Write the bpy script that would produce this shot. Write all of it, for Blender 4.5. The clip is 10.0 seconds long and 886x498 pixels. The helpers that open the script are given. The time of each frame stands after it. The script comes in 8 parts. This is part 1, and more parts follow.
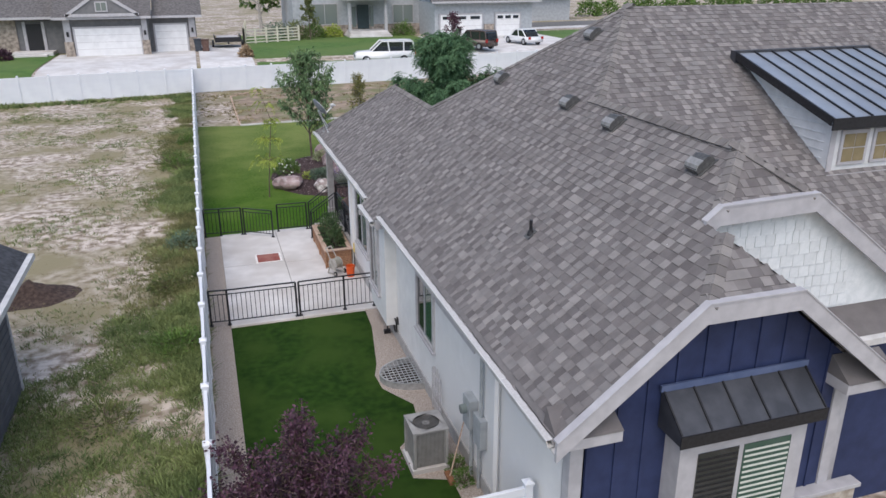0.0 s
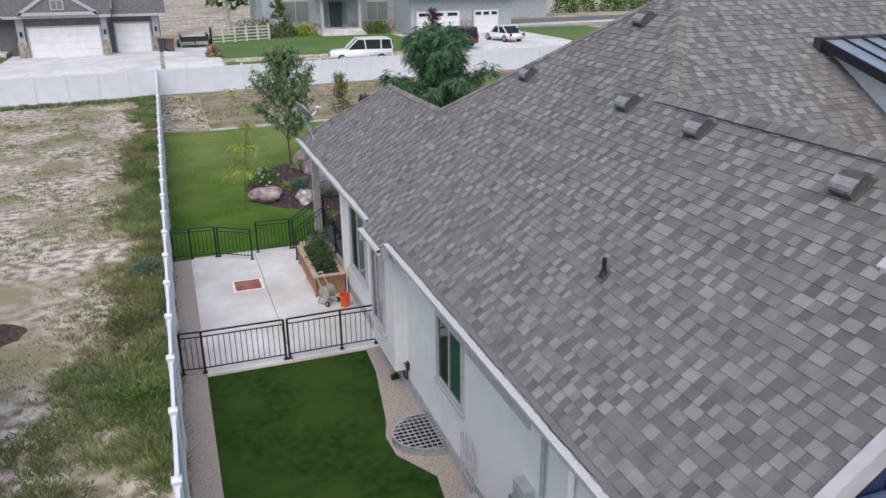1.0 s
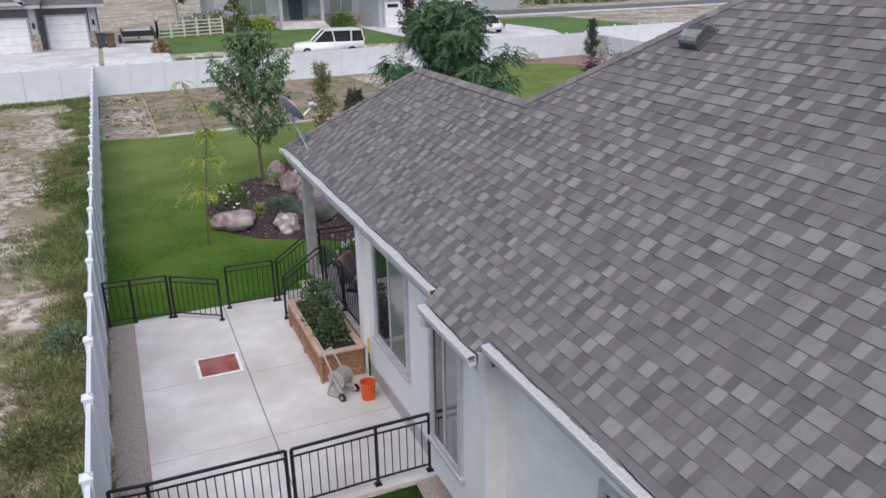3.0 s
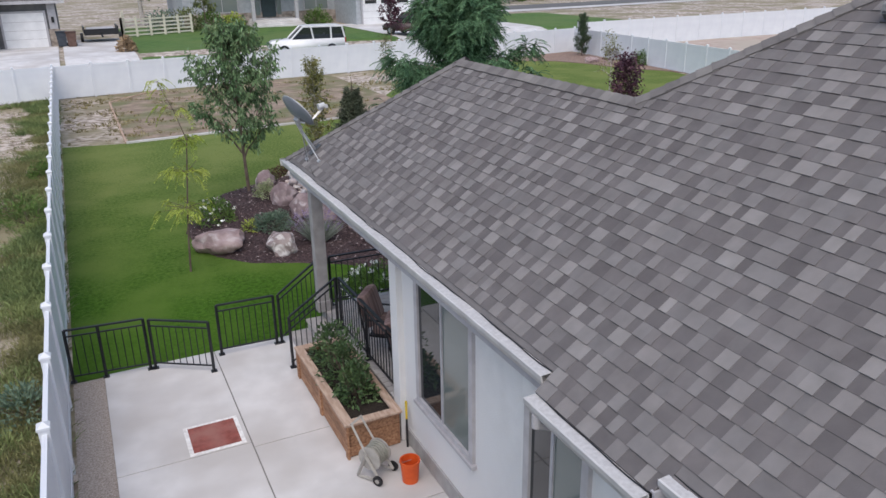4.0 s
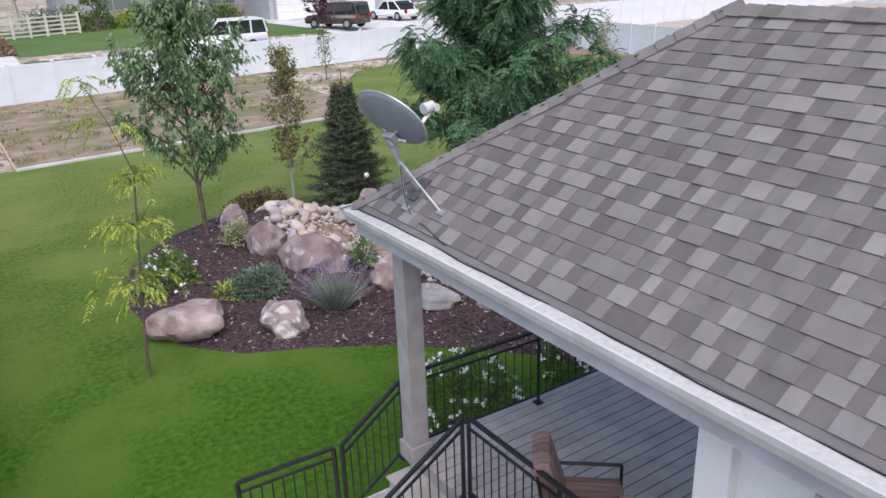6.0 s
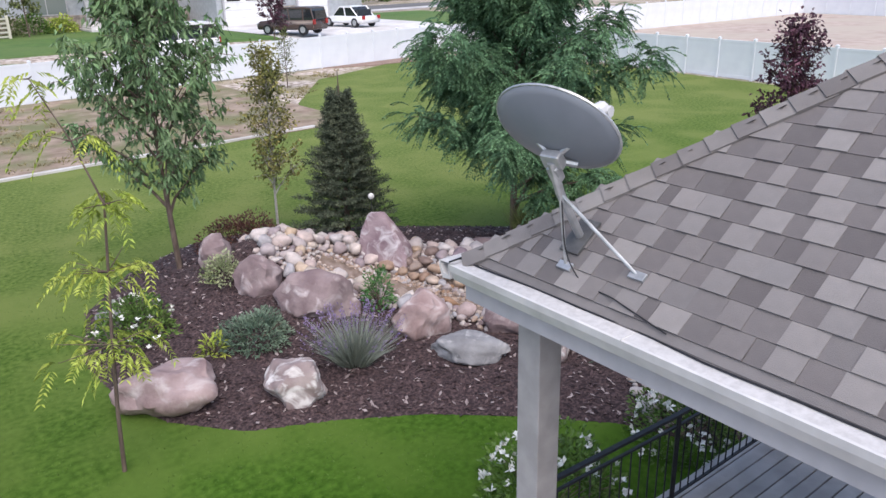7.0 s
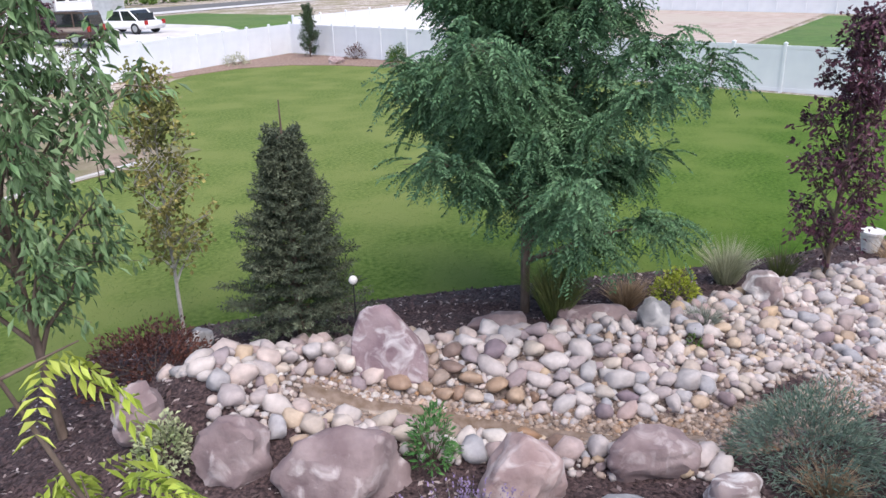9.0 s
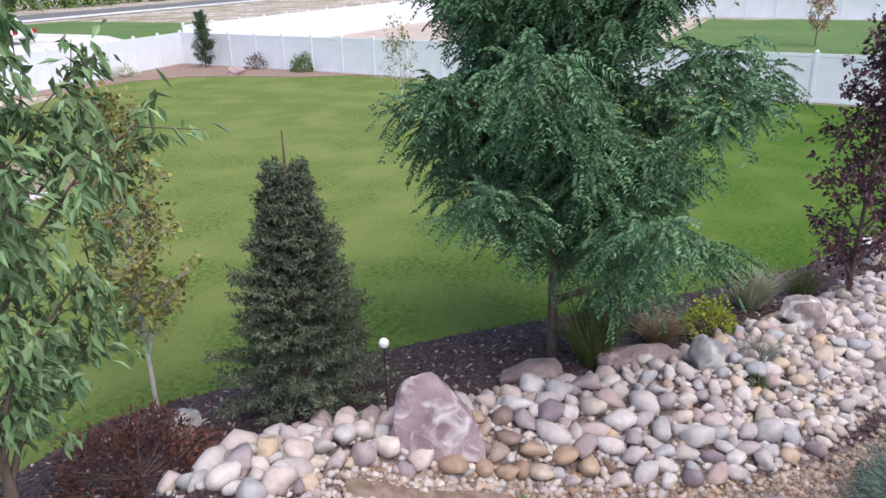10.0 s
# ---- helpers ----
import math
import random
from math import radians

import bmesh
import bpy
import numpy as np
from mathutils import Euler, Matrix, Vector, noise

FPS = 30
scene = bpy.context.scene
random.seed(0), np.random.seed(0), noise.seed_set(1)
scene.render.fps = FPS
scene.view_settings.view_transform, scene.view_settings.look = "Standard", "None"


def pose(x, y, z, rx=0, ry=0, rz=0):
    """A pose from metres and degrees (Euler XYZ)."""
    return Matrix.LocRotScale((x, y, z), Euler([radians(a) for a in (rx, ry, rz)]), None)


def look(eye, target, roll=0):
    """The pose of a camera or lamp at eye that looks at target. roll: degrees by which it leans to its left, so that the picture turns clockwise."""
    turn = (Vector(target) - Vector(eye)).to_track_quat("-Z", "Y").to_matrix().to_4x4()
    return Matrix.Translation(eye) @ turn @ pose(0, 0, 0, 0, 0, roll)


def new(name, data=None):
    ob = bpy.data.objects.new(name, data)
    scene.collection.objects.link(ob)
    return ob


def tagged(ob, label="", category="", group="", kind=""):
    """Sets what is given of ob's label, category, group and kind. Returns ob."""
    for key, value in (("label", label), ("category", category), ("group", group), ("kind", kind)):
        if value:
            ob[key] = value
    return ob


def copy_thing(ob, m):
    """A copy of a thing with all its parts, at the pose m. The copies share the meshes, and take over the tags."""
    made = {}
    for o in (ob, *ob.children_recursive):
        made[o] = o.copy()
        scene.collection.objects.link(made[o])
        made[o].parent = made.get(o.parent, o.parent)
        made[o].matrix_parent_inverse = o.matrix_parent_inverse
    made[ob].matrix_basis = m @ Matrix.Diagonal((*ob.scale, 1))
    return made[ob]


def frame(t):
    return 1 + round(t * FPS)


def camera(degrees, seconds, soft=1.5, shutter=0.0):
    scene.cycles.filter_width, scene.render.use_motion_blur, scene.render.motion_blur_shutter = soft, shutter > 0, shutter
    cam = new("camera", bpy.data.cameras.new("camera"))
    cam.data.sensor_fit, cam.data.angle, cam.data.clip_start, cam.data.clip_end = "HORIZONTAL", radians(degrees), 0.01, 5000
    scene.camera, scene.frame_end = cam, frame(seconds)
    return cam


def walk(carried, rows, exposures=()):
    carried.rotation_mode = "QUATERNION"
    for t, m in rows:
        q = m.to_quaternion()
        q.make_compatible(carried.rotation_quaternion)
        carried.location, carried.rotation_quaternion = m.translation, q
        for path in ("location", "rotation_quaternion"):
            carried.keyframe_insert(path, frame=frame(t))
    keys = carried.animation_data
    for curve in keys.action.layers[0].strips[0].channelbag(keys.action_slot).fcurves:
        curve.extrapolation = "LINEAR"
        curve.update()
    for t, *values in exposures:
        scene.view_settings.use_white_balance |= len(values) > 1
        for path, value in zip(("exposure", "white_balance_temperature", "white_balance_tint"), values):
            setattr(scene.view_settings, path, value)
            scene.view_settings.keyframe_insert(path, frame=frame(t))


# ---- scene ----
cam = camera(60.6, 10.0)
PATH = [
    (0, (-0.046, -12.002, 8.523), (0.516, -10.215, 7.825), -0.2),
    (0.5, (0.001, -10.417, 8.317), (0.6, -8.642, 7.616), -0.4),
    (1, (-0.015, -8.869, 8.071), (0.617, -7.105, 7.371), -0.5),
    (1.5, (0.025, -7.259, 7.804), (0.683, -5.505, 7.104), -0.5),
    (2, (0.058, -5.646, 7.478), (0.745, -3.901, 6.783), -0.2),
    (2.2, (0.071, -5.076, 7.385), (0.769, -3.336, 6.688), -0.3),
    (3.3, (0.415, -1.369, 6.743), (1.168, 0.345, 6.039), -1.0),
    (3.5, (0.413, -0.791, 6.668), (1.181, 0.916, 5.963), -1.0),
    (4, (0.393, 0.661, 6.456), (1.196, 2.352, 5.751), -1.0),
    (4.5, (0.361, 2.246, 6.229), (1.206, 3.916, 5.524), -1.0),
    (5, (0.371, 4.235, 5.929), (1.272, 5.878, 5.229), -1.2),
    (5.5, (0.411, 5.756, 5.717), (1.369, 7.36, 5.004), -1.5),
    (6, (0.44, 7.104, 5.515), (1.455, 8.672, 4.801), -2.1),
    (6.2, (0.48, 7.661, 5.458), (1.516, 9.214, 4.74), -2.4),
    (7.3, (0.706, 10.652, 5.003), (1.89, 12.111, 4.316), -1.1),
    (7.5, (0.759, 11.206, 4.969), (1.972, 12.638, 4.278), -1.1),
    (8, (0.879, 12.425, 4.776), (2.175, 13.792, 4.105), -1.4),
    (8.5, (1.042, 13.872, 4.889), (2.455, 15.102, 4.188), -1.3),
    (9, (1.228, 15.11, 4.904), (2.757, 16.19, 4.199), -1.6),
    (9.5, (1.448, 16.247, 4.908), (3.068, 17.182, 4.2), -1.4),
    (10, (1.623, 17.322, 4.912), (3.305, 18.147, 4.212), -1.4),
]
walk(cam, [(t, look(eye, target, roll)) for t, eye, target, roll in PATH],
     [(0.0, 0.45, 6700, 10), (2.0, 0.45, 6700, 10), (3.5, 0.33, 6700, 10), (4.5, 0.34, 6700, 11), (5.5, 0.58, 6700, 12), (7.5, 0.91, 6700, 13), (8.5, 0.97, 6700, 13), (10.0, 1.00, 6700, 12)])

# ---- world and light: bright overcast ----
SUN_EL, SUN_AZ = 58.0, 205.0
world = bpy.data.worlds.new("overcast_sky")
scene.world = world
world.use_nodes = True
wn = world.node_tree.nodes
sky = wn.new("ShaderNodeTexSky")
sky.sky_type = "NISHITA"
sky.sun_disc = False
sky.sun_elevation = radians(SUN_EL)
sky.sun_rotation = radians(SUN_AZ)
sky.air_density, sky.dust_density, sky.ozone_density = 1.0, 2.0, 1.0
wn["Background"].inputs["Strength"].default_value = 0.15
world.node_tree.links.new(sky.outputs["Color"], wn["Background"].inputs["Color"])
sun_data = bpy.data.lights.new("sun", "SUN")
sun_data.energy, sun_data.angle, sun_data.color = 1.4, radians(70), (1.0, 0.97, 0.94)
sun = new("sun", sun_data)
_d = Vector((math.sin(radians(SUN_AZ)) * math.cos(radians(SUN_EL)), math.cos(radians(SUN_AZ)) * math.cos(radians(SUN_EL)), math.sin(radians(SUN_EL))))
sun.matrix_world = look(_d * 60, (0, 0, 0))

R = random.Random(7)


# ---- materials ----
def mat(name, a, b, scale=6.0, rough=0.7, bump=0.0, bscale=None, metal=0.0, detail=4.0, rand=0.0, island=0.0, big=None, bigscale=0.4, spec=0.4, lo=0.35, hi=0.65, stretch=None):
    m = bpy.data.materials.new(name)
    m.use_nodes = True
    n, l = m.node_tree.nodes, m.node_tree.links
    p = n["Principled BSDF"]
    p.inputs["Roughness"].default_value = rough
    p.inputs["Metallic"].default_value = metal
    p.inputs["Specular IOR Level"].default_value = spec
    tc = n.new("ShaderNodeTexCoord")
    src = tc.outputs["Object"]
    if stretch:
        mp = n.new("ShaderNodeMapping")
        mp.inputs["Scale"].default_value = stretch
        l.new(src, mp.inputs["Vector"])
        src = mp.outputs["Vector"]
    nz = n.new("ShaderNodeTexNoise")
    nz.inputs["Scale"].default_value, nz.inputs["Detail"].default_value = scale, detail
    l.new(src, nz.inputs["Vector"])
    cr = n.new("ShaderNodeValToRGB")
    cr.color_ramp.elements[0].position, cr.color_ramp.elements[1].position = lo, hi
    cr.color_ramp.elements[0].color, cr.color_ramp.elements[1].color = (*a, 1), (*b, 1)
    l.new(nz.outputs["Fac"], cr.inputs["Fac"])
    col = cr.outputs["Color"]
    if big:
        n2 = n.new("ShaderNodeTexNoise")
        n2.inputs["Scale"].default_value, n2.inputs["Detail"].default_value = bigscale, 3.0
        l.new(tc.outputs["Object"], n2.inputs["Vector"])
        r2 = n.new("ShaderNodeValToRGB")
        r2.color_ramp.elements[0].position, r2.color_ramp.elements[1].position = 0.42, 0.62
        l.new(n2.outputs["Fac"], r2.inputs["Fac"])
        mx = n.new("ShaderNodeMix")
        mx.data_type = "RGBA"
        l.new(r2.outputs["Color"], mx.inputs["Factor"])
        l.new(col, mx.inputs["A"])
        mx.inputs["B"].default_value = (*big, 1)
        col = mx.outputs["Result"]
    for amount, kind, out in ((rand, "ShaderNodeObjectInfo", "Random"), (island, "ShaderNodeNewGeometry", "Random Per Island")):
        if amount:
            src2 = n.new(kind)
            mr = n.new("ShaderNodeMapRange")
            mr.inputs["To Min"].default_value, mr.inputs["To Max"].default_value = 1 - amount, 1 + amount
            l.new(src2.outputs[out], mr.inputs["Value"])
            hs = n.new("ShaderNodeHueSaturation")
            l.new(mr.outputs["Result"], hs.inputs["Value"])
            l.new(col, hs.inputs["Color"])
            col = hs.outputs["Color"]
    l.new(col, p.inputs["Base Color"])
    if bump:
        nb = n.new("ShaderNodeTexNoise")
        nb.inputs["Scale"].default_value, nb.inputs["Detail"].default_value = bscale or scale * 4, 5.0
        l.new(src, nb.inputs["Vector"])
        bp = n.new("ShaderNodeBump")
        bp.inputs["Strength"].default_value, bp.inputs["Distance"].default_value = bump, 0.02
        l.new(nb.outputs["Fac"], bp.inputs["Height"])
        l.new(bp.outputs["Normal"], p.inputs["Normal"])
    return m


def ramp_mat(name, stops, kind="ShaderNodeObjectInfo", out="Random", nscale=8.0, rough=0.8, bump=0.4, bscale=40.0, vary=0.35, spec=0.3):
    """Pieces of several colours, one for each piece, with fine mottling over them."""
    m = bpy.data.materials.new(name)
    m.use_nodes = True
    n, l = m.node_tree.nodes, m.node_tree.links
    p = n["Principled BSDF"]
    p.inputs["Roughness"].default_value = rough
    p.inputs["Specular IOR Level"].default_value = spec
    oi = n.new(kind)
    cr = n.new("ShaderNodeValToRGB")
    els = cr.color_ramp.elements
    for i, c in enumerate(stops):
        e = els[i] if i < 2 else els.new(0.5)
        e.position = i / (len(stops) - 1)
        e.color = (*c, 1)
    for i, c in enumerate(stops):
        els[i].position = i / (len(stops) - 1)
        els[i].color = (*c, 1)
    l.new(oi.outputs[out], cr.inputs["Fac"])
    tc = n.new("ShaderNodeTexCoord")
    nz = n.new("ShaderNodeTexNoise")
    nz.inputs["Scale"].default_value, nz.inputs["Detail"].default_value = nscale, 6.0
    l.new(tc.outputs["Object"], nz.inputs["Vector"])
    mr = n.new("ShaderNodeMapRange")
    mr.inputs["From Min"].default_value, mr.inputs["From Max"].default_value = 0.3, 0.7
    mr.inputs["To Min"].default_value, mr.inputs["To Max"].default_value = 1 - vary, 1 + vary
    l.new(nz.outputs["Fac"], mr.inputs["Value"])
    hs = n.new("ShaderNodeHueSaturation")
    l.new(mr.outputs["Result"], hs.inputs["Value"])
    l.new(cr.outputs["Color"], hs.inputs["Color"])
    l.new(hs.outputs["Color"], p.inputs["Base Color"])
    nb = n.new("ShaderNodeTexNoise")
    nb.inputs["Scale"].default_value, nb.inputs["Detail"].default_value = bscale, 5.0
    l.new(tc.outputs["Object"], nb.inputs["Vector"])
    bp = n.new("ShaderNodeBump")
    bp.inputs["Strength"].default_value, bp.inputs["Distance"].default_value = bump, 0.02
    l.new(nb.outputs["Fac"], bp.inputs["Height"])
    l.new(bp.outputs["Normal"], p.inputs["Normal"])
    return m


def glass_mat(name, tint, rough=0.03):
    m = bpy.data.materials.new(name)
    m.use_nodes = True
    p = m.node_tree.nodes["Principled BSDF"]
    p.inputs["Base Color"].default_value = (*tint, 1)
    p.inputs["Roughness"].default_value = rough
    p.inputs["Specular IOR Level"].default_value = 0.9
    return m


DARKTABS = [(0.122, 0.111, 0.112), (0.142, 0.131, 0.132), (0.158, 0.144, 0.144), (0.172, 0.162, 0.162)]
LIGHTTABS = [(0.168, 0.155, 0.154), (0.188, 0.174, 0.172), (0.205, 0.194, 0.193), (0.222, 0.206, 0.202), (0.258, 0.243, 0.238)]
SHINGLE = ramp_mat("asphalt_shingle", DARKTABS, kind="ShaderNodeNewGeometry", out="Random Per Island", nscale=5, rough=0.95, bump=0.3, bscale=190, vary=0.11, spec=0.15)
SHINGLE_L = ramp_mat("asphalt_shingle_tab", LIGHTTABS, kind="ShaderNodeNewGeometry", out="Random Per Island", nscale=5, rough=0.95, bump=0.3, bscale=190, vary=0.11, spec=0.15)
SHINGLE_P = ramp_mat("asphalt_shingle_piece", DARKTABS, nscale=5, rough=0.95, bump=0.3, bscale=190, vary=0.11, spec=0.15)
SHINGLE_PL = ramp_mat("asphalt_shingle_tab_piece", LIGHTTABS, nscale=5, rough=0.95, bump=0.3, bscale=190, vary=0.11, spec=0.15)
CAP = ramp_mat("cap_shingle_grey", [(0.145, 0.134, 0.132), (0.175, 0.163, 0.160), (0.200, 0.187, 0.182), (0.245, 0.230, 0.222)], nscale=5, rough=0.95, bump=0.3, bscale=190, vary=0.13, spec=0.15)
STUCCO = mat("white_stucco", (0.70, 0.69, 0.68), (0.77, 0.76, 0.75), 3, 0.9, 0.35, 90, big=(0.72, 0.71, 0.70))
TRIM = mat("white_trim", (0.38, 0.37, 0.39), (0.45, 0.44, 0.46), 5, 0.55, 0.05)
TRIMGREY = mat("grey_trim", (0.42, 0.40, 0.41), (0.50, 0.48, 0.49), 6, 0.6, 0.05)
GUTTER = mat("gutter_aluminium", (0.50, 0.49, 0.485), (0.62, 0.61, 0.605), 4, 0.45, 0.03, metal=0.1)
GUARD = mat("gutter_guard_mesh", (0.44, 0.43, 0.43), (0.53, 0.52, 0.52), 30, 0.65, 0.2, 120, detail=8)
SOFFIT = mat("soffit_panel", (0.50, 0.49, 0.49), (0.56, 0.55, 0.55), 6, 0.7)
BLUE = mat("navy_board_siding", (0.018, 0.028, 0.080), (0.027, 0.040, 0.108), 4, 0.6, 0.1, 40)
SHAKE = mat("white_shake_siding", (0.60, 0.63, 0.64), (0.70, 0.72, 0.73), 8, 0.8, 0.2, 40, rand=0.06, island=0.05)
LAP = mat("pale_lap_siding", (0.58, 0.59, 0.60), (0.66, 0.67, 0.68), 6, 0.7, 0.1)
METALROOF = mat("dark_metal_roof", (0.045, 0.048, 0.058), (0.075, 0.078, 0.090), 3, 0.42, 0.04, metal=0.35, spec=0.5)
# dormer roof: white sky reflection put into the base colour as paleness
METALBLUE = mat("sky_reflecting_metal_roof", (0.27, 0.30, 0.35), (0.34, 0.37, 0.42), 2, 0.32, 0.03, metal=0.35, spec=0.6)
BLACKIRON = mat("black_powder_coat", (0.010, 0.010, 0.012), (0.020, 0.020, 0.024), 20, 0.45, 0.05)
DARKMETAL = mat("dark_vent_metal", (0.06, 0.06, 0.062), (0.10, 0.10, 0.10), 14, 0.5, 0.08)
VINYL = mat("white_vinyl", (0.66, 0.68, 0.725), (0.735, 0.755, 0.79), 1.2, 0.5, 0.04, 20, big=(0.645, 0.665, 0.715), bigscale=0.25)
CONCRETE = mat("pale_concrete", (0.55, 0.535, 0.53), (0.64, 0.625, 0.62), 2.0, 0.85, 0.15, 60, big=(0.48, 0.455, 0.44), bigscale=0.55)
JOINT = mat("concrete_joint", (0.20, 0.19, 0.18), (0.28, 0.27, 0.26), 8, 0.95)
REDMAT = mat("red_brick_paint", (0.20, 0.055, 0.045), (0.28, 0.085, 0.070), 12, 0.9, 0.25, 60, big=(0.30, 0.13, 0.11), bigscale=1.7)
WHITEPAINT = mat("chipped_white_paint", (0.60, 0.58, 0.57), (0.80, 0.79, 0.78), 14, 0.8)
GRAVEL = mat("tan_gravel", (0.26, 0.215, 0.185), (0.46, 0.40, 0.355), 40, 0.95, 0.8, 60)
LAWN = mat("lawn_base", (0.058, 0.102, 0.018), (0.172, 0.218, 0.064), 11.0, 0.95, 0.5, 90, detail=14, big=(0.158, 0.196, 0.058), bigscale=0.5, lo=0.30, hi=0.70, spec=0.10)
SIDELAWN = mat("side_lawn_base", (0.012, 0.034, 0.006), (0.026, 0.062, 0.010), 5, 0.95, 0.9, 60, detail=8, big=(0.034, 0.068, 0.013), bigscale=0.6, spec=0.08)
MULCH = mat("dark_bark_mulch", (0.027, 0.017, 0.019), (0.120, 0.078, 0.078), 28, 0.95, 1.0, 30, detail=8, lo=0.40, hi=0.72)
WOODRAW = mat("planter_cedar", (0.24, 0.115, 0.062), (0.42, 0.235, 0.135), 5, 0.7, 0.2, 40, rand=0.15, stretch=(6, 1, 6))
DECKMAT = mat("grey_composite_deck", (0.36, 0.335, 0.325), (0.46, 0.43, 0.415), 4, 0.7, 0.1, 40, rand=0.10)
# potting soil; also the painted shade under the deck and in the well
SOIL_SHADE = mat("dark_soil_and_shade", (0.018, 0.013, 0.010), (0.05, 0.038, 0.03), 30, 0.95, 0.8)
BLADE = mat("grass_blade", (0.050, 0.105, 0.014), (0.110, 0.190, 0.030), 1.3, 0.7, island=0.35)
GLASS_DARK = glass_mat("dark_window_glass", (0.020, 0.024, 0.028))
GLASS_GREEN = glass_mat("green_tinted_glass", (0.035, 0.085, 0.065))
GLASS_PALE = glass_mat("pale_window_glass", (0.16, 0.19, 0.18), 0.08)
BLIND = mat("pale_blind_slat", (0.50, 0.52, 0.48), (0.58, 0.60, 0.56), 4, 0.6)




def greener_near(m, y0, y1, tone):
    """Multiplies the lawn colour by tone below y0, fading out to y1, with a ragged border."""
    n, l = m.node_tree.nodes, m.node_tree.links
    p = n["Principled BSDF"]
    old = p.inputs["Base Color"].links[0].from_socket
    tc, sep = n.new("ShaderNodeTexCoord"), n.new("ShaderNodeSeparateXYZ")
    l.new(tc.outputs["Object"], sep.inputs["Vector"])
    nz = n.new("ShaderNodeTexNoise")
    nz.inputs["Scale"].default_value, nz.inputs["Detail"].default_value = 0.5, 5
    l.new(tc.outputs["Object"], nz.inputs["Vector"])
    ma = n.new("ShaderNodeMath")
    ma.operation = "MULTIPLY_ADD"
    l.new(nz.outputs["Fac"], ma.inputs[0])
    ma.inputs[1].default_value = 9.0
    l.new(sep.outputs["Y"], ma.inputs[2])
    mr = n.new("ShaderNodeMapRange")
    mr.inputs["From Min"].default_value, mr.inputs["From Max"].default_value = y0 + 4.5, y1 + 4.5
    mr.inputs["To Min"].default_value, mr.inputs["To Max"].default_value = 1.0, 0.0
    l.new(ma.outputs[0], mr.inputs["Value"])
    mx = n.new("ShaderNodeMix")
    mx.data_type, mx.blend_type = "RGBA", "MULTIPLY"
    l.new(mr.outputs["Result"], mx.inputs["Factor"])
    l.new(old, mx.inputs["A"])
    mx.inputs["B"].default_value = (*tone, 1)
    l.new(mx.outputs["Result"], p.inputs["Base Color"])


greener_near(LAWN, 15.0, 27.0, (0.41, 0.69, 0.27))


# ---- mesh helpers ----
def put(name, data, parent=None, label=""):
    ob = new(name, data)
    if parent:
        ob.parent = parent
    if label:
        ob["label"] = label
    return ob


def mesh(name, verts, faces, material, parent=None, label="", smooth=False):
    me = bpy.data.meshes.new(name)
    me.from_pydata([tuple(map(float, v)) for v in verts], [], faces)
    me.materials.append(material)
    me.update()
    if smooth:
        me.polygons.foreach_set("use_smooth", [True] * len(me.polygons))
    return put(name, me, parent, label)


def part(name, bm, material, parent, label="", smooth=False):
    me = bpy.data.meshes.new(name)
    bmesh.ops.recalc_face_normals(bm, faces=bm.faces[:])
    bm.to_mesh(me)
    bm.free()
    me.materials.append(material)
    if smooth:
        me.polygons.foreach_set("use_smooth", [True] * len(me.polygons))
    return put(name, me, parent, label)


def empty(name, label, category, group="", kind="", at=(0, 0, 0)):
    ob = new(name)
    ob.location = at
    ob.empty_display_size = 0.2
    return tagged(ob, label, category, group, kind)


def box(bm, x0, x1, y0, y1, z0, z1, bevel=0.0):
    r = bmesh.ops.create_cube(bm, size=1.0)
    for v in r["verts"]:
        v.co = Vector(((x0 + x1) / 2 + v.co.x * (x1 - x0), (y0 + y1) / 2 + v.co.y * (y1 - y0), (z0 + z1) / 2 + v.co.z * (z1 - z0)))
    if bevel:
        es = {e for v in r["verts"] for e in v.link_edges}
        bmesh.ops.bevel(bm, geom=list(es), offset=bevel, segments=2, affect="EDGES", profile=0.6)
    return bm


def bx(name, x0, x1, y0, y1, z0, z1, material, parent=None, bevel=0.0, label=""):
    return part(name, box(bmesh.new(), x0, x1, y0, y1, z0, z1, bevel), material, parent, label)


def tube(bm, a, b, ra, rb=None, seg=8, cap=True):
    a, b = Vector(a), Vector(b)
    rb = ra if rb is None else rb
    d = b - a
    q = d.to_track_quat("Z", "Y").to_matrix()
    ring = []
    for p, r in ((a, ra), (b, rb)):
        ring.append([bm.verts.new(p + q @ Vector((r * math.cos(2 * math.pi * i / seg), r * math.sin(2 * math.pi * i / seg), 0))) for i in range(seg)])
    for i in range(seg):
        bm.faces.new((ring[0][i], ring[0][(i + 1) % seg], ring[1][(i + 1) % seg], ring[1][i]))
    if cap:
        bm.faces.new(ring[0][::-1])
        bm.faces.new(ring[1])
    return bm


def bar(bm, a, b, w):
    """A square bar from a to b."""
    return tube(bm, a, b, w * 0.7071, seg=4)


def prism(bm, poly, thick, axis="y"):
    """poly: points (u, z) in a wall plane; thick: from, to along the axis."""
    t0, t1 = thick
    f = (lambda u, v, t: (u, t, v)) if axis == "y" else ((lambda u, v, t: (t, u, v)) if axis == "x" else (lambda u, v, t: (u, v, t)))
    a = [bm.verts.new(f(u, v, t0)) for u, v in poly]
    b = [bm.verts.new(f(u, v, t1)) for u, v in poly]
    bm.faces.new(a)
    bm.faces.new(b[::-1])
    for i in range(len(poly)):
        j = (i + 1) % len(poly)
        bm.faces.new((a[i], b[i], b[j], a[j]))
    return bm


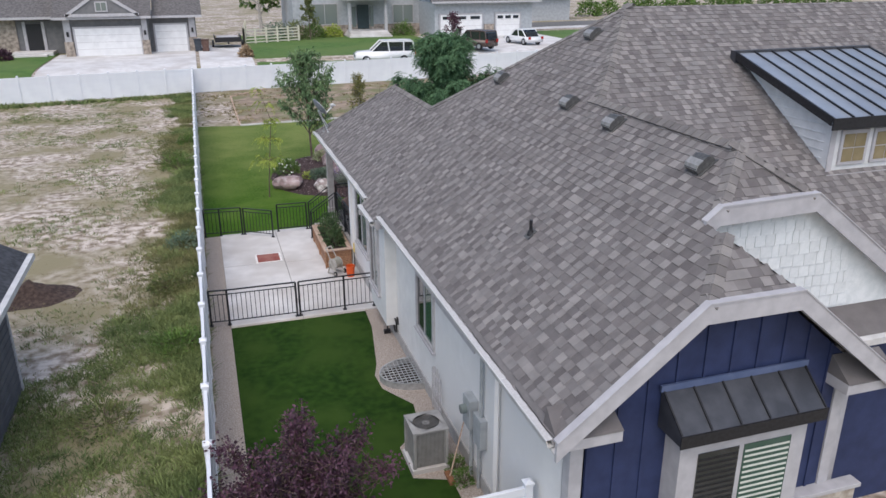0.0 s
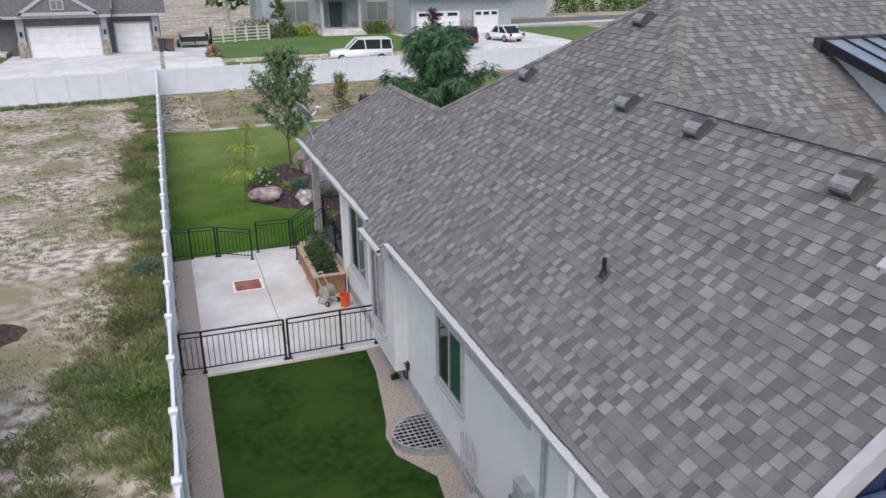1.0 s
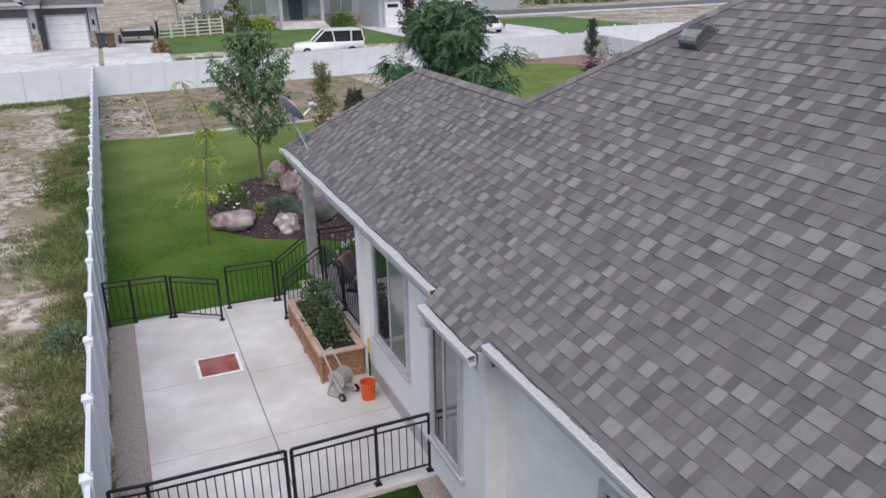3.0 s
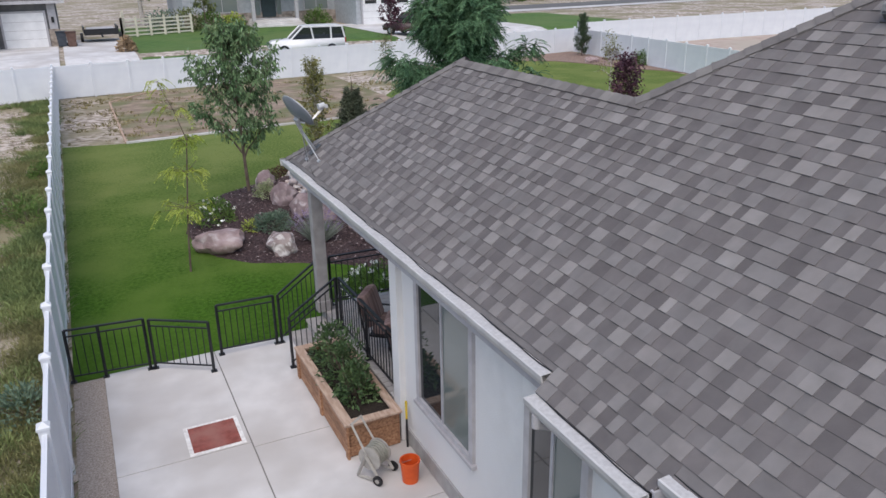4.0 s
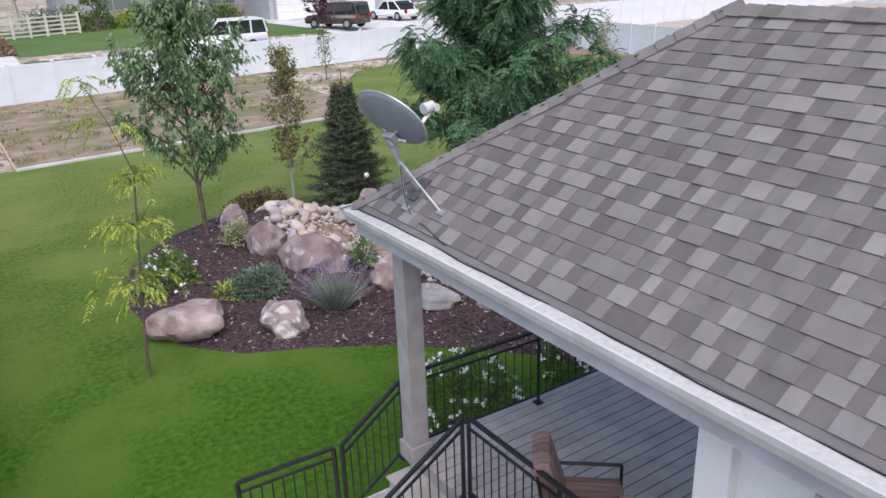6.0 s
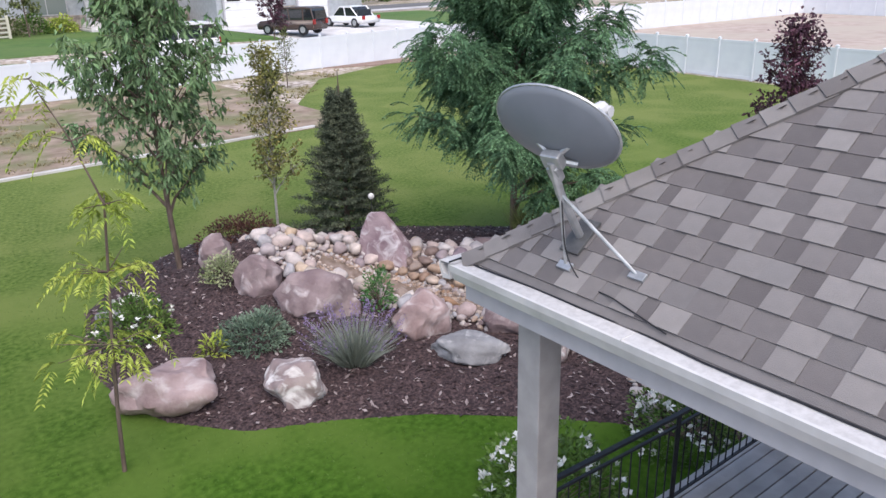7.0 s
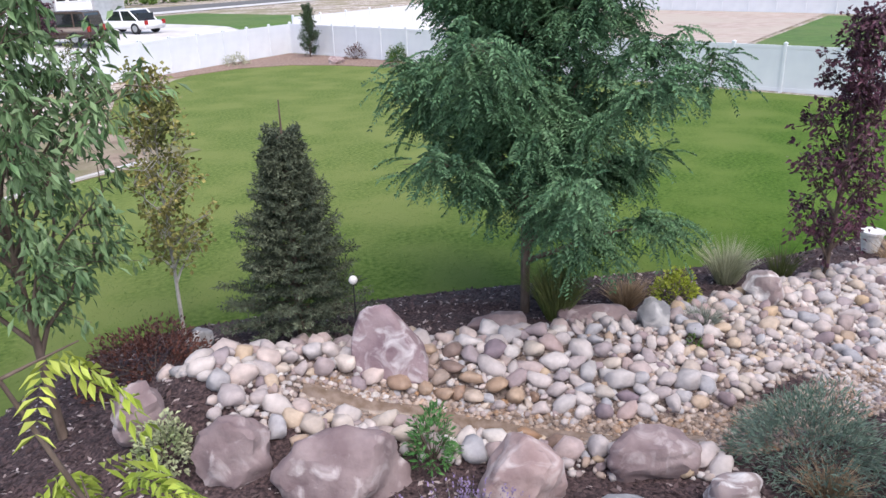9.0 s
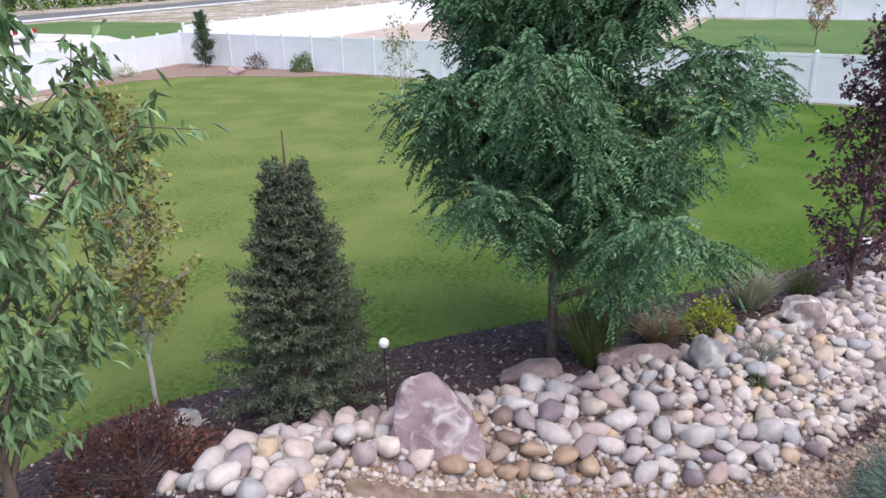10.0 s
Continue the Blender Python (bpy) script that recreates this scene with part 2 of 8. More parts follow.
def inside(poly, x, y):
    r = np.zeros(np.shape(x), bool)
    n = len(poly)
    for i in range(n):
        (x0, y0), (x1, y1) = poly[i], poly[(i + 1) % n]
        c = ((y0 > y) != (y1 > y)) & (x < (x1 - x0) * (y - y0) / (y1 - y0 + 1e-12) + x0)
        r ^= c
    return r


def smoothstep(a, b, t):
    u = np.clip((t - a) / (b - a), 0, 1)
    return u * u * (3 - 2 * u)


# ---- ground: one sheet, rising behind the back fence ----
def ground_z(x, y):
    back = 46.2 + 0.107 * (np.asarray(x, float) + 0.6)
    rise = 1.2 * smoothstep(1.0, 9.0, np.asarray(y, float) - back)
    side = 0.2 * smoothstep(36.0, 48.0, np.asarray(x, float)) * (1 - smoothstep(1.0, 9.0, np.asarray(y, float) - back))
    return rise + side - 0.02


DIRT = mat("pale_dry_dirt", (0.20, 0.155, 0.115), (0.58, 0.505, 0.45), 3.0, 0.95, 0.9, 14, detail=12, big=(0.235, 0.205, 0.125), bigscale=0.30, lo=0.38, hi=0.60)
gx = np.unique(np.concatenate([np.linspace(-300, -60, 9), np.linspace(-60, 80, 57), np.linspace(80, 400, 11)]))
gy = np.unique(np.concatenate([np.linspace(-60, 30, 19), np.linspace(30, 80, 41), np.linspace(80, 600, 14)]))
GX, GY = np.meshgrid(gx, gy)
GZ = ground_z(GX, GY)
nx = len(gx)
vs = np.stack([GX, GY, GZ], -1).reshape(-1, 3)
fs = [(j * nx + i, j * nx + i + 1, (j + 1) * nx + i + 1, (j + 1) * nx + i) for j in range(len(gy) - 1) for i in range(nx - 1)]
tagged(mesh("ground", vs, fs, DIRT, smooth=True), "pale dry dirt ground with patches of low weeds", "ground", kind="structure")


def sheet(name, poly, z, material, label, category, step=1.0, kind="structure"):
    """A flat ground cover with a thin edge, over the ground sheet."""
    bm = prism(bmesh.new(), poly, (z - 0.05, z), axis="z")
    return tagged(part(name, bm, material, None), label, category, kind=kind)


back_y = lambda x: 46.2 + 0.107 * (x + 0.6)
sheet("lawn_back", [(-0.45, 13.35), (3.0, 13.35), (3.0, 13.2), (31.2, 13.2), (34.8, 49.7), (28, 48.6), (19.5, 44.5), (15.2, 38.5), (13.2, 33.5), (1.85, 32.7), (-0.45, 33.2)], 0.0, LAWN, "mown green lawn behind the house", "lawn")
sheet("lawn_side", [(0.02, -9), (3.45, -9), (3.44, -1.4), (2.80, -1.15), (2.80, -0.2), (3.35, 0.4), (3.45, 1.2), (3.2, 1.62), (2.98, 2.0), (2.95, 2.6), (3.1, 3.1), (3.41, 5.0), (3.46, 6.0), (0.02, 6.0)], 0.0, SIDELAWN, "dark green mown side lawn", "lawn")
sheet("gravel_strip", [(-0.46, -9), (0.02, -9), (0.02, 13.3), (-0.46, 13.3)], 0.004, GRAVEL, "tan gravel strip beside the white fence", "gravel")
sheet("gravel_house_strip", [(3.45, -9), (3.86, -9), (3.86, 6.05), (3.46, 6.05), (3.41, 5.0), (3.1, 3.1), (2.95, 2.6), (2.98, 2.0), (3.2, 1.62), (3.45, 1.2), (3.35, 0.4), (2.80, -0.2), (2.80, -1.15), (3.44, -1.4)], 0.006, GRAVEL, "tan gravel strip along the house wall", "gravel")

# ---- patio ----
patio = empty("patio", "pale concrete patio slabs with saw-cut joints", "patio", kind="structure")
for x0, x1, ym in ((0.02, 1.835, 10.25), (1.845, 3.86, 10.12)):
    for y0, y1 in ((6.05, 7.995), (8.005, ym - 0.005), (ym + 0.005, 13.33)):
        bx("slab", x0 + 0.004, x1 - 0.004, y0 + 0.004, y1 - 0.004, -0.08, 0.035, CONCRETE, patio, 0.008)
bx("joint_base", 0.03, 3.85, 6.06, 13.32, -0.09, 0.018, JOINT, patio)
mat_rug = empty("painted_square", "red painted square with chipped white border on the patio", "painted mark")
bx("white_border", 0.985, 1.775, 10.275, 11.055, 0.030, 0.0385, WHITEPAINT, mat_rug)
bx("red_field", 1.045, 1.715, 10.335, 10.995, 0.030, 0.0425, REDMAT, mat_rug)


# ---- white vinyl fences ----
def fence_run(a, b, height, label, spacing=1.78, za=0.0, zb=0.0, group="white vinyl fences", cat="fence"):
    a, b = Vector((*a, za)), Vector((*b, zb))
    n = max(1, round((b - a).length / spacing))
    yaw = math.atan2(b.y - a.y, b.x - a.x)
    run = empty("vinyl_fence", label, cat, group, at=a)
    run.rotation_euler = (0, 0, yaw)
    L = (b - a).length / n
    pm = bmesh.new()
    box(pm, -0.058, 0.058, -0.058, 0.058, -0.05, height + 0.05, 0.006)
    post = part("post", pm, VINYL, run)
    cm = bmesh.new()
    box(cm, -0.072, 0.072, -0.072, 0.072, height + 0.05, height + 0.085, 0.006)
    r = bmesh.ops.create_cone(cm, cap_ends=True, segments=4, radius1=0.10, radius2=0.005, depth=0.05)
    for v in r["verts"]:
        v.co = Matrix.Rotation(radians(45), 3, "Z") @ v.co + Vector((0, 0, height + 0.11))
    cap = part("post_cap", cm, VINYL, run)
    panel = part("panel", box(bmesh.new(), 0.045, L - 0.045, -0.020, 0.020, 0.1, height - 0.06), VINYL, run)
    rail = part("top_rail", box(bmesh.new(), 0.045, L - 0.045, -0.030, 0.030, height - 0.12, height, 0.005), VINYL, run)
    low_rail = part("bottom_rail", box(bmesh.new(), 0.045, L - 0.045, -0.030, 0.030, 0.02, 0.16, 0.005), VINYL, run)
    for i in range(n + 1):
        for o in (post, cap) + ((panel, rail, low_rail) if i < n else ()):
            if i:
                c = o.copy()
                scene.collection.objects.link(c)
                c.parent = run
            else:
                c = o
            c.location = (L * i, 0, (zb - za) * i / n)
    return run


fence_run((-0.54, -7.0), (-0.54, 46.2), 1.72, "long white vinyl privacy fence along the side yard")
fence_run((-0.54, 46.2), (35.2, 50.03), 1.72, "white vinyl privacy fence along the back lawn", 1.9)
fence_run((-0.54, 46.2), (-30.0, 43.0), 1.72, "white vinyl privacy fence behind the bare lot", 1.9)
fence_run((35.2, 50.03), (30.4, 2.0), 1.72, "white vinyl privacy fence at the side of the back lawn", 1.9)

fence_run((35.5, 50.0), (76.0, 49.5), 2.05, "tall white vinyl fence behind the graded dirt lot", 2.4, 0.05, 0.2)
fence_run((76.0, 49.5), (70.5, 9.0), 2.05, "tall white vinyl fence across the far end of the dirt lot", 2.4, 0.2, 0.2)

# ---- the house ----
house = empty("house", "white stucco house with grey shingle roof and navy gable", "house", at=(0, 0, 0))
S = 0.81
PZ = lambda x: 3.30 + S * (x - 3.40)
WX = 3.87
# walls
bx("wall", WX, WX + 0.2, -4.85, 9.3, -0.1, 3.32, STUCCO, house, label="white stucco side wall")
bx("wall", WX + 0.2, 7.35, 9.1, 9.3, -0.1, 3.4, STUCCO, house, label="white stucco rear wall")
bx("wall", 7.15, 7.35, 5.0, 9.1, -0.1, 3.4, STUCCO, house)
bx("wall", 7.35, 18.0, 4.9, 5.1, -0.1, 3.0, STUCCO, house)
bx("wall", 17.8, 18.0, -4.5, 4.9, -0.1, 3.0, STUCCO, house)
bx("foundation", WX - 0.03, WX + 0.0, -4.85, 9.3, -0.1, 0.28, mat("grey_foundation", (0.34, 0.33, 0.32), (0.42, 0.41, 0.40), 6, 0.9, 0.3), house)
bay = part("bay", box(bmesh.new(), 3.60, WX, 4.12, 5.78, 0.42, 3.12), STUCCO, house, "cantilevered white stucco bay")
# navy front gable wall, clipped at the top
G1 = [(WX, -0.1), (8.06, -0.1), (8.06, 3.45), (6.65, 4.62), (5.28, 4.62), (WX, 3.50)]
part("gable_wall", prism(bmesh.new(), G1, (-4.85, -4.65)), BLUE, house, "navy blue board and batten gable wall")
for bxx in (4.1, 4.5, 4.9, 5.3, 5.7, 6.1, 6.5, 6.9, 7.3, 7.7):
    top = min(PZ(bxx) - 0.12, 4.6, 3.45 + (8.06 - bxx) * 0.83)
    bx("batten", bxx - 0.02, bxx + 0.02, -4.872, -4.85, -0.05, top, BLUE, house)
bx("corner_trim", WX - 0.02, WX + 0.16, -4.88, -4.85, -0.1, 3.3, TRIM, house)
# second gable, white shakes
G2 = [(5.2, 3.6), (10.6, 3.2), (10.6, 3.36), (7.75, 5.45), (6.22, 5.45), (5.2, 4.62)]
shake_wall = part("gable_wall", prism(bmesh.new(), G2, (-3.95, -3.8)), SHAKE, house, "white shake-sided gable wall")
rk = random.Random(91)
shake_meshes = []
for k in range(6):
    w_ = (0.11, 0.13, 0.15, 0.17, 0.19, 0.21)[k]
    me = bpy.data.meshes.new("shake")
    me.from_pydata([(0, 0, 0), (w_, 0, 0), (w_, -0.016, 0), (0, -0.016, 0), (0, -0.002, 0.20), (w_, -0.002, 0.20)], [], [(0, 1, 2, 3), (3, 2, 5, 4), (1, 5, 2), (0, 3, 4)])
    me.materials.append(SHAKE)
    shake_meshes.append((w_, me))
for row in range(9):
    z_ = 3.80 + 0.18 * row
    xa_ = 5.6 if z_ < 4.6 else 5.25 + (z_ - 4.62) * 1.23
    xb_ = min(8.9, 7.75 + (5.27 - z_) / 0.74)
    x_ = xa_
    while x_ < xb_ - 0.22:
        w_, me = rk.choice(shake_meshes)
        put("shake", me, shake_wall).location = (x_, -3.952, z_ + rk.uniform(-0.012, 0.012))
        x_ += w_ + 0.006


# ---- roof deck planes: (corner loop, courses direction) ----
def roof_slab(name, loop, down=0.10):
    bm = bmesh.new()
    a = [bm.verts.new(p) for p in loop]
    b = [bm.verts.new((p[0], p[1], p[2] - down)) for p in loop]
    bm.faces.new(a)
    bm.faces.new(b[::-1])
    for i in range(len(loop)):
        j = (i + 1) % len(loop)
        bm.faces.new((a[i], b[i], b[j], a[j]))
    return part(name, bm, SHINGLE, house)


pz = lambda x, y: (x, y, PZ(x))
WEST = [pz(3.46, -5.29), pz(3.46, 3.72), pz(3.31, 3.72), pz(3.31, 5.12), pz(3.48, 5.12), pz(3.48, 13.33), pz(5.62, 10.95), pz(5.62, 6.92), pz(8.83, 3.05), pz(6.96, 0.62), pz(6.96, -3.40), pz(6.20, -4.13), pz(6.00, -4.13), pz(5.95, -4.60), pz(5.28, -5.29)]
NORTH = [(3.48, 13.33, PZ(3.48)), (7.74, 13.33, PZ(3.48)), (5.62, 10.95, PZ(5.62))]
EASTW = [(7.74, 13.33, PZ(3.48)), (7.74, 4.4, PZ(3.48)), (5.62, 6.92, PZ(5.62)), (5.62, 10.95, PZ(5.62))]
SM = 0.63
sz = lambda x, y: (x, y, PZ(7.12) + SM * (y - 0.83))
APX = (8.83, 3.05, PZ(8.83))
SOUTH = [(6.96, 0.62, PZ(6.96)), sz(9.11, -1.9), sz(10.64, -3.7), sz(12.0, -5.2), sz(18.5, -5.2), (16.5, 3.05, APX[2]), APX]
SE = 0.74
ez = lambda x, y: (x, y, PZ(6.96) - SE * (x - 6.96))
G2E = [ez(6.96, 0.62), ez(6.96, -3.40), ez(7.73, -4.13), ez(10.64, -4.13), ez(10.64, -3.7)]
JH2 = [pz(6.96, -3.40), pz(6.20, -4.13), (7.73, -4.13, PZ(6.20))]
JH1 = [(5.95, -4.60, PZ(5.95)), (5.28, -5.29, PZ(5.28)), (6.62, -5.29, PZ(5.28))]
G1E = [(5.95, -3.8, PZ(5.95)), (5.95, -4.60, PZ(5.95)), (6.62, -5.29, PZ(5.28)), (8.5, -5.29, PZ(5.95) - S * 2.55), (8.5, -3.8, PZ(5.95) - S * 2.55)]
NMAIN = [(5.62, 6.92, PZ(5.62)), (7.82, 6.3, 3.35), (18.5, 6.3, 3.35), (16.5, 3.05, APX[2]), APX]
EMAIN = [(18.5, 6.3, 3.35), sz(18.5, -5.2), (16.5, 3.05, APX[2])]
roofs = {}
for nm, loop in (("west", WEST), ("north", NORTH), ("east_wing", EASTW), ("south", SOUTH), ("gable_two", G2E), ("clip_two", JH2), ("clip_one", JH1), ("gable_one", G1E), ("rear", NMAIN), ("east_main", EMAIN)):
    roofs[nm] = roof_slab("roof", loop)
    roofs[nm]["label"] = "grey asphalt shingle roof slope"


# ---- roof edges, gutters, trim ----
def beam(bm, a, b, h, w, drop=0.0):
    """A board whose top runs from a to b; h tall, w thick across the run."""
    a, b = Vector(a), Vector(b)
    d = (b - a).normalized()
    side = d.cross(Vector((0, 0, 1))).normalized() * w / 2
    up = side.cross(d).normalized()
    if up.z < 0:
        up = -up
    vs_ = []
    for p in (a, b):
        for sx, uz in ((-1, 0), (1, 0), (1, -1), (-1, -1)):
            vs_.append(bm.verts.new(p + side * sx + up * (uz * h - drop)))
    for f in ((0, 1, 2, 3), (7, 6, 5, 4), (0, 4, 5, 1), (1, 5, 6, 2), (2, 6, 7, 3), (3, 7, 4, 0)):
        bm.faces.new([vs_[i] for i in f])
    return bm


def board(name, a, b, h, w, material, parent=house, label="", drop=0.0):
    return part(name, beam(bmesh.new(), a, b, h, w, drop), material, parent, label)


def gutter(a, b, out, parent=house):
    """An open aluminium trough from a to b, on the side that out points to."""
    a, b, out = Vector(a), Vector(b), Vector(out)
    prof = [(0.0, 0.0), (0.0, -0.10), (0.075, -0.11), (0.105, -0.045), (0.110, 0.0), (0.096, 0.004), (0.092, -0.03), (0.065, -0.075), (0.012, -0.075), (0.012, 0.0)]
    bm = bmesh.new()
    ra = [bm.verts.new(a + out * u + Vector((0, 0, v))) for u, v in prof]
    rb = [bm.verts.new(b + out * u + Vector((0, 0, v))) for u, v in prof]
    for i in range(len(prof)):
        j = (i + 1) % len(prof)
        bm.faces.new((ra[i], ra[j], rb[j], rb[i]))
    bm.faces.new(ra)
    bm.faces.new(rb[::-1])
    g = part("gutter", bm, GUTTER, parent, "white aluminium rain gutter")
    d = (b - a).normalized()
    n = int((b - a).length / 1.3)
    for i in range(1, n):
        p = a + d * ((b - a).length * i / n)
        bm = bmesh.new()
        tube(bm, p + Vector((0, 0, 0.008)), p + out * 0.108 + Vector((0, 0, 0.004)), 0.005, seg=5)
        part("hanger", bm, GUTTER, g)
    bm = bmesh.new()
    q0, q1 = a - out * 0.030 + Vector((0, 0, 0.012)), b - out * 0.030 + Vector((0, 0, 0.012))
    vv = [bm.verts.new(p) for p in (q0, q1, q1 + out * 0.130 - Vector((0, 0, 0.010)), q0 + out * 0.130 - Vector((0, 0, 0.010)))]
    bm.faces.new(vv)
    part("gutter_guard", bm, GUARD, g, "pale perforated gutter guard")
    m = max(6, int((b - a).length / 0.16))
    lead = bpy.data.curves.new("cable", "CURVE")
    lead.dimensions, lead.bevel_depth, lead.bevel_resolution = "3D", 0.0055, 1
    run = lead.splines.new("POLY")
    run.points.add(m)
    for i in range(m + 1):
        p = a + d * ((b - a).length * i / m) + out * (0.002 + 0.012 * math.sin(i * 0.53) + 0.007 * math.sin(i * 1.3)) + Vector((0, 0, 0.017))
        run.points[i].co = (*p, 1)
    lead.materials.append(BLACKIRON)
    put("cable", lead, g, "thin dark cable lying along the gutter")
    return g


W = Vector((-1, 0, 0))
for x0, y0, y1 in ((3.46, -5.2, 3.72), (3.31, 3.74, 5.12), (3.48, 5.14, 13.33)):
    z = PZ(x0)
    board("fascia", (x0 + 0.03, y0, z - 0.02), (x0 + 0.03, y1, z - 0.02), 0.27 if y1 > 10 else 0.19, 0.03, TRIM)
    gutter((x0 - 0.005, y0, z - 0.02), (x0 - 0.005, y1, z - 0.02), W)
    bx("soffit", x0 + 0.045, WX, max(y0, -4.83), min(y1, 9.3), z - 0.205, z - 0.19, SOFFIT, house)
board("fascia", (3.50, 13.31, PZ(3.48) - 0.02), (7.72, 13.31, PZ(3.48) - 0.02), 0.27, 0.03, TRIM)
gutter((3.37, 13.335, PZ(3.48) - 0.02), (7.80, 13.335, PZ(3.48) - 0.02), Vector((0, 1, 0)))
bx("porch_ceiling", 3.55, 7.68, 9.3, 13.28, PZ(3.42) - 0.22, PZ(3.42) - 0.20, SOFFIT, house)
bx("fascia", 3.31, 3.46, 3.70, 3.74, PZ(3.31) - 0.2, PZ(3.31) + 0.02, TRIM, house)

bm = bmesh.new()
tube(bm, (3.235, 4.98, PZ(3.31) - 0.11), (3.235, 4.98, PZ(3.31) - 0.22), 0.04, seg=10)
tube(bm, (3.235, 4.98, PZ(3.31) - 0.20), (3.57, 4.98, PZ(3.31) - 0.34), 0.036, seg=10)
part("gutter_outlet", bm, TRIMGREY, house, "grey outlet elbow under the gutter")

# porch beam and posts
POSTGREY = mat("weathered_grey_paint", (0.30, 0.285, 0.28), (0.37, 0.35, 0.345), 6, 0.65, 0.08)
bx("porch_beam", 3.69, 3.92, 9.3, 13.07, PZ(3.42) - 0.27, PZ(3.42) - 0.22, TRIMGREY, house, 0.01, "grey porch beam")
bx("porch_beam", 3.92, 7.5, 12.84, 13.07, PZ(3.42) - 0.27, PZ(3.42) - 0.22, TRIMGREY, house, 0.01)
for px in (3.80, 7.35):
    post = bx("porch_post", px - 0.10, px + 0.10, 12.85, 13.05, 0.6, PZ(3.42) - 0.27, POSTGREY, house, 0.008, "square grey porch post")
    bx("plinth", px - 0.13, px + 0.13, 12.82, 13.08, 0.60, 0.80, POSTGREY, post, 0.01)
bx("corner_post", 3.78, 4.02, 9.28, 9.52, 0.035, PZ(3.42) - 0.27, STUCCO, house, 0.008, "white boxed corner post")

# barge boards of the two clipped gables
z1 = PZ(5.28)
for y, pts in ((-5.31, [(3.42, PZ(3.42)), (5.28, z1), (6.62, z1), (8.52, z1 - S * 1.9)]), (-4.15, [(5.97, PZ(5.97)), (6.20, PZ(6.20)), (7.73, ez(7.73, 0)[2]), (10.64, ez(10.64, 0)[2])])):
    low = [(x, z - 0.22) for x, z in pts]
    part("barge_board", prism(bmesh.new(), [(x, z + 0.035) for x, z in pts] + low[::-1], (y - 0.03, y + 0.02)), TRIM, house, "white barge board")
    part("verge_soffit", prism(bmesh.new(), [(x, z - 0.13) for x, z in pts] + [(x, z - 0.15) for x, z in pts][::-1], (y + 0.02, y + 0.42)), SOFFIT, house)
    part("verge_cap", prism(bmesh.new(), [(x, z + 0.055) for x, z in pts] + [(x, z + 0.035) for x, z in pts][::-1], (y - 0.045, y + 0.07)), TRIM, house)
# eave returns with little shingle hoods
for xa, xb in ((3.46, 4.34), (7.70, 8.56)):
    bx("eave_return", xa, xb, -5.25, -4.87, PZ(3.46) - 0.20, PZ(3.46) - 0.04, TRIM, house, 0.006)
    bm = bmesh.new()
    z0 = PZ(3.46) - 0.04
    v = [bm.verts.new(p) for p in ((xa, -5.27, z0), (xb, -5.27, z0), (xb - 0.03, -4.87, z0 + 0.26), (xa + 0.03, -4.87, z0 + 0.26), (xa, -4.87, z0), (xb, -4.87, z0))]
    for f in ((0, 1, 2, 3), (0, 3, 4), (1, 5, 2), (0, 4, 5, 1)):
        bm.faces.new([v[i] for i in f])
    part("return_hood", bm, SHINGLE, house, "small shingled hood")
bx("corner_trim", WX - 0.022, WX, -4.85, -4.70, 0.0, 3.1, TRIM, house)
bx("corner_trim", 7.9, 8.08, -4.88, -4.85, 0.0, 3.2, TRIM, house)
# low wing on the right of the navy gable
bx("wall", 8.06, 17.8, -3.95, -3.8, -0.1, 3.36, BLUE, house, label="navy blue wall beside the gable")
bx("porch_post", 8.42, 8.60, -4.50, -4.32, -0.1, 3.36, TRIM, house, 0.008)
bx("stone_base", 6.95, 8.5, -5.02, -4.86, -0.1, 1.35, mat("cream_ledge_stone", (0.30, 0.25, 0.20), (0.50, 0.45, 0.39), 7, 0.9, 0.5, 20), house, 0.02)
bx("stone_sill", 6.90, 8.55, -5.06, -4.85, 1.35, 1.42, TRIM, house, 0.01)
bm = bmesh.new()
v = [bm.verts.new(p) for p in ((8.0, -4.46, 3.50), (12.5, -4.46, 3.50), (12.5, -3.95, 3.76), (8.0, -3.95, 3.76), (8.0, -4.46, 3.36), (12.5, -4.46, 3.36), (12.5, -3.95, 3.36), (8.0, -3.95, 3.36))]
for f in ((0, 1, 2, 3), (0, 4, 5, 1), (3, 7, 4, 0), (4, 7, 6, 5), (1, 5, 6, 2)):
    bm.faces.new([v[i] for i in f])
part("pent_roof", bm, SHINGLE, house, "narrow shingled pent roof below the gable")
bx("gutter", 8.0, 12.5, -4.58, -4.46, 3.40, 3.50, GUTTER, house)


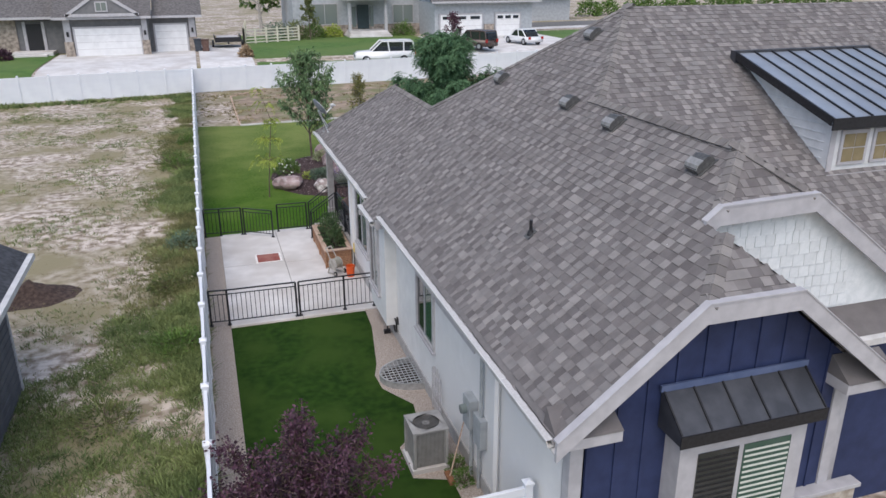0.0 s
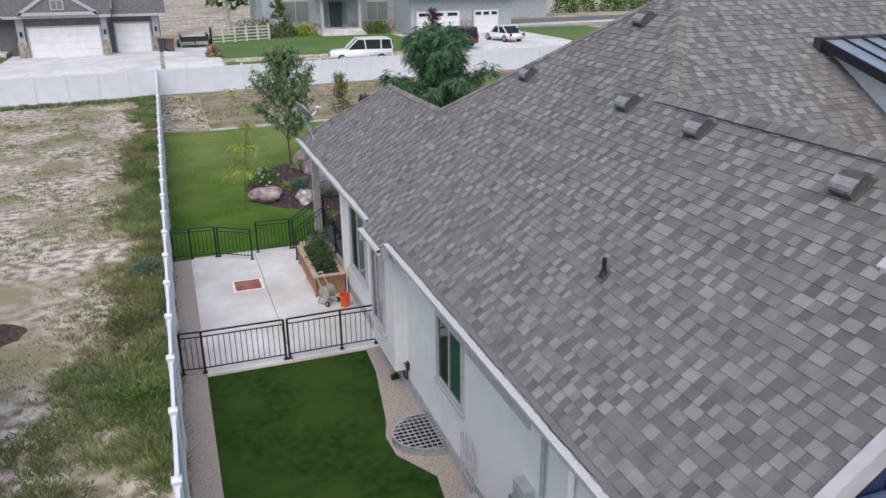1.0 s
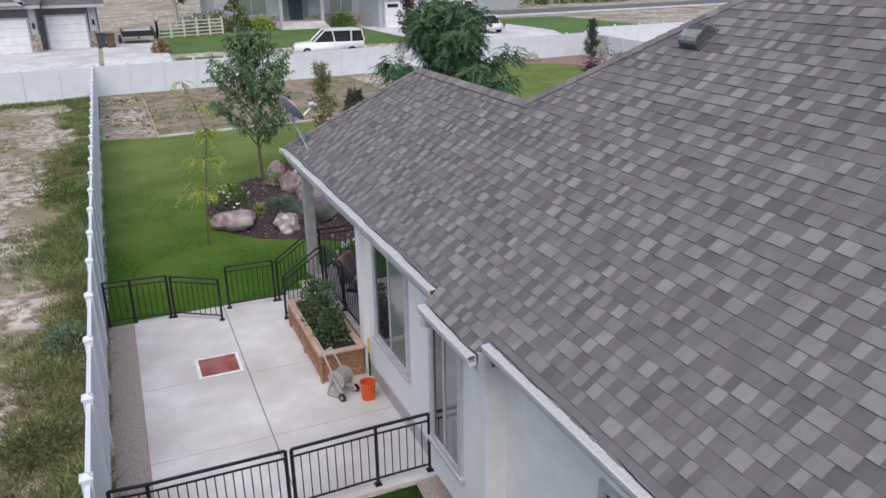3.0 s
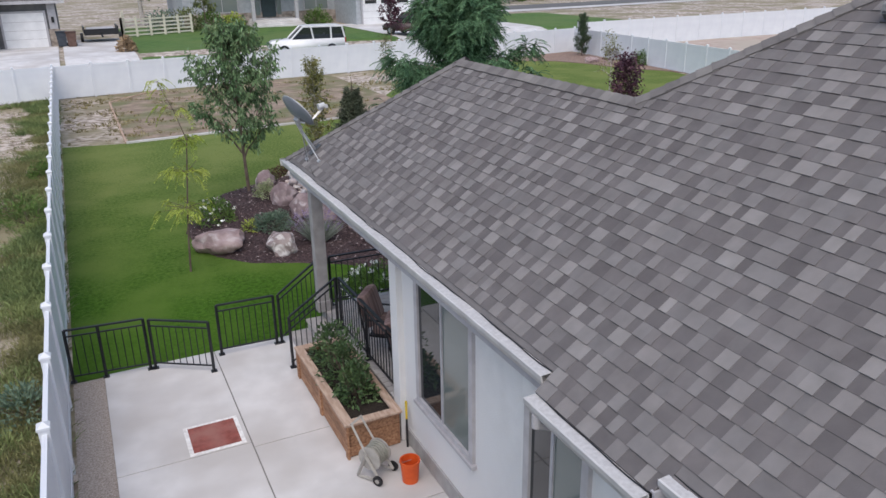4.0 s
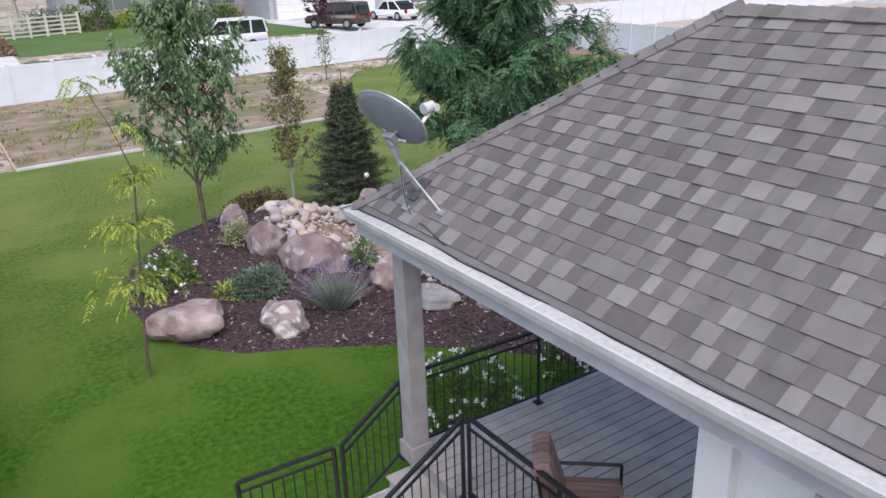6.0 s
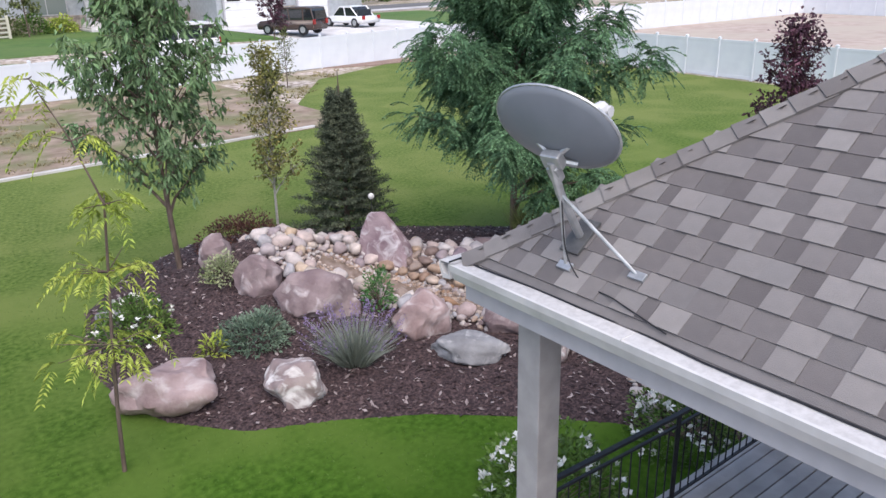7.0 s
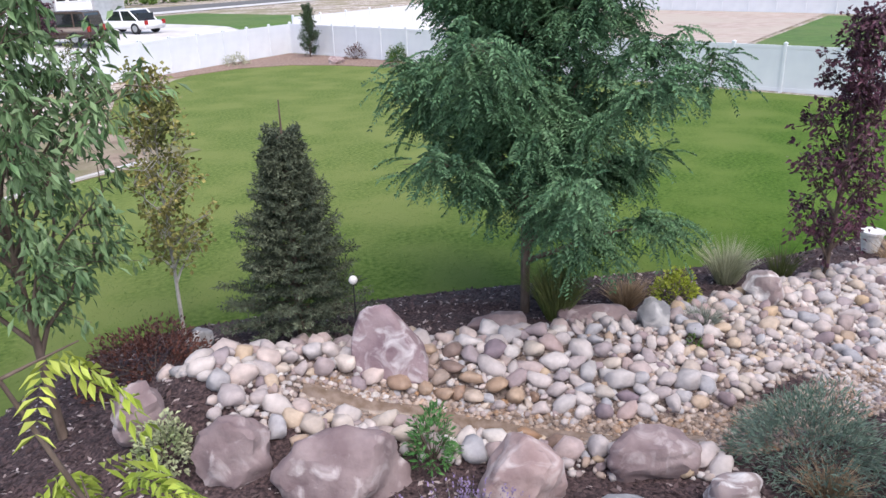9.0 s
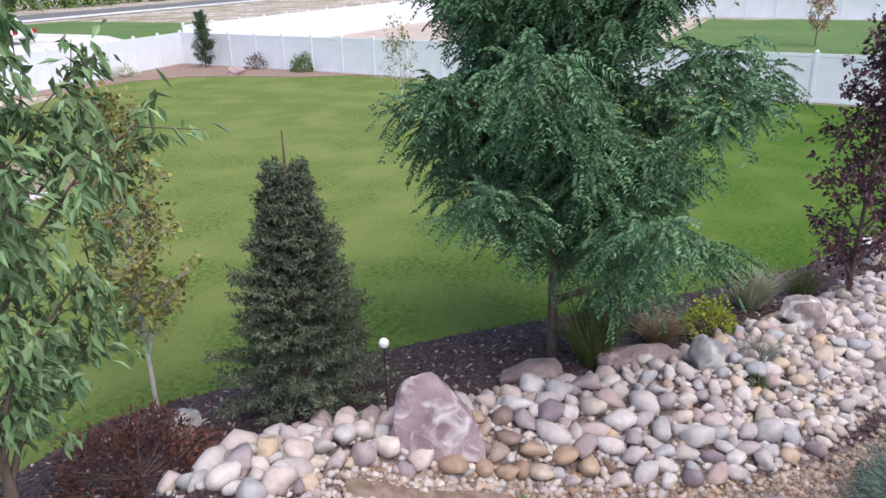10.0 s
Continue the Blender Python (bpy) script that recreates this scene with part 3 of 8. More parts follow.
# ---- windows ----
def window_west(y0, y1, z0, z1, x, mull=0.5, panes=(GLASS_DARK, GLASS_PALE), frame_m=TRIMGREY):
    w = part("window", box(bmesh.new(), x - 0.004, x + 0.02, y0 + 0.02, y1 - 0.02, z0 + 0.02, z1 - 0.02), BLACKIRON, house, "sliding window with pale frame")
    t = 0.075
    for a in ((y0 - 0.02, y1 + 0.02, z1 - t, z1), (y0 - 0.02, y1 + 0.02, z0, z0 + t), (y0 - 0.02, y0 + t, z0 + t, z1 - t), (y1 - t, y1 + 0.02, z0 + t, z1 - t)):
        bx("window_frame", x - 0.045, x + 0.02, a[0], a[1], a[2], a[3], frame_m, w, 0.006)
    ym = y0 + (y1 - y0) * mull
    bx("mullion", x - 0.030, x + 0.01, ym - 0.022, ym + 0.022, z0 + t, z1 - t, TRIM, w)
    for a, b, m in ((y0 + t, ym - 0.022, panes[1]), (ym + 0.022, y1 - t, panes[0])):
        bx("pane", x - 0.012, x - 0.006, a, b, z0 + t, z1 - t, m, w)
    bx("window_sill", x - 0.075, x, y0 - 0.06, y1 + 0.06, z0 - 0.05, z0, TRIMGREY, w, 0.008)
    return w


window_west(7.22, 8.78, 0.98, 2.80, WX, 0.52)
window_west(4.72, 5.66, 0.98, 2.80, 3.60, 0.55)
window_west(1.02, 2.28, 1.24, 2.56, WX, 0.52, (GLASS_DARK, GLASS_GREEN))

# ---- front bay window under the metal awning ----
bayw = part("bay_window", box(bmesh.new(), 5.23, 7.19, -5.20, -4.85, 0.6, 2.92, 0.01), TRIM, house, "white box bay window")
for xa, xb, m in ((5.50, 6.12, GLASS_DARK), (6.20, 6.94, GLASS_GREEN)):
    bx("pane", xa, xb, -5.212, -5.202, 0.85, 2.68, m, bayw)
    for k in range(21):
        bx("blind_slat", xa + 0.02, xb - 0.02, -5.218, -5.213, 0.9 + k * 0.083, 0.9 + k * 0.083 + 0.03, BLIND if m is GLASS_GREEN else BLACKIRON, bayw)
BLUEFLASH = mat("blue_painted_flashing", (0.075, 0.105, 0.20), (0.105, 0.135, 0.235), 4, 0.5)
aw = empty("awning", "dark standing-seam metal awning over the bay window", "awning")
A0, A1, YT, YB, ZT, ZB = 5.08, 7.27, -4.875, -5.38, 3.52, 3.12
bm = bmesh.new()
v = [bm.verts.new(p) for p in ((A0, YB, ZB), (A1, YB, ZB), (A1, YT, ZT), (A0, YT, ZT), (A0, YB, ZB - 0.14), (A1, YB, ZB - 0.14), (A1, YT, ZB - 0.14), (A0, YT, ZB - 0.14))]
for f in ((0, 1, 2, 3), (0, 4, 5, 1), (1, 5, 6, 2), (3, 7, 4, 0), (4, 7, 6, 5), (2, 6, 7, 3)):
    bm.faces.new([v[i] for i in f])
part("metal_sheet", bm, METALROOF, aw)
for i in range(6):
    x = A0 + 0.012 + (A1 - A0 - 0.024) * i / 5
    part("seam", beam(bmesh.new(), (x, YB, ZB + 0.028), (x, YT, ZT + 0.028), 0.03, 0.022), BLACKIRON, aw)
bx("flashing", A0 - 0.03, A1 + 0.03, YT - 0.045, YT - 0.012, ZT - 0.02, ZT + 0.07, BLUEFLASH, aw)
bx("fascia", A0 - 0.01, A1 + 0.01, YB - 0.02, YB, ZB - 0.16, ZB + 0.015, BLACKIRON, aw)

# ---- shed dormer with a metal roof ----
dm = empty("dormer", "white dormer with a standing-seam metal roof, sky reflection in its colour", "dormer")
YT2, YB2, ZT2, ZB2, X0, X1 = 1.40, -1.46, 6.86, 5.99, 10.45, 13.85
roofz = lambda y: ZB2 + (ZT2 - ZB2) * (y - YB2) / (YT2 - YB2)
part("cheek_wall", prism(bmesh.new(), [(-1.12, 4.85), (1.36, 6.55), (1.36, roofz(1.36) - 0.12), (-1.12, roofz(-1.12) - 0.13)], (10.66, 10.78), axis="x"), LAP, dm)
for k in range(8):
    z = 5.05 + k * 0.15
    yb = min(-1.12 + (z - 4.85) / 0.68, 1.3)
    ya = max(-1.1, YB2 + (z + 0.16 - ZB2) / ((ZT2 - ZB2) / (YT2 - YB2)))
    if yb > ya + 0.05:
        bx("lap_board", 10.645, 10.66, ya, yb, z, z + 0.014, LAP, dm)
bx("front_wall", 10.66, 13.7, -1.26, -1.12, 4.70, roofz(-1.26) - 0.13, LAP, dm)
bx("corner_board", 10.64, 10.76, -1.275, -1.26, 4.9, 5.92, TRIM, dm)
bx("sill_band", 10.60, 13.72, -1.36, -1.26, 4.86, 4.95, TRIM, dm)
board("cheek_flashing", (10.63, -1.30, 4.88), (10.63, 1.36, 6.66), 0.05, 0.05, TRIM, dm)
bm = bmesh.new()
v = [bm.verts.new(p) for p in ((X0, YB2, ZB2), (X1, YB2, ZB2), (X1, YT2, ZT2), (X0, YT2, ZT2), (X0, YB2, ZB2 - 0.10), (X1, YB2, ZB2 - 0.10), (X1, YT2, ZT2 - 0.10), (X0, YT2, ZT2 - 0.10))]
for f in ((0, 1, 2, 3), (0, 4, 5, 1), (1, 5, 6, 2), (3, 7, 4, 0), (4, 7, 6, 5), (2, 6, 7, 3)):
    bm.faces.new([v[i] for i in f])
part("metal_roof", bm, METALBLUE, dm)
for i in range(1, 8):
    x = X0 + 0.02 + (X1 - X0 - 0.04) * i / 8
    part("seam", beam(bmesh.new(), (x, YB2, ZB2 + 0.035), (x, YT2, ZT2 + 0.035), 0.035, 0.026), BLACKIRON, dm)
bx("fascia", X0 - 0.02, X1 + 0.02, YB2 - 0.03, YB2, ZB2 - 0.19, ZB2 + 0.02, BLACKIRON, dm)
bx("ridge_flashing", X0 - 0.03, X1 + 0.03, YT2 - 0.06, YT2 + 0.10, ZT2 - 0.30, ZT2 + 0.03, METALROOF, dm)
for x in (X0, X1):
    board("rake_trim", (x, YB2, ZB2 + 0.03), (x, YT2, ZT2 + 0.03), 0.15, 0.04, BLACKIRON, dm)
for xa in (10.86, 11.60, 12.40):
    w = bx("window", xa, xa + 0.62, -1.30, -1.255, 5.10, 5.74, TRIM, dm, 0.005)
    for i in range(2):
        for j in range(2):
            bx("pane", xa + 0.06 + i * 0.255, xa + 0.30 + i * 0.255, -1.307, -1.301, 5.16 + j * 0.265, 5.405 + j * 0.265, mat("amber_pane", (0.20, 0.16, 0.085), (0.27, 0.22, 0.13), 3, 0.1) if "amber_pane" not in bpy.data.materials else bpy.data.materials["amber_pane"], w)

# ---- roof vents, pipe, dish ----
RUP = Vector((1, 0, S)).normalized()
RN = Vector((-S, 0, 1)).normalized()


def roof_frame(x, y):
    """Local axes on the west slope: x along the eave, y up the slope, z out of it."""
    m = Matrix((Vector((0, -1, 0)), RUP, RN)).transposed().to_4x4()
    m.translation = Vector((x, y, PZ(x) + 0.012))
    return m


def roof_vent():
    v_ = empty("roof_vent", "dark metal box vent on grey roof shingles", "roof vent", "roof vents")
    bm = bmesh.new()
    box(bm, -0.21, 0.21, -0.20, 0.20, 0.0, 0.015)
    part("flange", bm, DARKMETAL, v_)
    bm = bmesh.new()
    prof = [(-0.19, 0.03), (-0.19, 0.12), (-0.12, 0.165), (0.10, 0.165), (0.17, 0.10), (0.17, 0.015)]
    prism(bm, prof, (-0.16, 0.16), axis="x")
    part("hood", bm, DARKMETAL, v_)
    bm = bmesh.new()
    prism(bm, [(-0.195, 0.11), (-0.13, 0.172), (0.0, 0.174), (-0.02, 0.160), (-0.12, 0.155)], (-0.175, 0.175), axis="x")
    # lighter copy of the vent metal, sunlight put into its colour
    part("cap", bm, mat("sunlit_vent_metal", (0.20, 0.20, 0.20), (0.28, 0.28, 0.28), 14, 0.45), v_)
    return v_


rv = roof_vent()
spots = [(6.75, 1.33), (6.68, -0.50), (6.57, -3.15), (6.76, 4.90), (8.12, 3.10)]
rv.matrix_world = roof_frame(*spots[0]) @ Matrix.Diagonal((0.86, 0.86, 0.86, 1))
for s_ in spots[1:]:
    copy_thing(rv, roof_frame(*s_))
vp = empty("vent_pipe", "black plumbing vent pipe with a flashing boot", "vent pipe")
bm = bmesh.new()
tube(bm, (4.80, -1.34, PZ(4.80) - 0.02), (4.80, -1.34, PZ(4.80) + 0.25), 0.028, seg=12)
part("pipe", bm, BLACKIRON, vp)
bm = bmesh.new()
tube(bm, (4.80, -1.34, PZ(4.80)), (4.80, -1.34, PZ(4.80) + 0.08), 0.065, 0.034, seg=12)
part("boot", bm, BLACKIRON, vp)
bm = box(bmesh.new(), -0.09, 0.09, -0.10, 0.10, 0.0, 0.012)
bm.transform(roof_frame(4.80, -1.34))
part("flashing", bm, DARKMETAL, vp)

DISHGREY = mat("grey_dish_paint", (0.155, 0.175, 0.205), (0.20, 0.22, 0.25), 2, 0.4, 0.02)
ZINC = mat("galvanised_steel", (0.36, 0.37, 0.38), (0.52, 0.53, 0.54), 10, 0.4, 0.05, metal=0.6)
sd = empty("satellite_dish", "grey oval satellite dish on a braced mast", "satellite dish")
DC = Vector((3.51, 12.60, 4.27))
el, az = radians(36), radians(79)
dn = Vector((math.sin(az) * math.cos(el), math.cos(az) * math.cos(el), math.sin(el)))
dr = Vector((math.cos(az), -math.sin(az), 0))
du = dr.cross(dn)
bm = bmesh.new()
rings = []
for thick in (0.0, -0.012):
    for k in range(9):
        r = k / 8
        rings.append([bm.verts.new(DC + dr * (0.365 * r * math.cos(a)) + du * (0.30 * r * math.sin(a)) + dn * (0.085 * r * r - 0.042 + thick)) for a in [2 * math.pi * i / 48 for i in range(48)]] if k else [bm.verts.new(DC + dn * (-0.042 + thick))])
for base in (0, 9):
    for i in range(48):
        bm.faces.new((rings[base][0], rings[base + 1][i], rings[base + 1][(i + 1) % 48]))
    for k in range(1, 8):
        for i in range(48):
            bm.faces.new((rings[base + k][i], rings[base + k + 1][i], rings[base + k + 1][(i + 1) % 48], rings[base + k][(i + 1) % 48]))
for i in range(48):
    bm.faces.new((rings[8][i], rings[17][i], rings[17][(i + 1) % 48], rings[8][(i + 1) % 48]))
part("reflector", bm, DISHGREY, sd, "grey oval reflector", smooth=True)
bm = bmesh.new()
rim = [DC + dr * (0.368 * math.cos(a)) + du * (0.303 * math.sin(a)) + dn * 0.040 for a in [2 * math.pi * i / 40 for i in range(40)]]
for i in range(40):
    tube(bm, rim[i], rim[(i + 1) % 40], 0.009, seg=5, cap=False)
part("rim", bm, ZINC, sd, "pale rolled rim")
hub = DC - dn * 0.08 - du * 0.12
bm = bmesh.new()
bm2m = Matrix((dr, du, dn)).transposed().to_4x4()
bm2m.translation = hub
box(bm, -0.06, 0.06, -0.05, 0.05, -0.03, 0.03, 0.012)
box(bm, -0.035, 0.035, -0.13, -0.03, -0.05, 0.0, 0.010)
for sx in (-0.1, 0.1):
    for sy in (-0.07, 0.07):
        tube(bm, (0, 0, 0), (sx, sy, 0.05), 0.016, seg=6)
bm.transform(bm2m)
part("bracket", bm, ZINC, sd)
foot = Vector((3.78, 12.62, PZ(3.78) + 0.01))
mid = Vector((hub.x * 0.55 + foot.x * 0.45 - 0.05, hub.y * 0.6 + foot.y * 0.4, hub.z - 0.20))
bm = bmesh.new()
tube(bm, foot, mid, 0.026, seg=10)
tube(bm, mid, hub - dn * 0.02, 0.026, seg=10)
part("mast", bm, ZINC, sd)
for k, ft in enumerate(((3.62, 12.58), (3.69, 12.13))):
    fp = Vector((*ft, PZ(ft[0]) + 0.015))
    bm = bmesh.new()
    tube(bm, mid, fp, 0.010, seg=8)
    part("strut", bm, ZINC, sd)
    bm = box(bmesh.new(), -0.05, 0.05, -0.025, 0.025, 0, 0.02, 0.004)
    bm.transform(roof_frame(*ft))
    part("foot_plate", bm, ZINC, sd)
bm = box(bmesh.new(), -0.07, 0.07, -0.12, 0.12, 0, 0.02, 0.004)
bm.transform(roof_frame(3.78, 12.62))
part("base_plate", bm, DARKMETAL, sd)
arm0, arm1 = DC - du * 0.29 + dn * 0.03, DC - du * 0.27 + dn * 0.44
bm = bmesh.new()
bar(bm, arm0, arm1, 0.03)
part("feed_arm", bm, ZINC, sd)
bm = bmesh.new()
tube(bm, arm1 + du * 0.02, arm1 + du * 0.07 - dn * 0.10, 0.045, 0.05, seg=10)
tube(bm, arm1 + dr * 0.05, arm1 - dr * 0.05, 0.035, seg=8)
part("receiver", bm, mat("pale_plastic", (0.52, 0.52, 0.52), (0.60, 0.60, 0.60), 5, 0.5), sd)
cable = bpy.data.curves.new("coax_cable", "CURVE")
cable.dimensions, cable.bevel_depth = "3D", 0.004
sp = cable.splines.new("BEZIER")
pts = [tuple(mid), (3.60, 12.5, PZ(3.60) + 0.03), (3.545, 12.15, PZ(3.545) + 0.03), (3.50, 11.8, PZ(3.5) + 0.02)]
sp.bezier_points.add(len(pts) - 1)
for bp_, p in zip(sp.bezier_points, pts):
    bp_.co, bp_.handle_left_type, bp_.handle_right_type = p, "AUTO", "AUTO"
cable.materials.append(BLACKIRON)
tagged(new("coax_cable", cable), "thin black cable lying along the gutter", "cable")


# ---- deck, steps ----
deck = empty("deck", "grey composite board deck under the porch", "deck", kind="structure")
y = 9.32
while y < 13.15:
    bx("deck_board", 3.80, 7.5, y, y + 0.128, 0.565, 0.60, DECKMAT, deck, 0.006)
    y += 0.142
# dark sheet added close under the boards, as shade in their gaps
bx("underdeck_shade", 3.84, 7.46, 9.32, 13.12, 0.40, 0.52, SOIL_SHADE, deck)
bx("skirt", 3.82, 3.84, 9.3, 13.14, 0.0, 0.56, POSTGREY, deck)
bx("skirt", 3.84, 7.48, 13.12, 13.14, 0.0, 0.56, POSTGREY, deck)
stp = empty("deck_steps", "grey composite steps from the deck to the patio", "steps")
for k, (xa, xb, z) in enumerate(((3.18, 3.50, 0.225), (3.49, 3.80, 0.41))):
    bx("riser", xa + 0.02, xb + 0.02, 12.14, 13.06, 0.0, z - 0.03, TRIMGREY, stp)
    bx("tread", xa - 0.01, xb + 0.02, 12.12, 13.08, z - 0.03, z, DECKMAT, stp, 0.006)


# ---- black railings ----
def railing(points, height, label, posts=None, panels=True, lift=0.0):
    """points: foot of each post; a panel of balusters between neighbours."""
    r = empty("railing", label, "railing", "black metal railings")
    for p in points:
        p = Vector(p)
        bm = bmesh.new()
        bar(bm, p, p + Vector((0, 0, height)), 0.036)
        po = part("post", bm, BLACKIRON, r)
        bm = box(bmesh.new(), p.x - 0.05, p.x + 0.05, p.y - 0.05, p.y + 0.05, p.z, p.z + 0.012)
        part("base_plate", bm, BLACKIRON, po)
    for a, b in zip(points, points[1:]):
        a, b = Vector(a), Vector(b)
        L = (b - a).length
        if L < 0.15:
            continue
        for nm, h, hh, w in (("top_rail", height + 0.015, 0.026, 0.042), ("upper_rail", height - 0.10, 0.022, 0.022), ("bottom_rail", 0.12, 0.022, 0.022)):
            part(nm, beam(bmesh.new(), a + Vector((0, 0, h)), b + Vector((0, 0, h)), hh, w), BLACKIRON, r)
        n = max(2, round(L / 0.115))
        bm = bmesh.new()
        bar(bm, (0, 0, 0.10), (0, 0, height - 0.11), 0.0115)
        first = part("baluster", bm, BLACKIRON, r)
        for i in range(1, n):
            o = first if i == 1 else first.copy()
            if i > 1:
                scene.collection.objects.link(o)
                o.parent = r
            o.location = a.lerp(b, i / n)
    return r


zc = 0.035
railing([(-0.44, 6.22, zc), (0.0, 6.17, zc), (1.70, 6.15, zc)], 0.95, "black metal railing beside the white fence at the patio")
railing([(1.78, 6.15, zc), (2.95, 6.18, zc), (3.74, 6.18, zc)], 0.95, "black metal railing closing the patio at the house")
railing([(-0.44, 13.30, zc), (0.06, 13.25, zc), (0.76, 13.18, zc)], 0.95, "black metal railing between patio and lawn")
railing([(0.84, 13.17, zc), (1.72, 12.60, zc)], 0.92, "black metal gate leaf standing ajar")
railing([(1.95, 13.14, zc), (2.93, 13.10, zc)], 0.95, "black metal railing beside the deck steps")
railing([(3.02, 13.10, zc), (3.73, 13.09, 0.53)], 0.95, "sloping black metal stair railing at the porch post")
railing([(2.96, 12.11, zc), (3.78, 12.05, 0.60)], 0.95, "sloping black metal stair railing at the planter")
railing([(3.84, 12.03, 0.60), (3.86, 10.8, 0.60), (3.88, 9.56, 0.60)], 0.95, "black metal railing along the deck edge")
railing([(3.99, 13.04, 0.60), (5.50, 12.98, 0.60), (7.24, 12.98, 0.60)], 0.95, "black metal railing on the garden side of the deck")

# ---- shingles: 300 single pieces near the porch corner, the rest joined ----
def courses(loop3, eave_dir, up_dir, seed, pick=None):
    """Fills a roof slope with overlapping tabs in staggered courses. Returns tabs as (origin, width, thick)."""
    rr = random.Random(seed)
    e, u = Vector(eave_dir).normalized(), Vector(up_dir).normalized()
    o = Vector(loop3[0])
    P = [((Vector(p) - o).dot(e), (Vector(p) - o).dot(u)) for p in loop3]
    lo_, hi_ = min(p[1] for p in P), max(p[1] for p in P)
    out = []
    ex = 0.138
    k = 0
    s = lo_
    while s < hi_ - 0.02:
        c = s + ex * 0.45
        xs = []
        for i in range(len(P)):
            (x0, y0), (x1, y1) = P[i], P[(i + 1) % len(P)]
            if (y0 > c) != (y1 > c):
                xs.append(x0 + (c - y0) / (y1 - y0) * (x1 - x0))
        xs.sort()
        for a, b in zip(xs[::2], xs[1::2]):
            x = a
            thick = rr.random() < 0.5
            while x < b - 0.005:
                w = rr.choice((0.09, 0.12, 0.14, 0.16, 0.18)) * rr.uniform(0.92, 1.08)
                w = min(w, b - x)
                xc = x + w / 2
                tops = []
                for i in range(len(P)):
                    (x0, y0), (x1, y1) = P[i], P[(i + 1) % len(P)]
                    if (x0 > xc) != (x1 > xc):
                        yy = y0 + (xc - x0) / (x1 - x0) * (y1 - y0)
                        if yy > s + 0.02:
                            tops.append(yy - s)
                out.append((o + e * x + u * s, w, 0.012 if thick else 0.004, max(0.03, min([0.172] + tops))))
                thick = not thick if rr.random() < 0.86 else thick
                x += w
        s += ex
        k += 1
    return out, e, u


def tab_verts(w, t, length=0.178):
    g = 0.0
    lift = t + 0.003
    return [(g, 0, 0.0), (w - g, 0, 0.0), (w - g, 0, lift), (g, 0, lift), (g, length, 0.001), (w - g, length, 0.001)]


TAB_F = [(0, 1, 2, 3), (3, 2, 5, 4), (1, 5, 2), (0, 3, 4)]
slopes = [("west", WEST, (0, -1, 0), RUP), ("north", NORTH, (1, 0, 0), Vector((0, -2.47, PZ(5.62) - PZ(3.42)))), ("south", SOUTH, (1, 0, 0), Vector((0, 1, SM))),
          ("gable_two", G2E, (0, 1, 0), Vector((-1, 0, SE))), ("clip_two", JH2, (1, 0, 0), Vector((0, 0.73, PZ(6.96) - PZ(6.20)))), ("clip_one", JH1, (1, 0, 0), Vector((0, 0.69, PZ(5.95) - PZ(5.28)))),
          ("gable_one", G1E, (0, 1, 0), Vector((-1, 0, S)))]
tab_cache = {}
singles = 0
for si, (nm, loop, ed, ud) in enumerate(slopes):
    lp = list(loop)
    if nm == "south":
        lp = [sz(12.0, -5.2), sz(18.5, -5.2), (16.5, 3.05, APX[2]), APX, (6.96, 0.62, PZ(6.96)), sz(9.11, -1.9), sz(10.64, -3.7)]
    tabs, e, u = courses(lp, ed, ud, 40 + si)
    nrm = e.cross(u)
    if nrm.z < 0:
        nrm = -nrm
    basis = Matrix((e, u, nrm)).transposed()
    V, F, lights = [], [], []
    for org, w, t, ln in tabs:
        single = nm == "west" and singles < 300 and org.y > 10.2 and org.x < 5.4
        if single:
            key = (round(w, 2), t, round(ln, 2))
            if key not in tab_cache:
                me = bpy.data.meshes.new("shingle")
                me.from_pydata(tab_verts(max(key[0], 0.02), t, key[2]), [], TAB_F)
                me.materials.append(SHINGLE_PL if t > 0.008 else SHINGLE_P)
                tab_cache[key] = me
            ob = put("shingle", tab_cache[key], roofs[nm])
            m = basis.to_4x4()
            m.translation = org + nrm * 0.001
            ob.matrix_local = m
            singles += 1
        else:
            n0 = len(V)
            V += [org + basis @ Vector(p) for p in tab_verts(w, t, ln)]
            F += [tuple(n0 + i for i in f) for f in TAB_F]
            lights += [int(t > 0.008)] * 4
    tabs_ob = mesh("shingles", V, F, SHINGLE, roofs[nm])
    tabs_ob.data.materials.append(SHINGLE_L)
    tabs_ob.data.polygons.foreach_set("material_index", lights)
    tagged(tabs_ob, "overlapping grey asphalt shingles", kind="stuff")


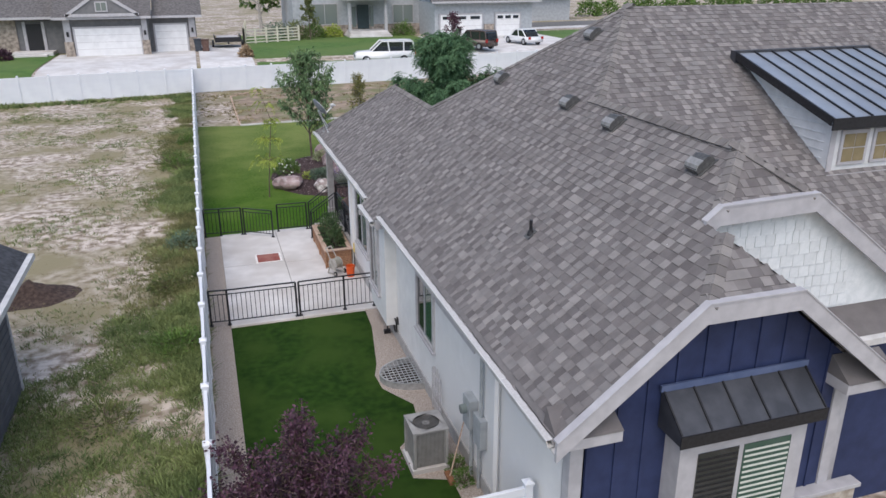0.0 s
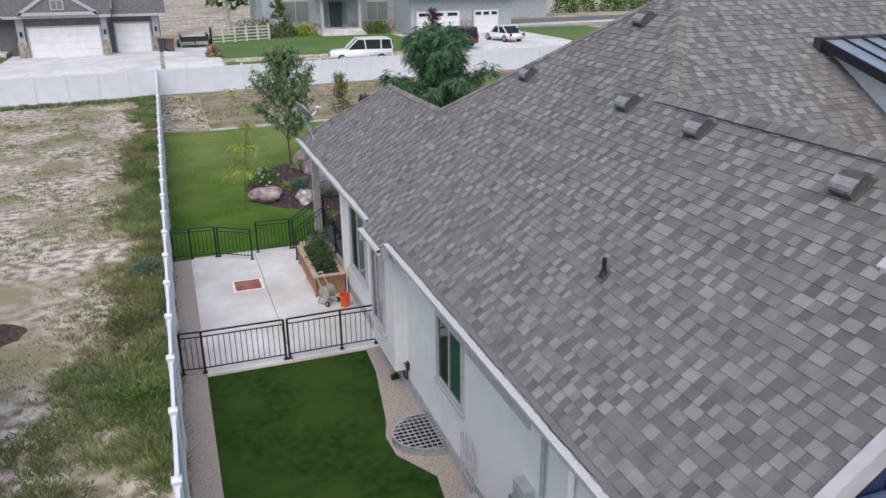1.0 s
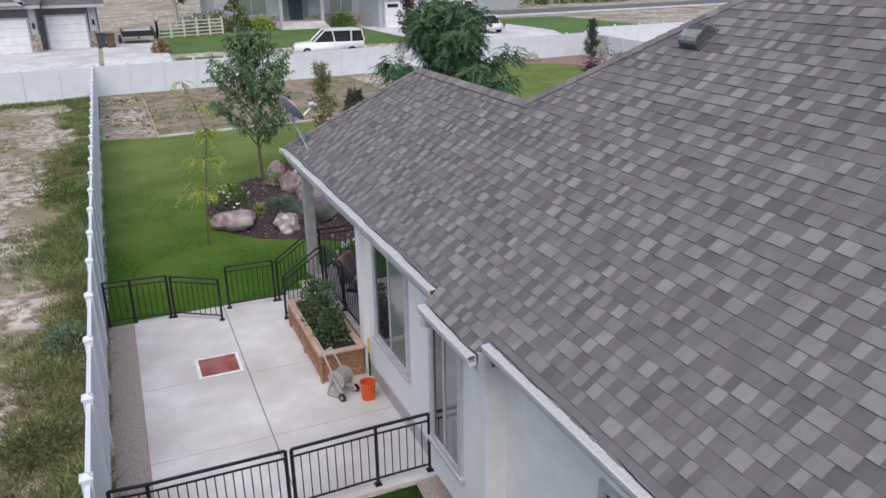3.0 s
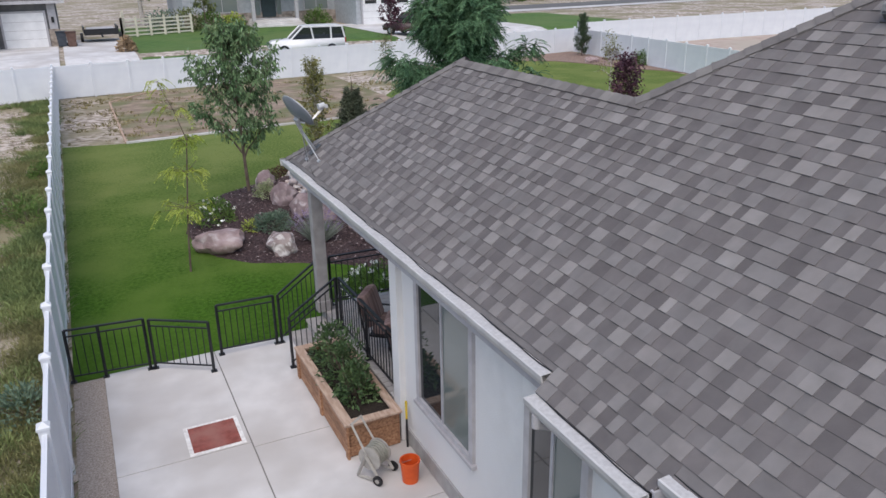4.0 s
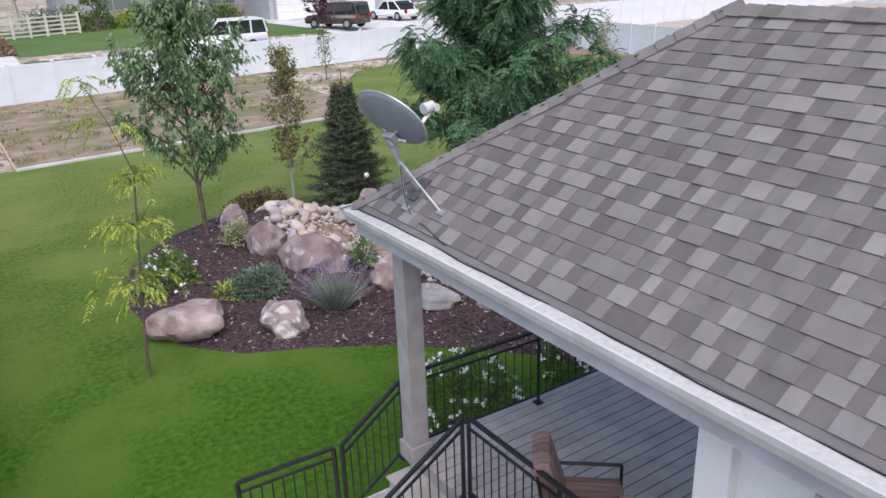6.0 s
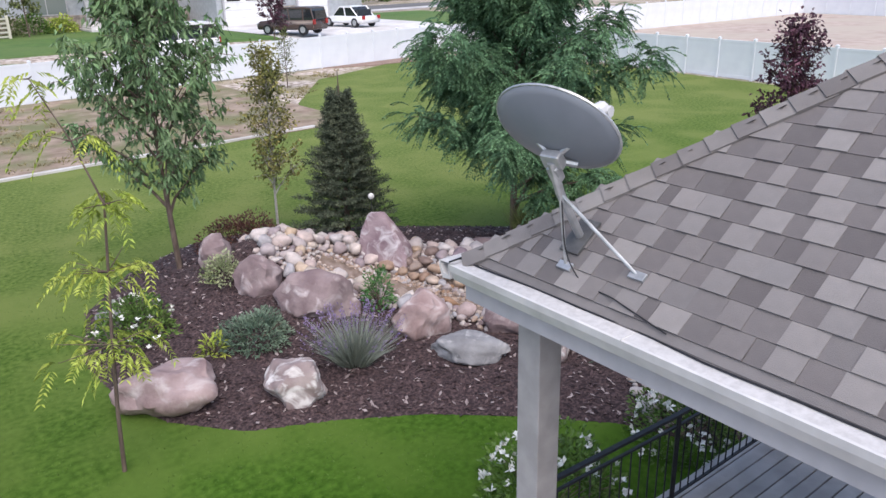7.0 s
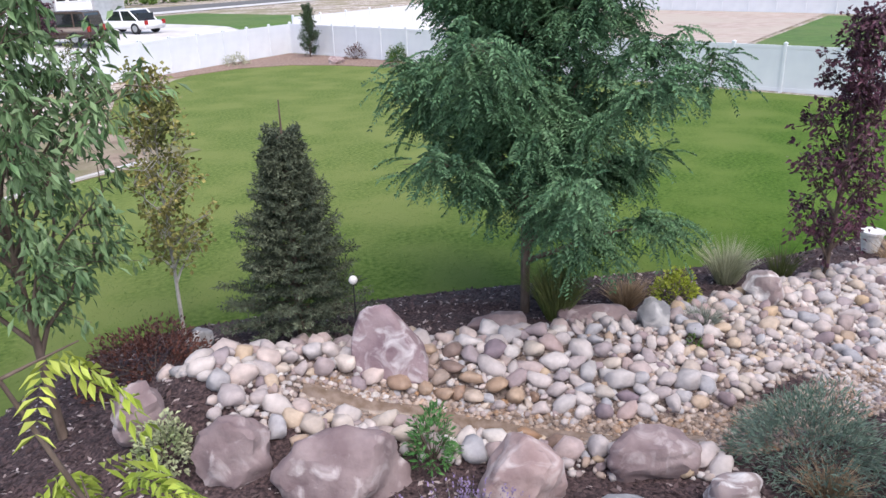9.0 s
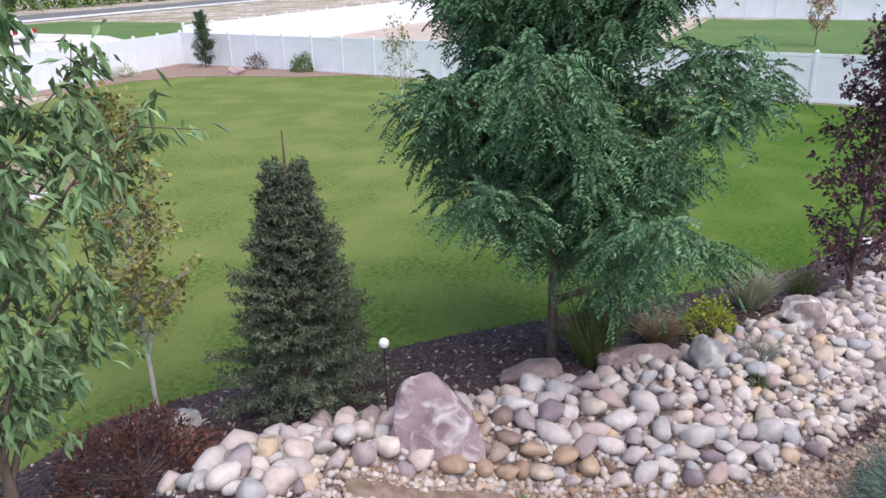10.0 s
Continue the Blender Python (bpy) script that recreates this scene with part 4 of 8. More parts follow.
def ridge_caps(a, b, na, nb, parent, step=0.16, high=0.0):
    """Folded cap shingles from a (low) to b, lying on the slopes with normals na and nb."""
    a, b = Vector(a), Vector(b)
    d = (b - a).normalized()
    na, nb = Vector(na).normalized(), Vector(nb).normalized()
    wa, wb = na.cross(d).normalized(), nb.cross(d).normalized()
    wa = -wa if wa.z > 0 else wa
    wb = -wb if wb.z > 0 else wb
    up = (na + nb).normalized()
    n = int((b - a).length / step)
    for i in range(n + 1):
        p = a + d * (i * step)
        hw = 0.115 * R.uniform(0.96, 1.04)
        V = []
        for q, lift in ((p, 0.030 + high), (p + d * (step + 0.06), 0.016 + high)):
            V += [q + wa * hw + na * lift, q + up * (lift + 0.002), q + wb * hw + nb * lift]
        V += [p + wa * hw + na * 0.004, p + up * 0.012, p + wb * hw + nb * 0.004]
        V += [p + d * (step + 0.06) + wa * hw + na * 0.004, p + d * (step + 0.06) + wb * hw + nb * 0.004]
        me = bpy.data.meshes.new("cap_shingle")
        me.from_pydata(V, [], [(0, 1, 4, 3), (1, 2, 5, 4), (0, 6, 7, 1), (1, 7, 8, 2), (0, 3, 9, 6), (2, 8, 10, 5)])
        me.materials.append(CAP)
        put("cap_shingle", me, parent)


NW_, NE_, NS_ = (-S, 0, 1), (S, 0, 1), (0, -SM, 1)
NN_ = (0, PZ(5.62) - PZ(3.42), 2.47)
ridge_caps(pz(3.48, 13.33), pz(5.62, 10.95), NW_, NN_, roofs["west"])
ridge_caps(pz(5.62, 10.95), pz(5.62, 6.92), NW_, NE_, roofs["west"])
ridge_caps(pz(5.62, 6.92), pz(8.83, 3.05), NW_, NN_, roofs["west"])
ridge_caps(pz(6.96, 0.62), pz(8.83, 3.05), NW_, NS_, roofs["west"])
ridge_caps(pz(6.96, -3.38), pz(6.96, 0.62), NW_, (SE, 0, 1), roofs["west"], 0.19, 0.020)
ridge_caps(pz(6.20, -4.13), pz(6.96, -3.40), NW_, (0, -(PZ(6.96) - PZ(6.20)), 0.73), roofs["west"])
ridge_caps(ez(7.73, -4.13), pz(6.96, -3.40), (SE, 0, 1), (0, -(PZ(6.96) - PZ(6.20)), 0.73), roofs["west"])
ridge_caps(pz(5.28, -5.29), pz(5.95, -4.60), NW_, (0, -(PZ(5.95) - PZ(5.28)), 0.69), roofs["west"])


# ---- planting bed: mound of mulch with a dry stream ----
BED = [(2.35, 20.4), (2.45, 19.2), (2.75, 18.2), (3.4, 17.4), (4.3, 16.95), (5.3, 16.3), (6.1, 15.55), (6.9, 14.7), (7.4, 13.6), (12.5, 13.4), (16.4, 14.3), (16.4, 16.3), (14.8, 17.2), (13.4, 18.4), (11.8, 20.0), (10.4, 21.4), (9.2, 22.5), (7.9, 23.5), (6.7, 24.3), (5.4, 24.4), (3.9, 23.6), (2.8, 22.2)]
BACK = [(5.45, 21.35), (6.2, 21.35), (7.1, 20.85), (8.2, 19.75), (9.3, 18.55), (10.4, 17.65), (11.6, 16.95), (13.2, 15.9)]
FRONT = [(5.15, 20.75), (5.75, 20.15), (6.35, 19.5), (6.65, 18.95), (7.1, 18.2), (7.45, 17.5), (8.0, 16.5)]
CHAN = [(6.30, 20.65), (6.98, 19.72), (7.42, 18.78), (7.86, 17.72), (8.4, 16.82), (9.15, 16.15), (10.4, 15.5), (12.5, 14.5)]
MID = [(7.05, 20.5), (7.55, 19.75), (8.05, 18.8), (8.55, 17.9), (9.4, 17.05), (11.0, 16.4), (13.2, 15.4)]


def seg_dist(line, x, y, closed=False):
    x, y = np.asarray(x, float), np.asarray(y, float)
    d = np.full(x.shape, 1e9)
    n = len(line)
    for i in range(n if closed else n - 1):
        (x0, y0), (x1, y1) = line[i], line[(i + 1) % n]
        dx, dy = x1 - x0, y1 - y0
        t = np.clip(((x - x0) * dx + (y - y0) * dy) / (dx * dx + dy * dy), 0, 1)
        d = np.minimum(d, np.hypot(x - x0 - t * dx, y - y0 - t * dy))
    return d


def bed_z(x, y):
    x, y = np.asarray(x, float), np.asarray(y, float)
    d = seg_dist(BED, x, y, True) * np.where(inside(BED, x, y), 1, -1)
    h = 0.52 * np.exp(-((x - 5.4) / 1.5) ** 2 - ((y - 21.0) / 1.6) ** 2)
    h = h + 0.24 * np.exp(-(seg_dist(BACK, x, y) / 0.70) ** 2) + 0.06 * np.exp(-(seg_dist(FRONT, x, y) / 0.4) ** 2)
    h = h - 0.14 * np.exp(-(seg_dist(CHAN, x, y) / 0.42) ** 2)
    h = h + 0.12
    wob = 0.02 * np.sin(x * 5.1) * np.cos(y * 4.3) + 0.015 * np.sin(x * 11 + y * 7)
    return np.where(d > 0, 0.03 * smoothstep(0, 0.12, d) + (h + wob) * smoothstep(0.0, 0.9, d), np.maximum(d * 0.5, -0.06))


bxs, bys = np.arange(1.6, 17.2, 0.12), np.arange(12.9, 25.2, 0.12)
BX, BY = np.meshgrid(bxs, bys)
BZ = bed_z(BX, BY)
nb = len(bxs)
keep = BZ > -0.055
bf = [(j * nb + i, j * nb + i + 1, (j + 1) * nb + i + 1, (j + 1) * nb + i) for j in range(len(bys) - 1) for i in range(nb - 1)
      if keep[j, i] or keep[j, i + 1] or keep[j + 1, i] or keep[j + 1, i + 1]]
tagged(mesh("mulch_bed", np.stack([BX, BY, BZ], -1).reshape(-1, 3), bf, MULCH, smooth=True), "mounded planting bed of dark bark mulch in the lawn", "planting bed", kind="structure")
bz1 = lambda x, y: float(bed_z(np.array([x]), np.array([y]))[0])


def scatter(region, n, seed):
    rr = np.random.default_rng(seed)
    xs, ys = zip(*region)
    pts = np.stack([rr.uniform(min(xs), max(xs), n * 3), rr.uniform(min(ys), max(ys), n * 3)], -1)
    return pts[inside(region, pts[:, 0], pts[:, 1])][:n]


def flakes(name, pts, z, size, material, label, seed, stretch=2.2, tilt=0.5, kind="stuff", parent=None, category=""):
    """Small tilted four-cornered flakes lying on a surface."""
    rr = np.random.default_rng(seed)
    n = len(pts)
    a = rr.uniform(0, 2 * np.pi, n)
    s = rr.uniform(size[0], size[1], n)
    ux, uy = np.cos(a) * s, np.sin(a) * s
    tz = rr.uniform(-tilt, tilt, n) * s
    c = np.stack([pts[:, 0], pts[:, 1], z + s * 0.25], -1)
    A = np.stack([ux, uy, tz], -1) * stretch / 2
    B = np.stack([-uy, ux, rr.uniform(-tilt, tilt, n) * s], -1) / 2
    V = np.stack([c - A, c - B, c + A, c + B], 1).reshape(-1, 3)
    F = [(4 * i, 4 * i + 1, 4 * i + 2, 4 * i + 3) for i in range(n)]
    return tagged(mesh(name, V, F, material, parent), label, category, kind=kind)


CHIP = ramp_mat("bark_chip", [(0.028, 0.018, 0.020), (0.066, 0.043, 0.044), (0.094, 0.062, 0.062), (0.070, 0.047, 0.050), (0.046, 0.031, 0.033), (0.13, 0.092, 0.090), (0.42, 0.36, 0.35)], kind="ShaderNodeNewGeometry", out="Random Per Island", rough=0.95)
mp = scatter(BED, 24000, 5)
flakes("bark_chips", mp, bed_z(mp[:, 0], mp[:, 1]), (0.018, 0.05), CHIP, "loose dark bark mulch chips on the bed", 6, category="mulch")


# ---- boulders ----
def stone_mesh(name, sub, seed, rough=0.25, flat=0.0, facets=0):
    bm = bmesh.new()
    bmesh.ops.create_icosphere(bm, subdivisions=sub, radius=1.0)
    rr = random.Random(seed)
    off = Vector((rr.uniform(-50, 50), rr.uniform(-50, 50), rr.uniform(-50, 50)))
    planes = []
    for _ in range(facets):
        n = Vector((rr.gauss(0, 1), rr.gauss(0, 1), rr.gauss(0, 0.8))).normalized()
        planes.append((n, rr.uniform(0.62, 0.88)))
    for v in bm.verts:
        p = v.co.copy()
        for n, d in planes:
            q = p.dot(n)
            if q > d:
                p -= n * (q - d) * 0.88
        k = 1 + rough * noise.noise(p * 1.1 + off) + rough * 0.45 * noise.noise(p * 2.7 + off) + rough * 0.22 * noise.noise(p * 6.5 + off)
        v.co = p * k
        if v.co.z < -flat:
            v.co.z = -flat + (v.co.z + flat) * 0.3
    me = bpy.data.meshes.new(name)
    bm.to_mesh(me)
    bm.free()
    me.polygons.foreach_set("use_smooth", [facets == 0] * len(me.polygons))
    return me


def vein_mat(name, a, b, vein, lo, hi, vscale=1.6):
    m = mat(name, a, b, 3.0, 0.85, 0.7, 14, detail=8)
    n, l = m.node_tree.nodes, m.node_tree.links
    p = n["Principled BSDF"]
    old = p.inputs["Base Color"].links[0].from_socket
    tc = n.new("ShaderNodeTexCoord")
    oi = n.new("ShaderNodeObjectInfo")
    ad = n.new("ShaderNodeVectorMath")
    ad.operation = "ADD"
    l.new(tc.outputs["Object"], ad.inputs[0])
    l.new(oi.outputs["Location"], ad.inputs[1])
    nz = n.new("ShaderNodeTexNoise")
    nz.inputs["Scale"].default_value, nz.inputs["Detail"].default_value, nz.inputs["Distortion"].default_value = vscale, 6, 1.4
    l.new(ad.outputs[0], nz.inputs["Vector"])
    cr = n.new("ShaderNodeValToRGB")
    cr.color_ramp.elements[0].position, cr.color_ramp.elements[1].position = lo, hi
    l.new(nz.outputs["Fac"], cr.inputs["Fac"])
    mx = n.new("ShaderNodeMix")
    mx.data_type = "RGBA"
    l.new(cr.outputs["Color"], mx.inputs["Factor"])
    l.new(old, mx.inputs["A"])
    mx.inputs["B"].default_value = (*vein, 1)
    l.new(mx.outputs["Result"], p.inputs["Base Color"])
    return m


PURPLE = vein_mat("purple_grey_boulder", (0.175, 0.125, 0.130), (0.30, 0.235, 0.235), (0.46, 0.40, 0.40), 0.56, 0.72, 2.6)
PINK = vein_mat("pink_boulder", (0.24, 0.165, 0.160), (0.42, 0.32, 0.31), (0.54, 0.47, 0.46), 0.52, 0.70, 2.6)
VEINED = vein_mat("white_veined_boulder", (0.22, 0.165, 0.165), (0.36, 0.30, 0.29), (0.64, 0.61, 0.60), 0.48, 0.62, 3.4)
GREYB = vein_mat("grey_boulder", (0.17, 0.17, 0.18), (0.30, 0.30, 0.31), (0.50, 0.49, 0.49), 0.53, 0.68, 2.6)


def boulder(x, y, rx, ry, rz, yaw, material, label, seed, sink=0.27, lean=0.0, z=None):
    me = stone_mesh("boulder", 4, seed, 0.26, 0.75, 11)
    me.polygons.foreach_set("use_smooth", [True] * len(me.polygons))
    me.set_sharp_from_angle(angle=radians(33))
    me.materials.append(material)
    me.transform(pose(0, 0, 0, lean, 0, 0) @ Matrix.Diagonal((rx, ry, rz, 1)))
    ob = tagged(new("boulder", me), label, "boulder", "boulders in the planting bed")
    ob.matrix_world = pose(x, y, (bz1(x, y) if z is None else z) + rz * (1 - sink * 2.2), 0, 0, yaw)
    return ob


boulder(2.98, 18.62, 0.66, 0.48, 0.40, -38, PINK, "large pink-grey boulder at the edge of the bed", 1)
boulder(4.22, 17.62, 0.40, 0.34, 0.37, -30, VEINED, "pale boulder with white veins on mulch", 2)
boulder(5.45, 19.32, 0.66, 0.36, 0.46, -42, PURPLE, "broad purple-grey slab boulder below the cobbles", 3, 0.36)
boulder(4.98, 20.25, 0.40, 0.33, 0.38, -30, PURPLE, "rounded purple-grey boulder beside the cobbles", 4, 0.38)
boulder(4.78, 21.35, 0.34, 0.26, 0.32, 10, PURPLE, "small purple-grey boulder by the tree", 5)
boulder(6.42, 17.95, 0.44, 0.36, 0.46, -35, PINK, "pink-grey upright boulder by the lavender", 6)
boulder(6.50, 16.98, 0.62, 0.34, 0.26, -42, GREYB, "flat grey boulder lying in mulch", 7, 0.34)
boulder(7.30, 16.25, 0.36, 0.28, 0.27, -40, VEINED, "small white-veined boulder on mulch", 8)
boulder(7.52, 17.05, 0.52, 0.32, 0.28, -50, PURPLE, "flat purple-grey boulder at the stream edge", 9)
TOPV = vein_mat("purple_white_boulder", (0.19, 0.130, 0.150), (0.31, 0.235, 0.25), (0.56, 0.52, 0.54), 0.50, 0.72, 4.0)


def crag(x, y, yaw, corners, material, label, seed):
    """A broken, pointed boulder: the hull of a few corners, roughened."""
    bm = bmesh.new()
    for c in corners:
        bm.verts.new(c)
    r = bmesh.ops.convex_hull(bm, input=bm.verts[:])
    bmesh.ops.delete(bm, geom=[v for v in bm.verts if not v.link_faces], context="VERTS")
    bmesh.ops.bevel(bm, geom=bm.edges[:], offset=0.018, segments=1, affect="EDGES")
    bmesh.ops.triangulate(bm, faces=bm.faces[:])
    for _ in range(3):
        long = [e for e in bm.edges if e.calc_length() > 0.06]
        bmesh.ops.subdivide_edges(bm, edges=long, cuts=1)
        bmesh.ops.triangulate(bm, faces=bm.faces[:])
    off = Vector((seed * 3.1, seed * 1.7, 0))
    for v in bm.verts:
        v.co += v.co.normalized() * (0.03 * noise.noise(v.co * 3.1 + off) + 0.020 * noise.noise(v.co * 9.0 + off))
    bmesh.ops.recalc_face_normals(bm, faces=bm.faces[:])
    me = bpy.data.meshes.new("boulder")
    bm.to_mesh(me)
    bm.free()
    me.polygons.foreach_set("use_smooth", [True] * len(me.polygons))
    me.set_sharp_from_angle(angle=radians(30))
    me.materials.append(material)
    ob = tagged(new("boulder", me), label, "boulder", "boulders in the planting bed")
    ob.matrix_world = pose(x, y, bz1(x, y) - 0.10, 0, 0, yaw)


crag(7.38, 20.27, -58, [(-0.40, -0.26, 0), (0.46, -0.28, 0), (0.50, 0.22, 0), (-0.36, 0.26, 0), (-0.45, -0.14, 0.46), (0.46, -0.16, 0.26), (-0.38, 0.18, 0.50), (0.38, 0.16, 0.34), (-0.24, -0.04, 0.90), (-0.02, 0.06, 0.90), (0.06, -0.08, 0.78), (-0.36, 0.04, 0.74)],
     TOPV, "upright purple boulder with pale veins", 23)
boulder(9.35, 19.98, 0.40, 0.26, 0.17, -45, PURPLE, "flat purple-grey stone in the mulch", 11)
boulder(10.15, 18.80, 0.52, 0.24, 0.18, -60, PURPLE, "long flat purple-grey stone above the cobbles", 12)
boulder(10.15, 18.05, 0.27, 0.24, 0.27, 0, GREYB, "round grey stone among cobbles", 13)
boulder(11.75, 17.05, 0.36, 0.28, 0.30, 20, VEINED, "white-veined stone among cobbles", 14)
boulder(6.75, 23.05, 0.22, 0.18, 0.16, 0, GREYB, "small grey stone beside the spruce", 15)
boulder(2.95, 21.2, 0.30, 0.24, 0.24, 40, GREYB, "pale grey stone behind yellow foliage", 16)
boulder(8.45, 14.75, 0.48, 0.36, 0.28, 30, PURPLE, "purple-grey stone near the porch", 17)

# ---- cobbles of the dry stream ----
COB = ramp_mat("river_cobble", [(0.504, 0.450, 0.432), (0.324, 0.324, 0.351), (0.450, 0.387, 0.333), (0.270, 0.207, 0.216), (0.540, 0.504, 0.486), (0.450, 0.333, 0.225), (0.522, 0.477, 0.459), (0.198, 0.153, 0.180), (0.495, 0.441, 0.423), (0.342, 0.333, 0.351), (0.486, 0.405, 0.378), (0.360, 0.270, 0.261), (0.540, 0.504, 0.495)], nscale=1.6, rough=0.78, bump=0.3, bscale=7, vary=0.16)
COBWET = ramp_mat("rust_stained_cobble", [(0.34, 0.22, 0.14), (0.21, 0.115, 0.065), (0.42, 0.32, 0.24), (0.25, 0.165, 0.12), (0.18, 0.13, 0.115), (0.44, 0.36, 0.30)], nscale=1.6, rough=0.4, bump=0.25, bscale=7, vary=0.22)
COBI = ramp_mat("river_pebble", [(0.48, 0.44, 0.41), (0.33, 0.32, 0.34), (0.47, 0.41, 0.38), (0.34, 0.25, 0.20), (0.52, 0.49, 0.48), (0.24, 0.19, 0.19), (0.42, 0.35, 0.32)], kind="ShaderNodeNewGeometry", out="Random Per Island", nscale=9, rough=0.7, bump=0.2, vary=0.18)
stream = empty("cobble_stream", "dry stream bed edged with rounded river cobbles", "stone stream")
cob_meshes = []
for i in range(16):
    me = stone_mesh("cobble", 2, 300 + i, 0.34, 0.9, 11)
    me.polygons.foreach_set("use_smooth", [True] * len(me.polygons))
    me.materials.append(COBWET if i >= 12 else COB)
    me.transform(Matrix.Diagonal((1.16, R.uniform(0.66, 0.96), R.uniform(0.55, 0.80), 1)))
    cob_meshes.append(me)
placed = []
rc = random.Random(21)


joined = []


def place_cobble(line, hw, rmin, rmax, tries, limit, bias=0.0, single=True, gap=0.66):
    got = 0
    for _ in range(tries):
        if got >= limit:
            break
        i = rc.randrange(len(line) - 1)
        (x0, y0), (x1, y1) = line[i], line[i + 1]
        t, s_ = rc.random(), rc.uniform(-hw, hw) + bias
        L = math.hypot(x1 - x0, y1 - y0)
        x, y = x0 + (x1 - x0) * t - (y1 - y0) / L * s_, y0 + (y1 - y0) * t + (x1 - x0) / L * s_
        r = rc.uniform(rmin, rmax)
        if any((x - px) ** 2 + (y - py) ** 2 < (gap * (r + pr)) ** 2 for px, py, pr in placed):
            continue
        if float(seg_dist(CHAN, x, y)) < 0.24 + 0.5 * r or math.hypot(x - 7.50, y - 20.22) < 0.30 or math.hypot(x - 11.75, y - 17.05) < 0.34 or math.hypot(x - 10.15, y - 18.05) < 0.3:
            continue
        placed.append((x, y, r))
        got += 1
        wet = math.hypot(x - 7.45, y - 19.75) < 0.60 or (float(seg_dist(CHAN[:6], x, y)) < 0.55 and rc.random() < 0.25)
        ob_m = pose(x, y, bz1(x, y) + r * rc.uniform(0.30, 0.55), rc.uniform(-32, 32), rc.uniform(-32, 32), rc.uniform(0, 360)) @ Matrix.Diagonal((r, r, r, 1))
        me = cob_meshes[12 + rc.randrange(4) if wet else rc.randrange(12)]
        if single:
            put("cobble", me, stream).matrix_world = ob_m
        else:
            joined.append((me, ob_m))
    return got


place_cobble(BACK[:5], 0.55, 0.13, 0.19, 1400, 54)
place_cobble(FRONT, 0.24, 0.12, 0.18, 700, 36)
place_cobble(MID[:5], 0.34, 0.11, 0.18, 2500, 46)
place_cobble(BACK, 0.64, 0.095, 0.14, 3500, 150)
place_cobble([(11.2, 16.4), (12.4, 15.9), (14.2, 15.1)], 0.9, 0.10, 0.16, 1200, 60, single=False)
place_cobble([(7.35, 14.75), (8.1, 14.2), (9.2, 13.9)], 0.35, 0.09, 0.15, 600, 28)
place_cobble(BACK, 0.70, 0.06, 0.10, 5000, 190, single=False, gap=0.62)
place_cobble(FRONT, 0.30, 0.06, 0.11, 1200, 50, single=False, gap=0.62)
place_cobble(MID, 0.34, 0.06, 0.11, 4000, 110, single=False, gap=0.62)
place_cobble([(11.2, 16.6), (12.4, 16.0), (14.2, 15.2)], 1.0, 0.06, 0.10, 2500, 120, single=False, gap=0.62)
jm = bmesh.new()
for me, ob_m in joined:
    tmp = me.copy()
    tmp.transform(ob_m)
    jm.from_mesh(tmp)
    bpy.data.meshes.remove(tmp)
COBJ = ramp_mat("river_cobble_small", [(0.493, 0.440, 0.422), (0.317, 0.317, 0.343), (0.440, 0.378, 0.326), (0.264, 0.202, 0.211), (0.528, 0.493, 0.475), (0.422, 0.317, 0.220), (0.211, 0.167, 0.185), (0.484, 0.431, 0.414), (0.475, 0.396, 0.370), (0.528, 0.493, 0.484)], kind="ShaderNodeNewGeometry", out="Random Per Island", nscale=9, rough=0.78, bump=0.3, bscale=24, vary=0.20)
tagged(part("small_cobbles", jm, COBJ, stream, "smaller rounded river cobbles packed in the gaps", smooth=True), kind="stuff")


def pebbles(name, pts, zf, rng, material, label, seed, parent):
    me0 = stone_mesh("tmp", 1, 77, 0.2, 0.9, 0)
    bv = np.array([v.co[:] for v in me0.vertices])
    bf_ = np.array([p.vertices[:] for p in me0.polygons])
    bpy.data.meshes.remove(me0)
    rr = np.random.default_rng(seed)
    n = len(pts)
    s = rr.uniform(rng[0], rng[1], n)
    a = rr.uniform(0, 2 * np.pi, n)
    asp, fl = rr.uniform(0.6, 0.95, n), rr.uniform(0.45, 0.75, n)
    lx = bv[None, :, 0] * s[:, None]
    ly = bv[None, :, 1] * (s * asp)[:, None]
    V = np.stack([pts[:, 0, None] + lx * np.cos(a)[:, None] - ly * np.sin(a)[:, None], pts[:, 1, None] + lx * np.sin(a)[:, None] + ly * np.cos(a)[:, None], (zf + s * 0.25)[:, None] + bv[None, :, 2] * (s * fl)[:, None]], -1).reshape(-1, 3)
    F = (bf_[None] + (np.arange(n) * len(bv))[:, None, None]).reshape(-1, 3).tolist()
    return tagged(mesh(name, V, F, material, parent, smooth=True), label, kind="stuff")


def band(line, hw, n, seed):
    rr = np.random.default_rng(seed)
    out = []
    segs = [math.hypot(b[0] - a[0], b[1] - a[1]) for a, b in zip(line, line[1:])]
    idx = rr.choice(len(segs), n, p=np.array(segs) / sum(segs))
    t, s_ = rr.random(n), rr.uniform(-hw, hw, n)
    A, B = np.array(line)[idx], np.array(line)[idx + 1]
    D = (B - A) / np.array(segs)[idx][:, None]
    return A + (B - A) * t[:, None] + np.stack([-D[:, 1], D[:, 0]], -1) * s_[:, None]


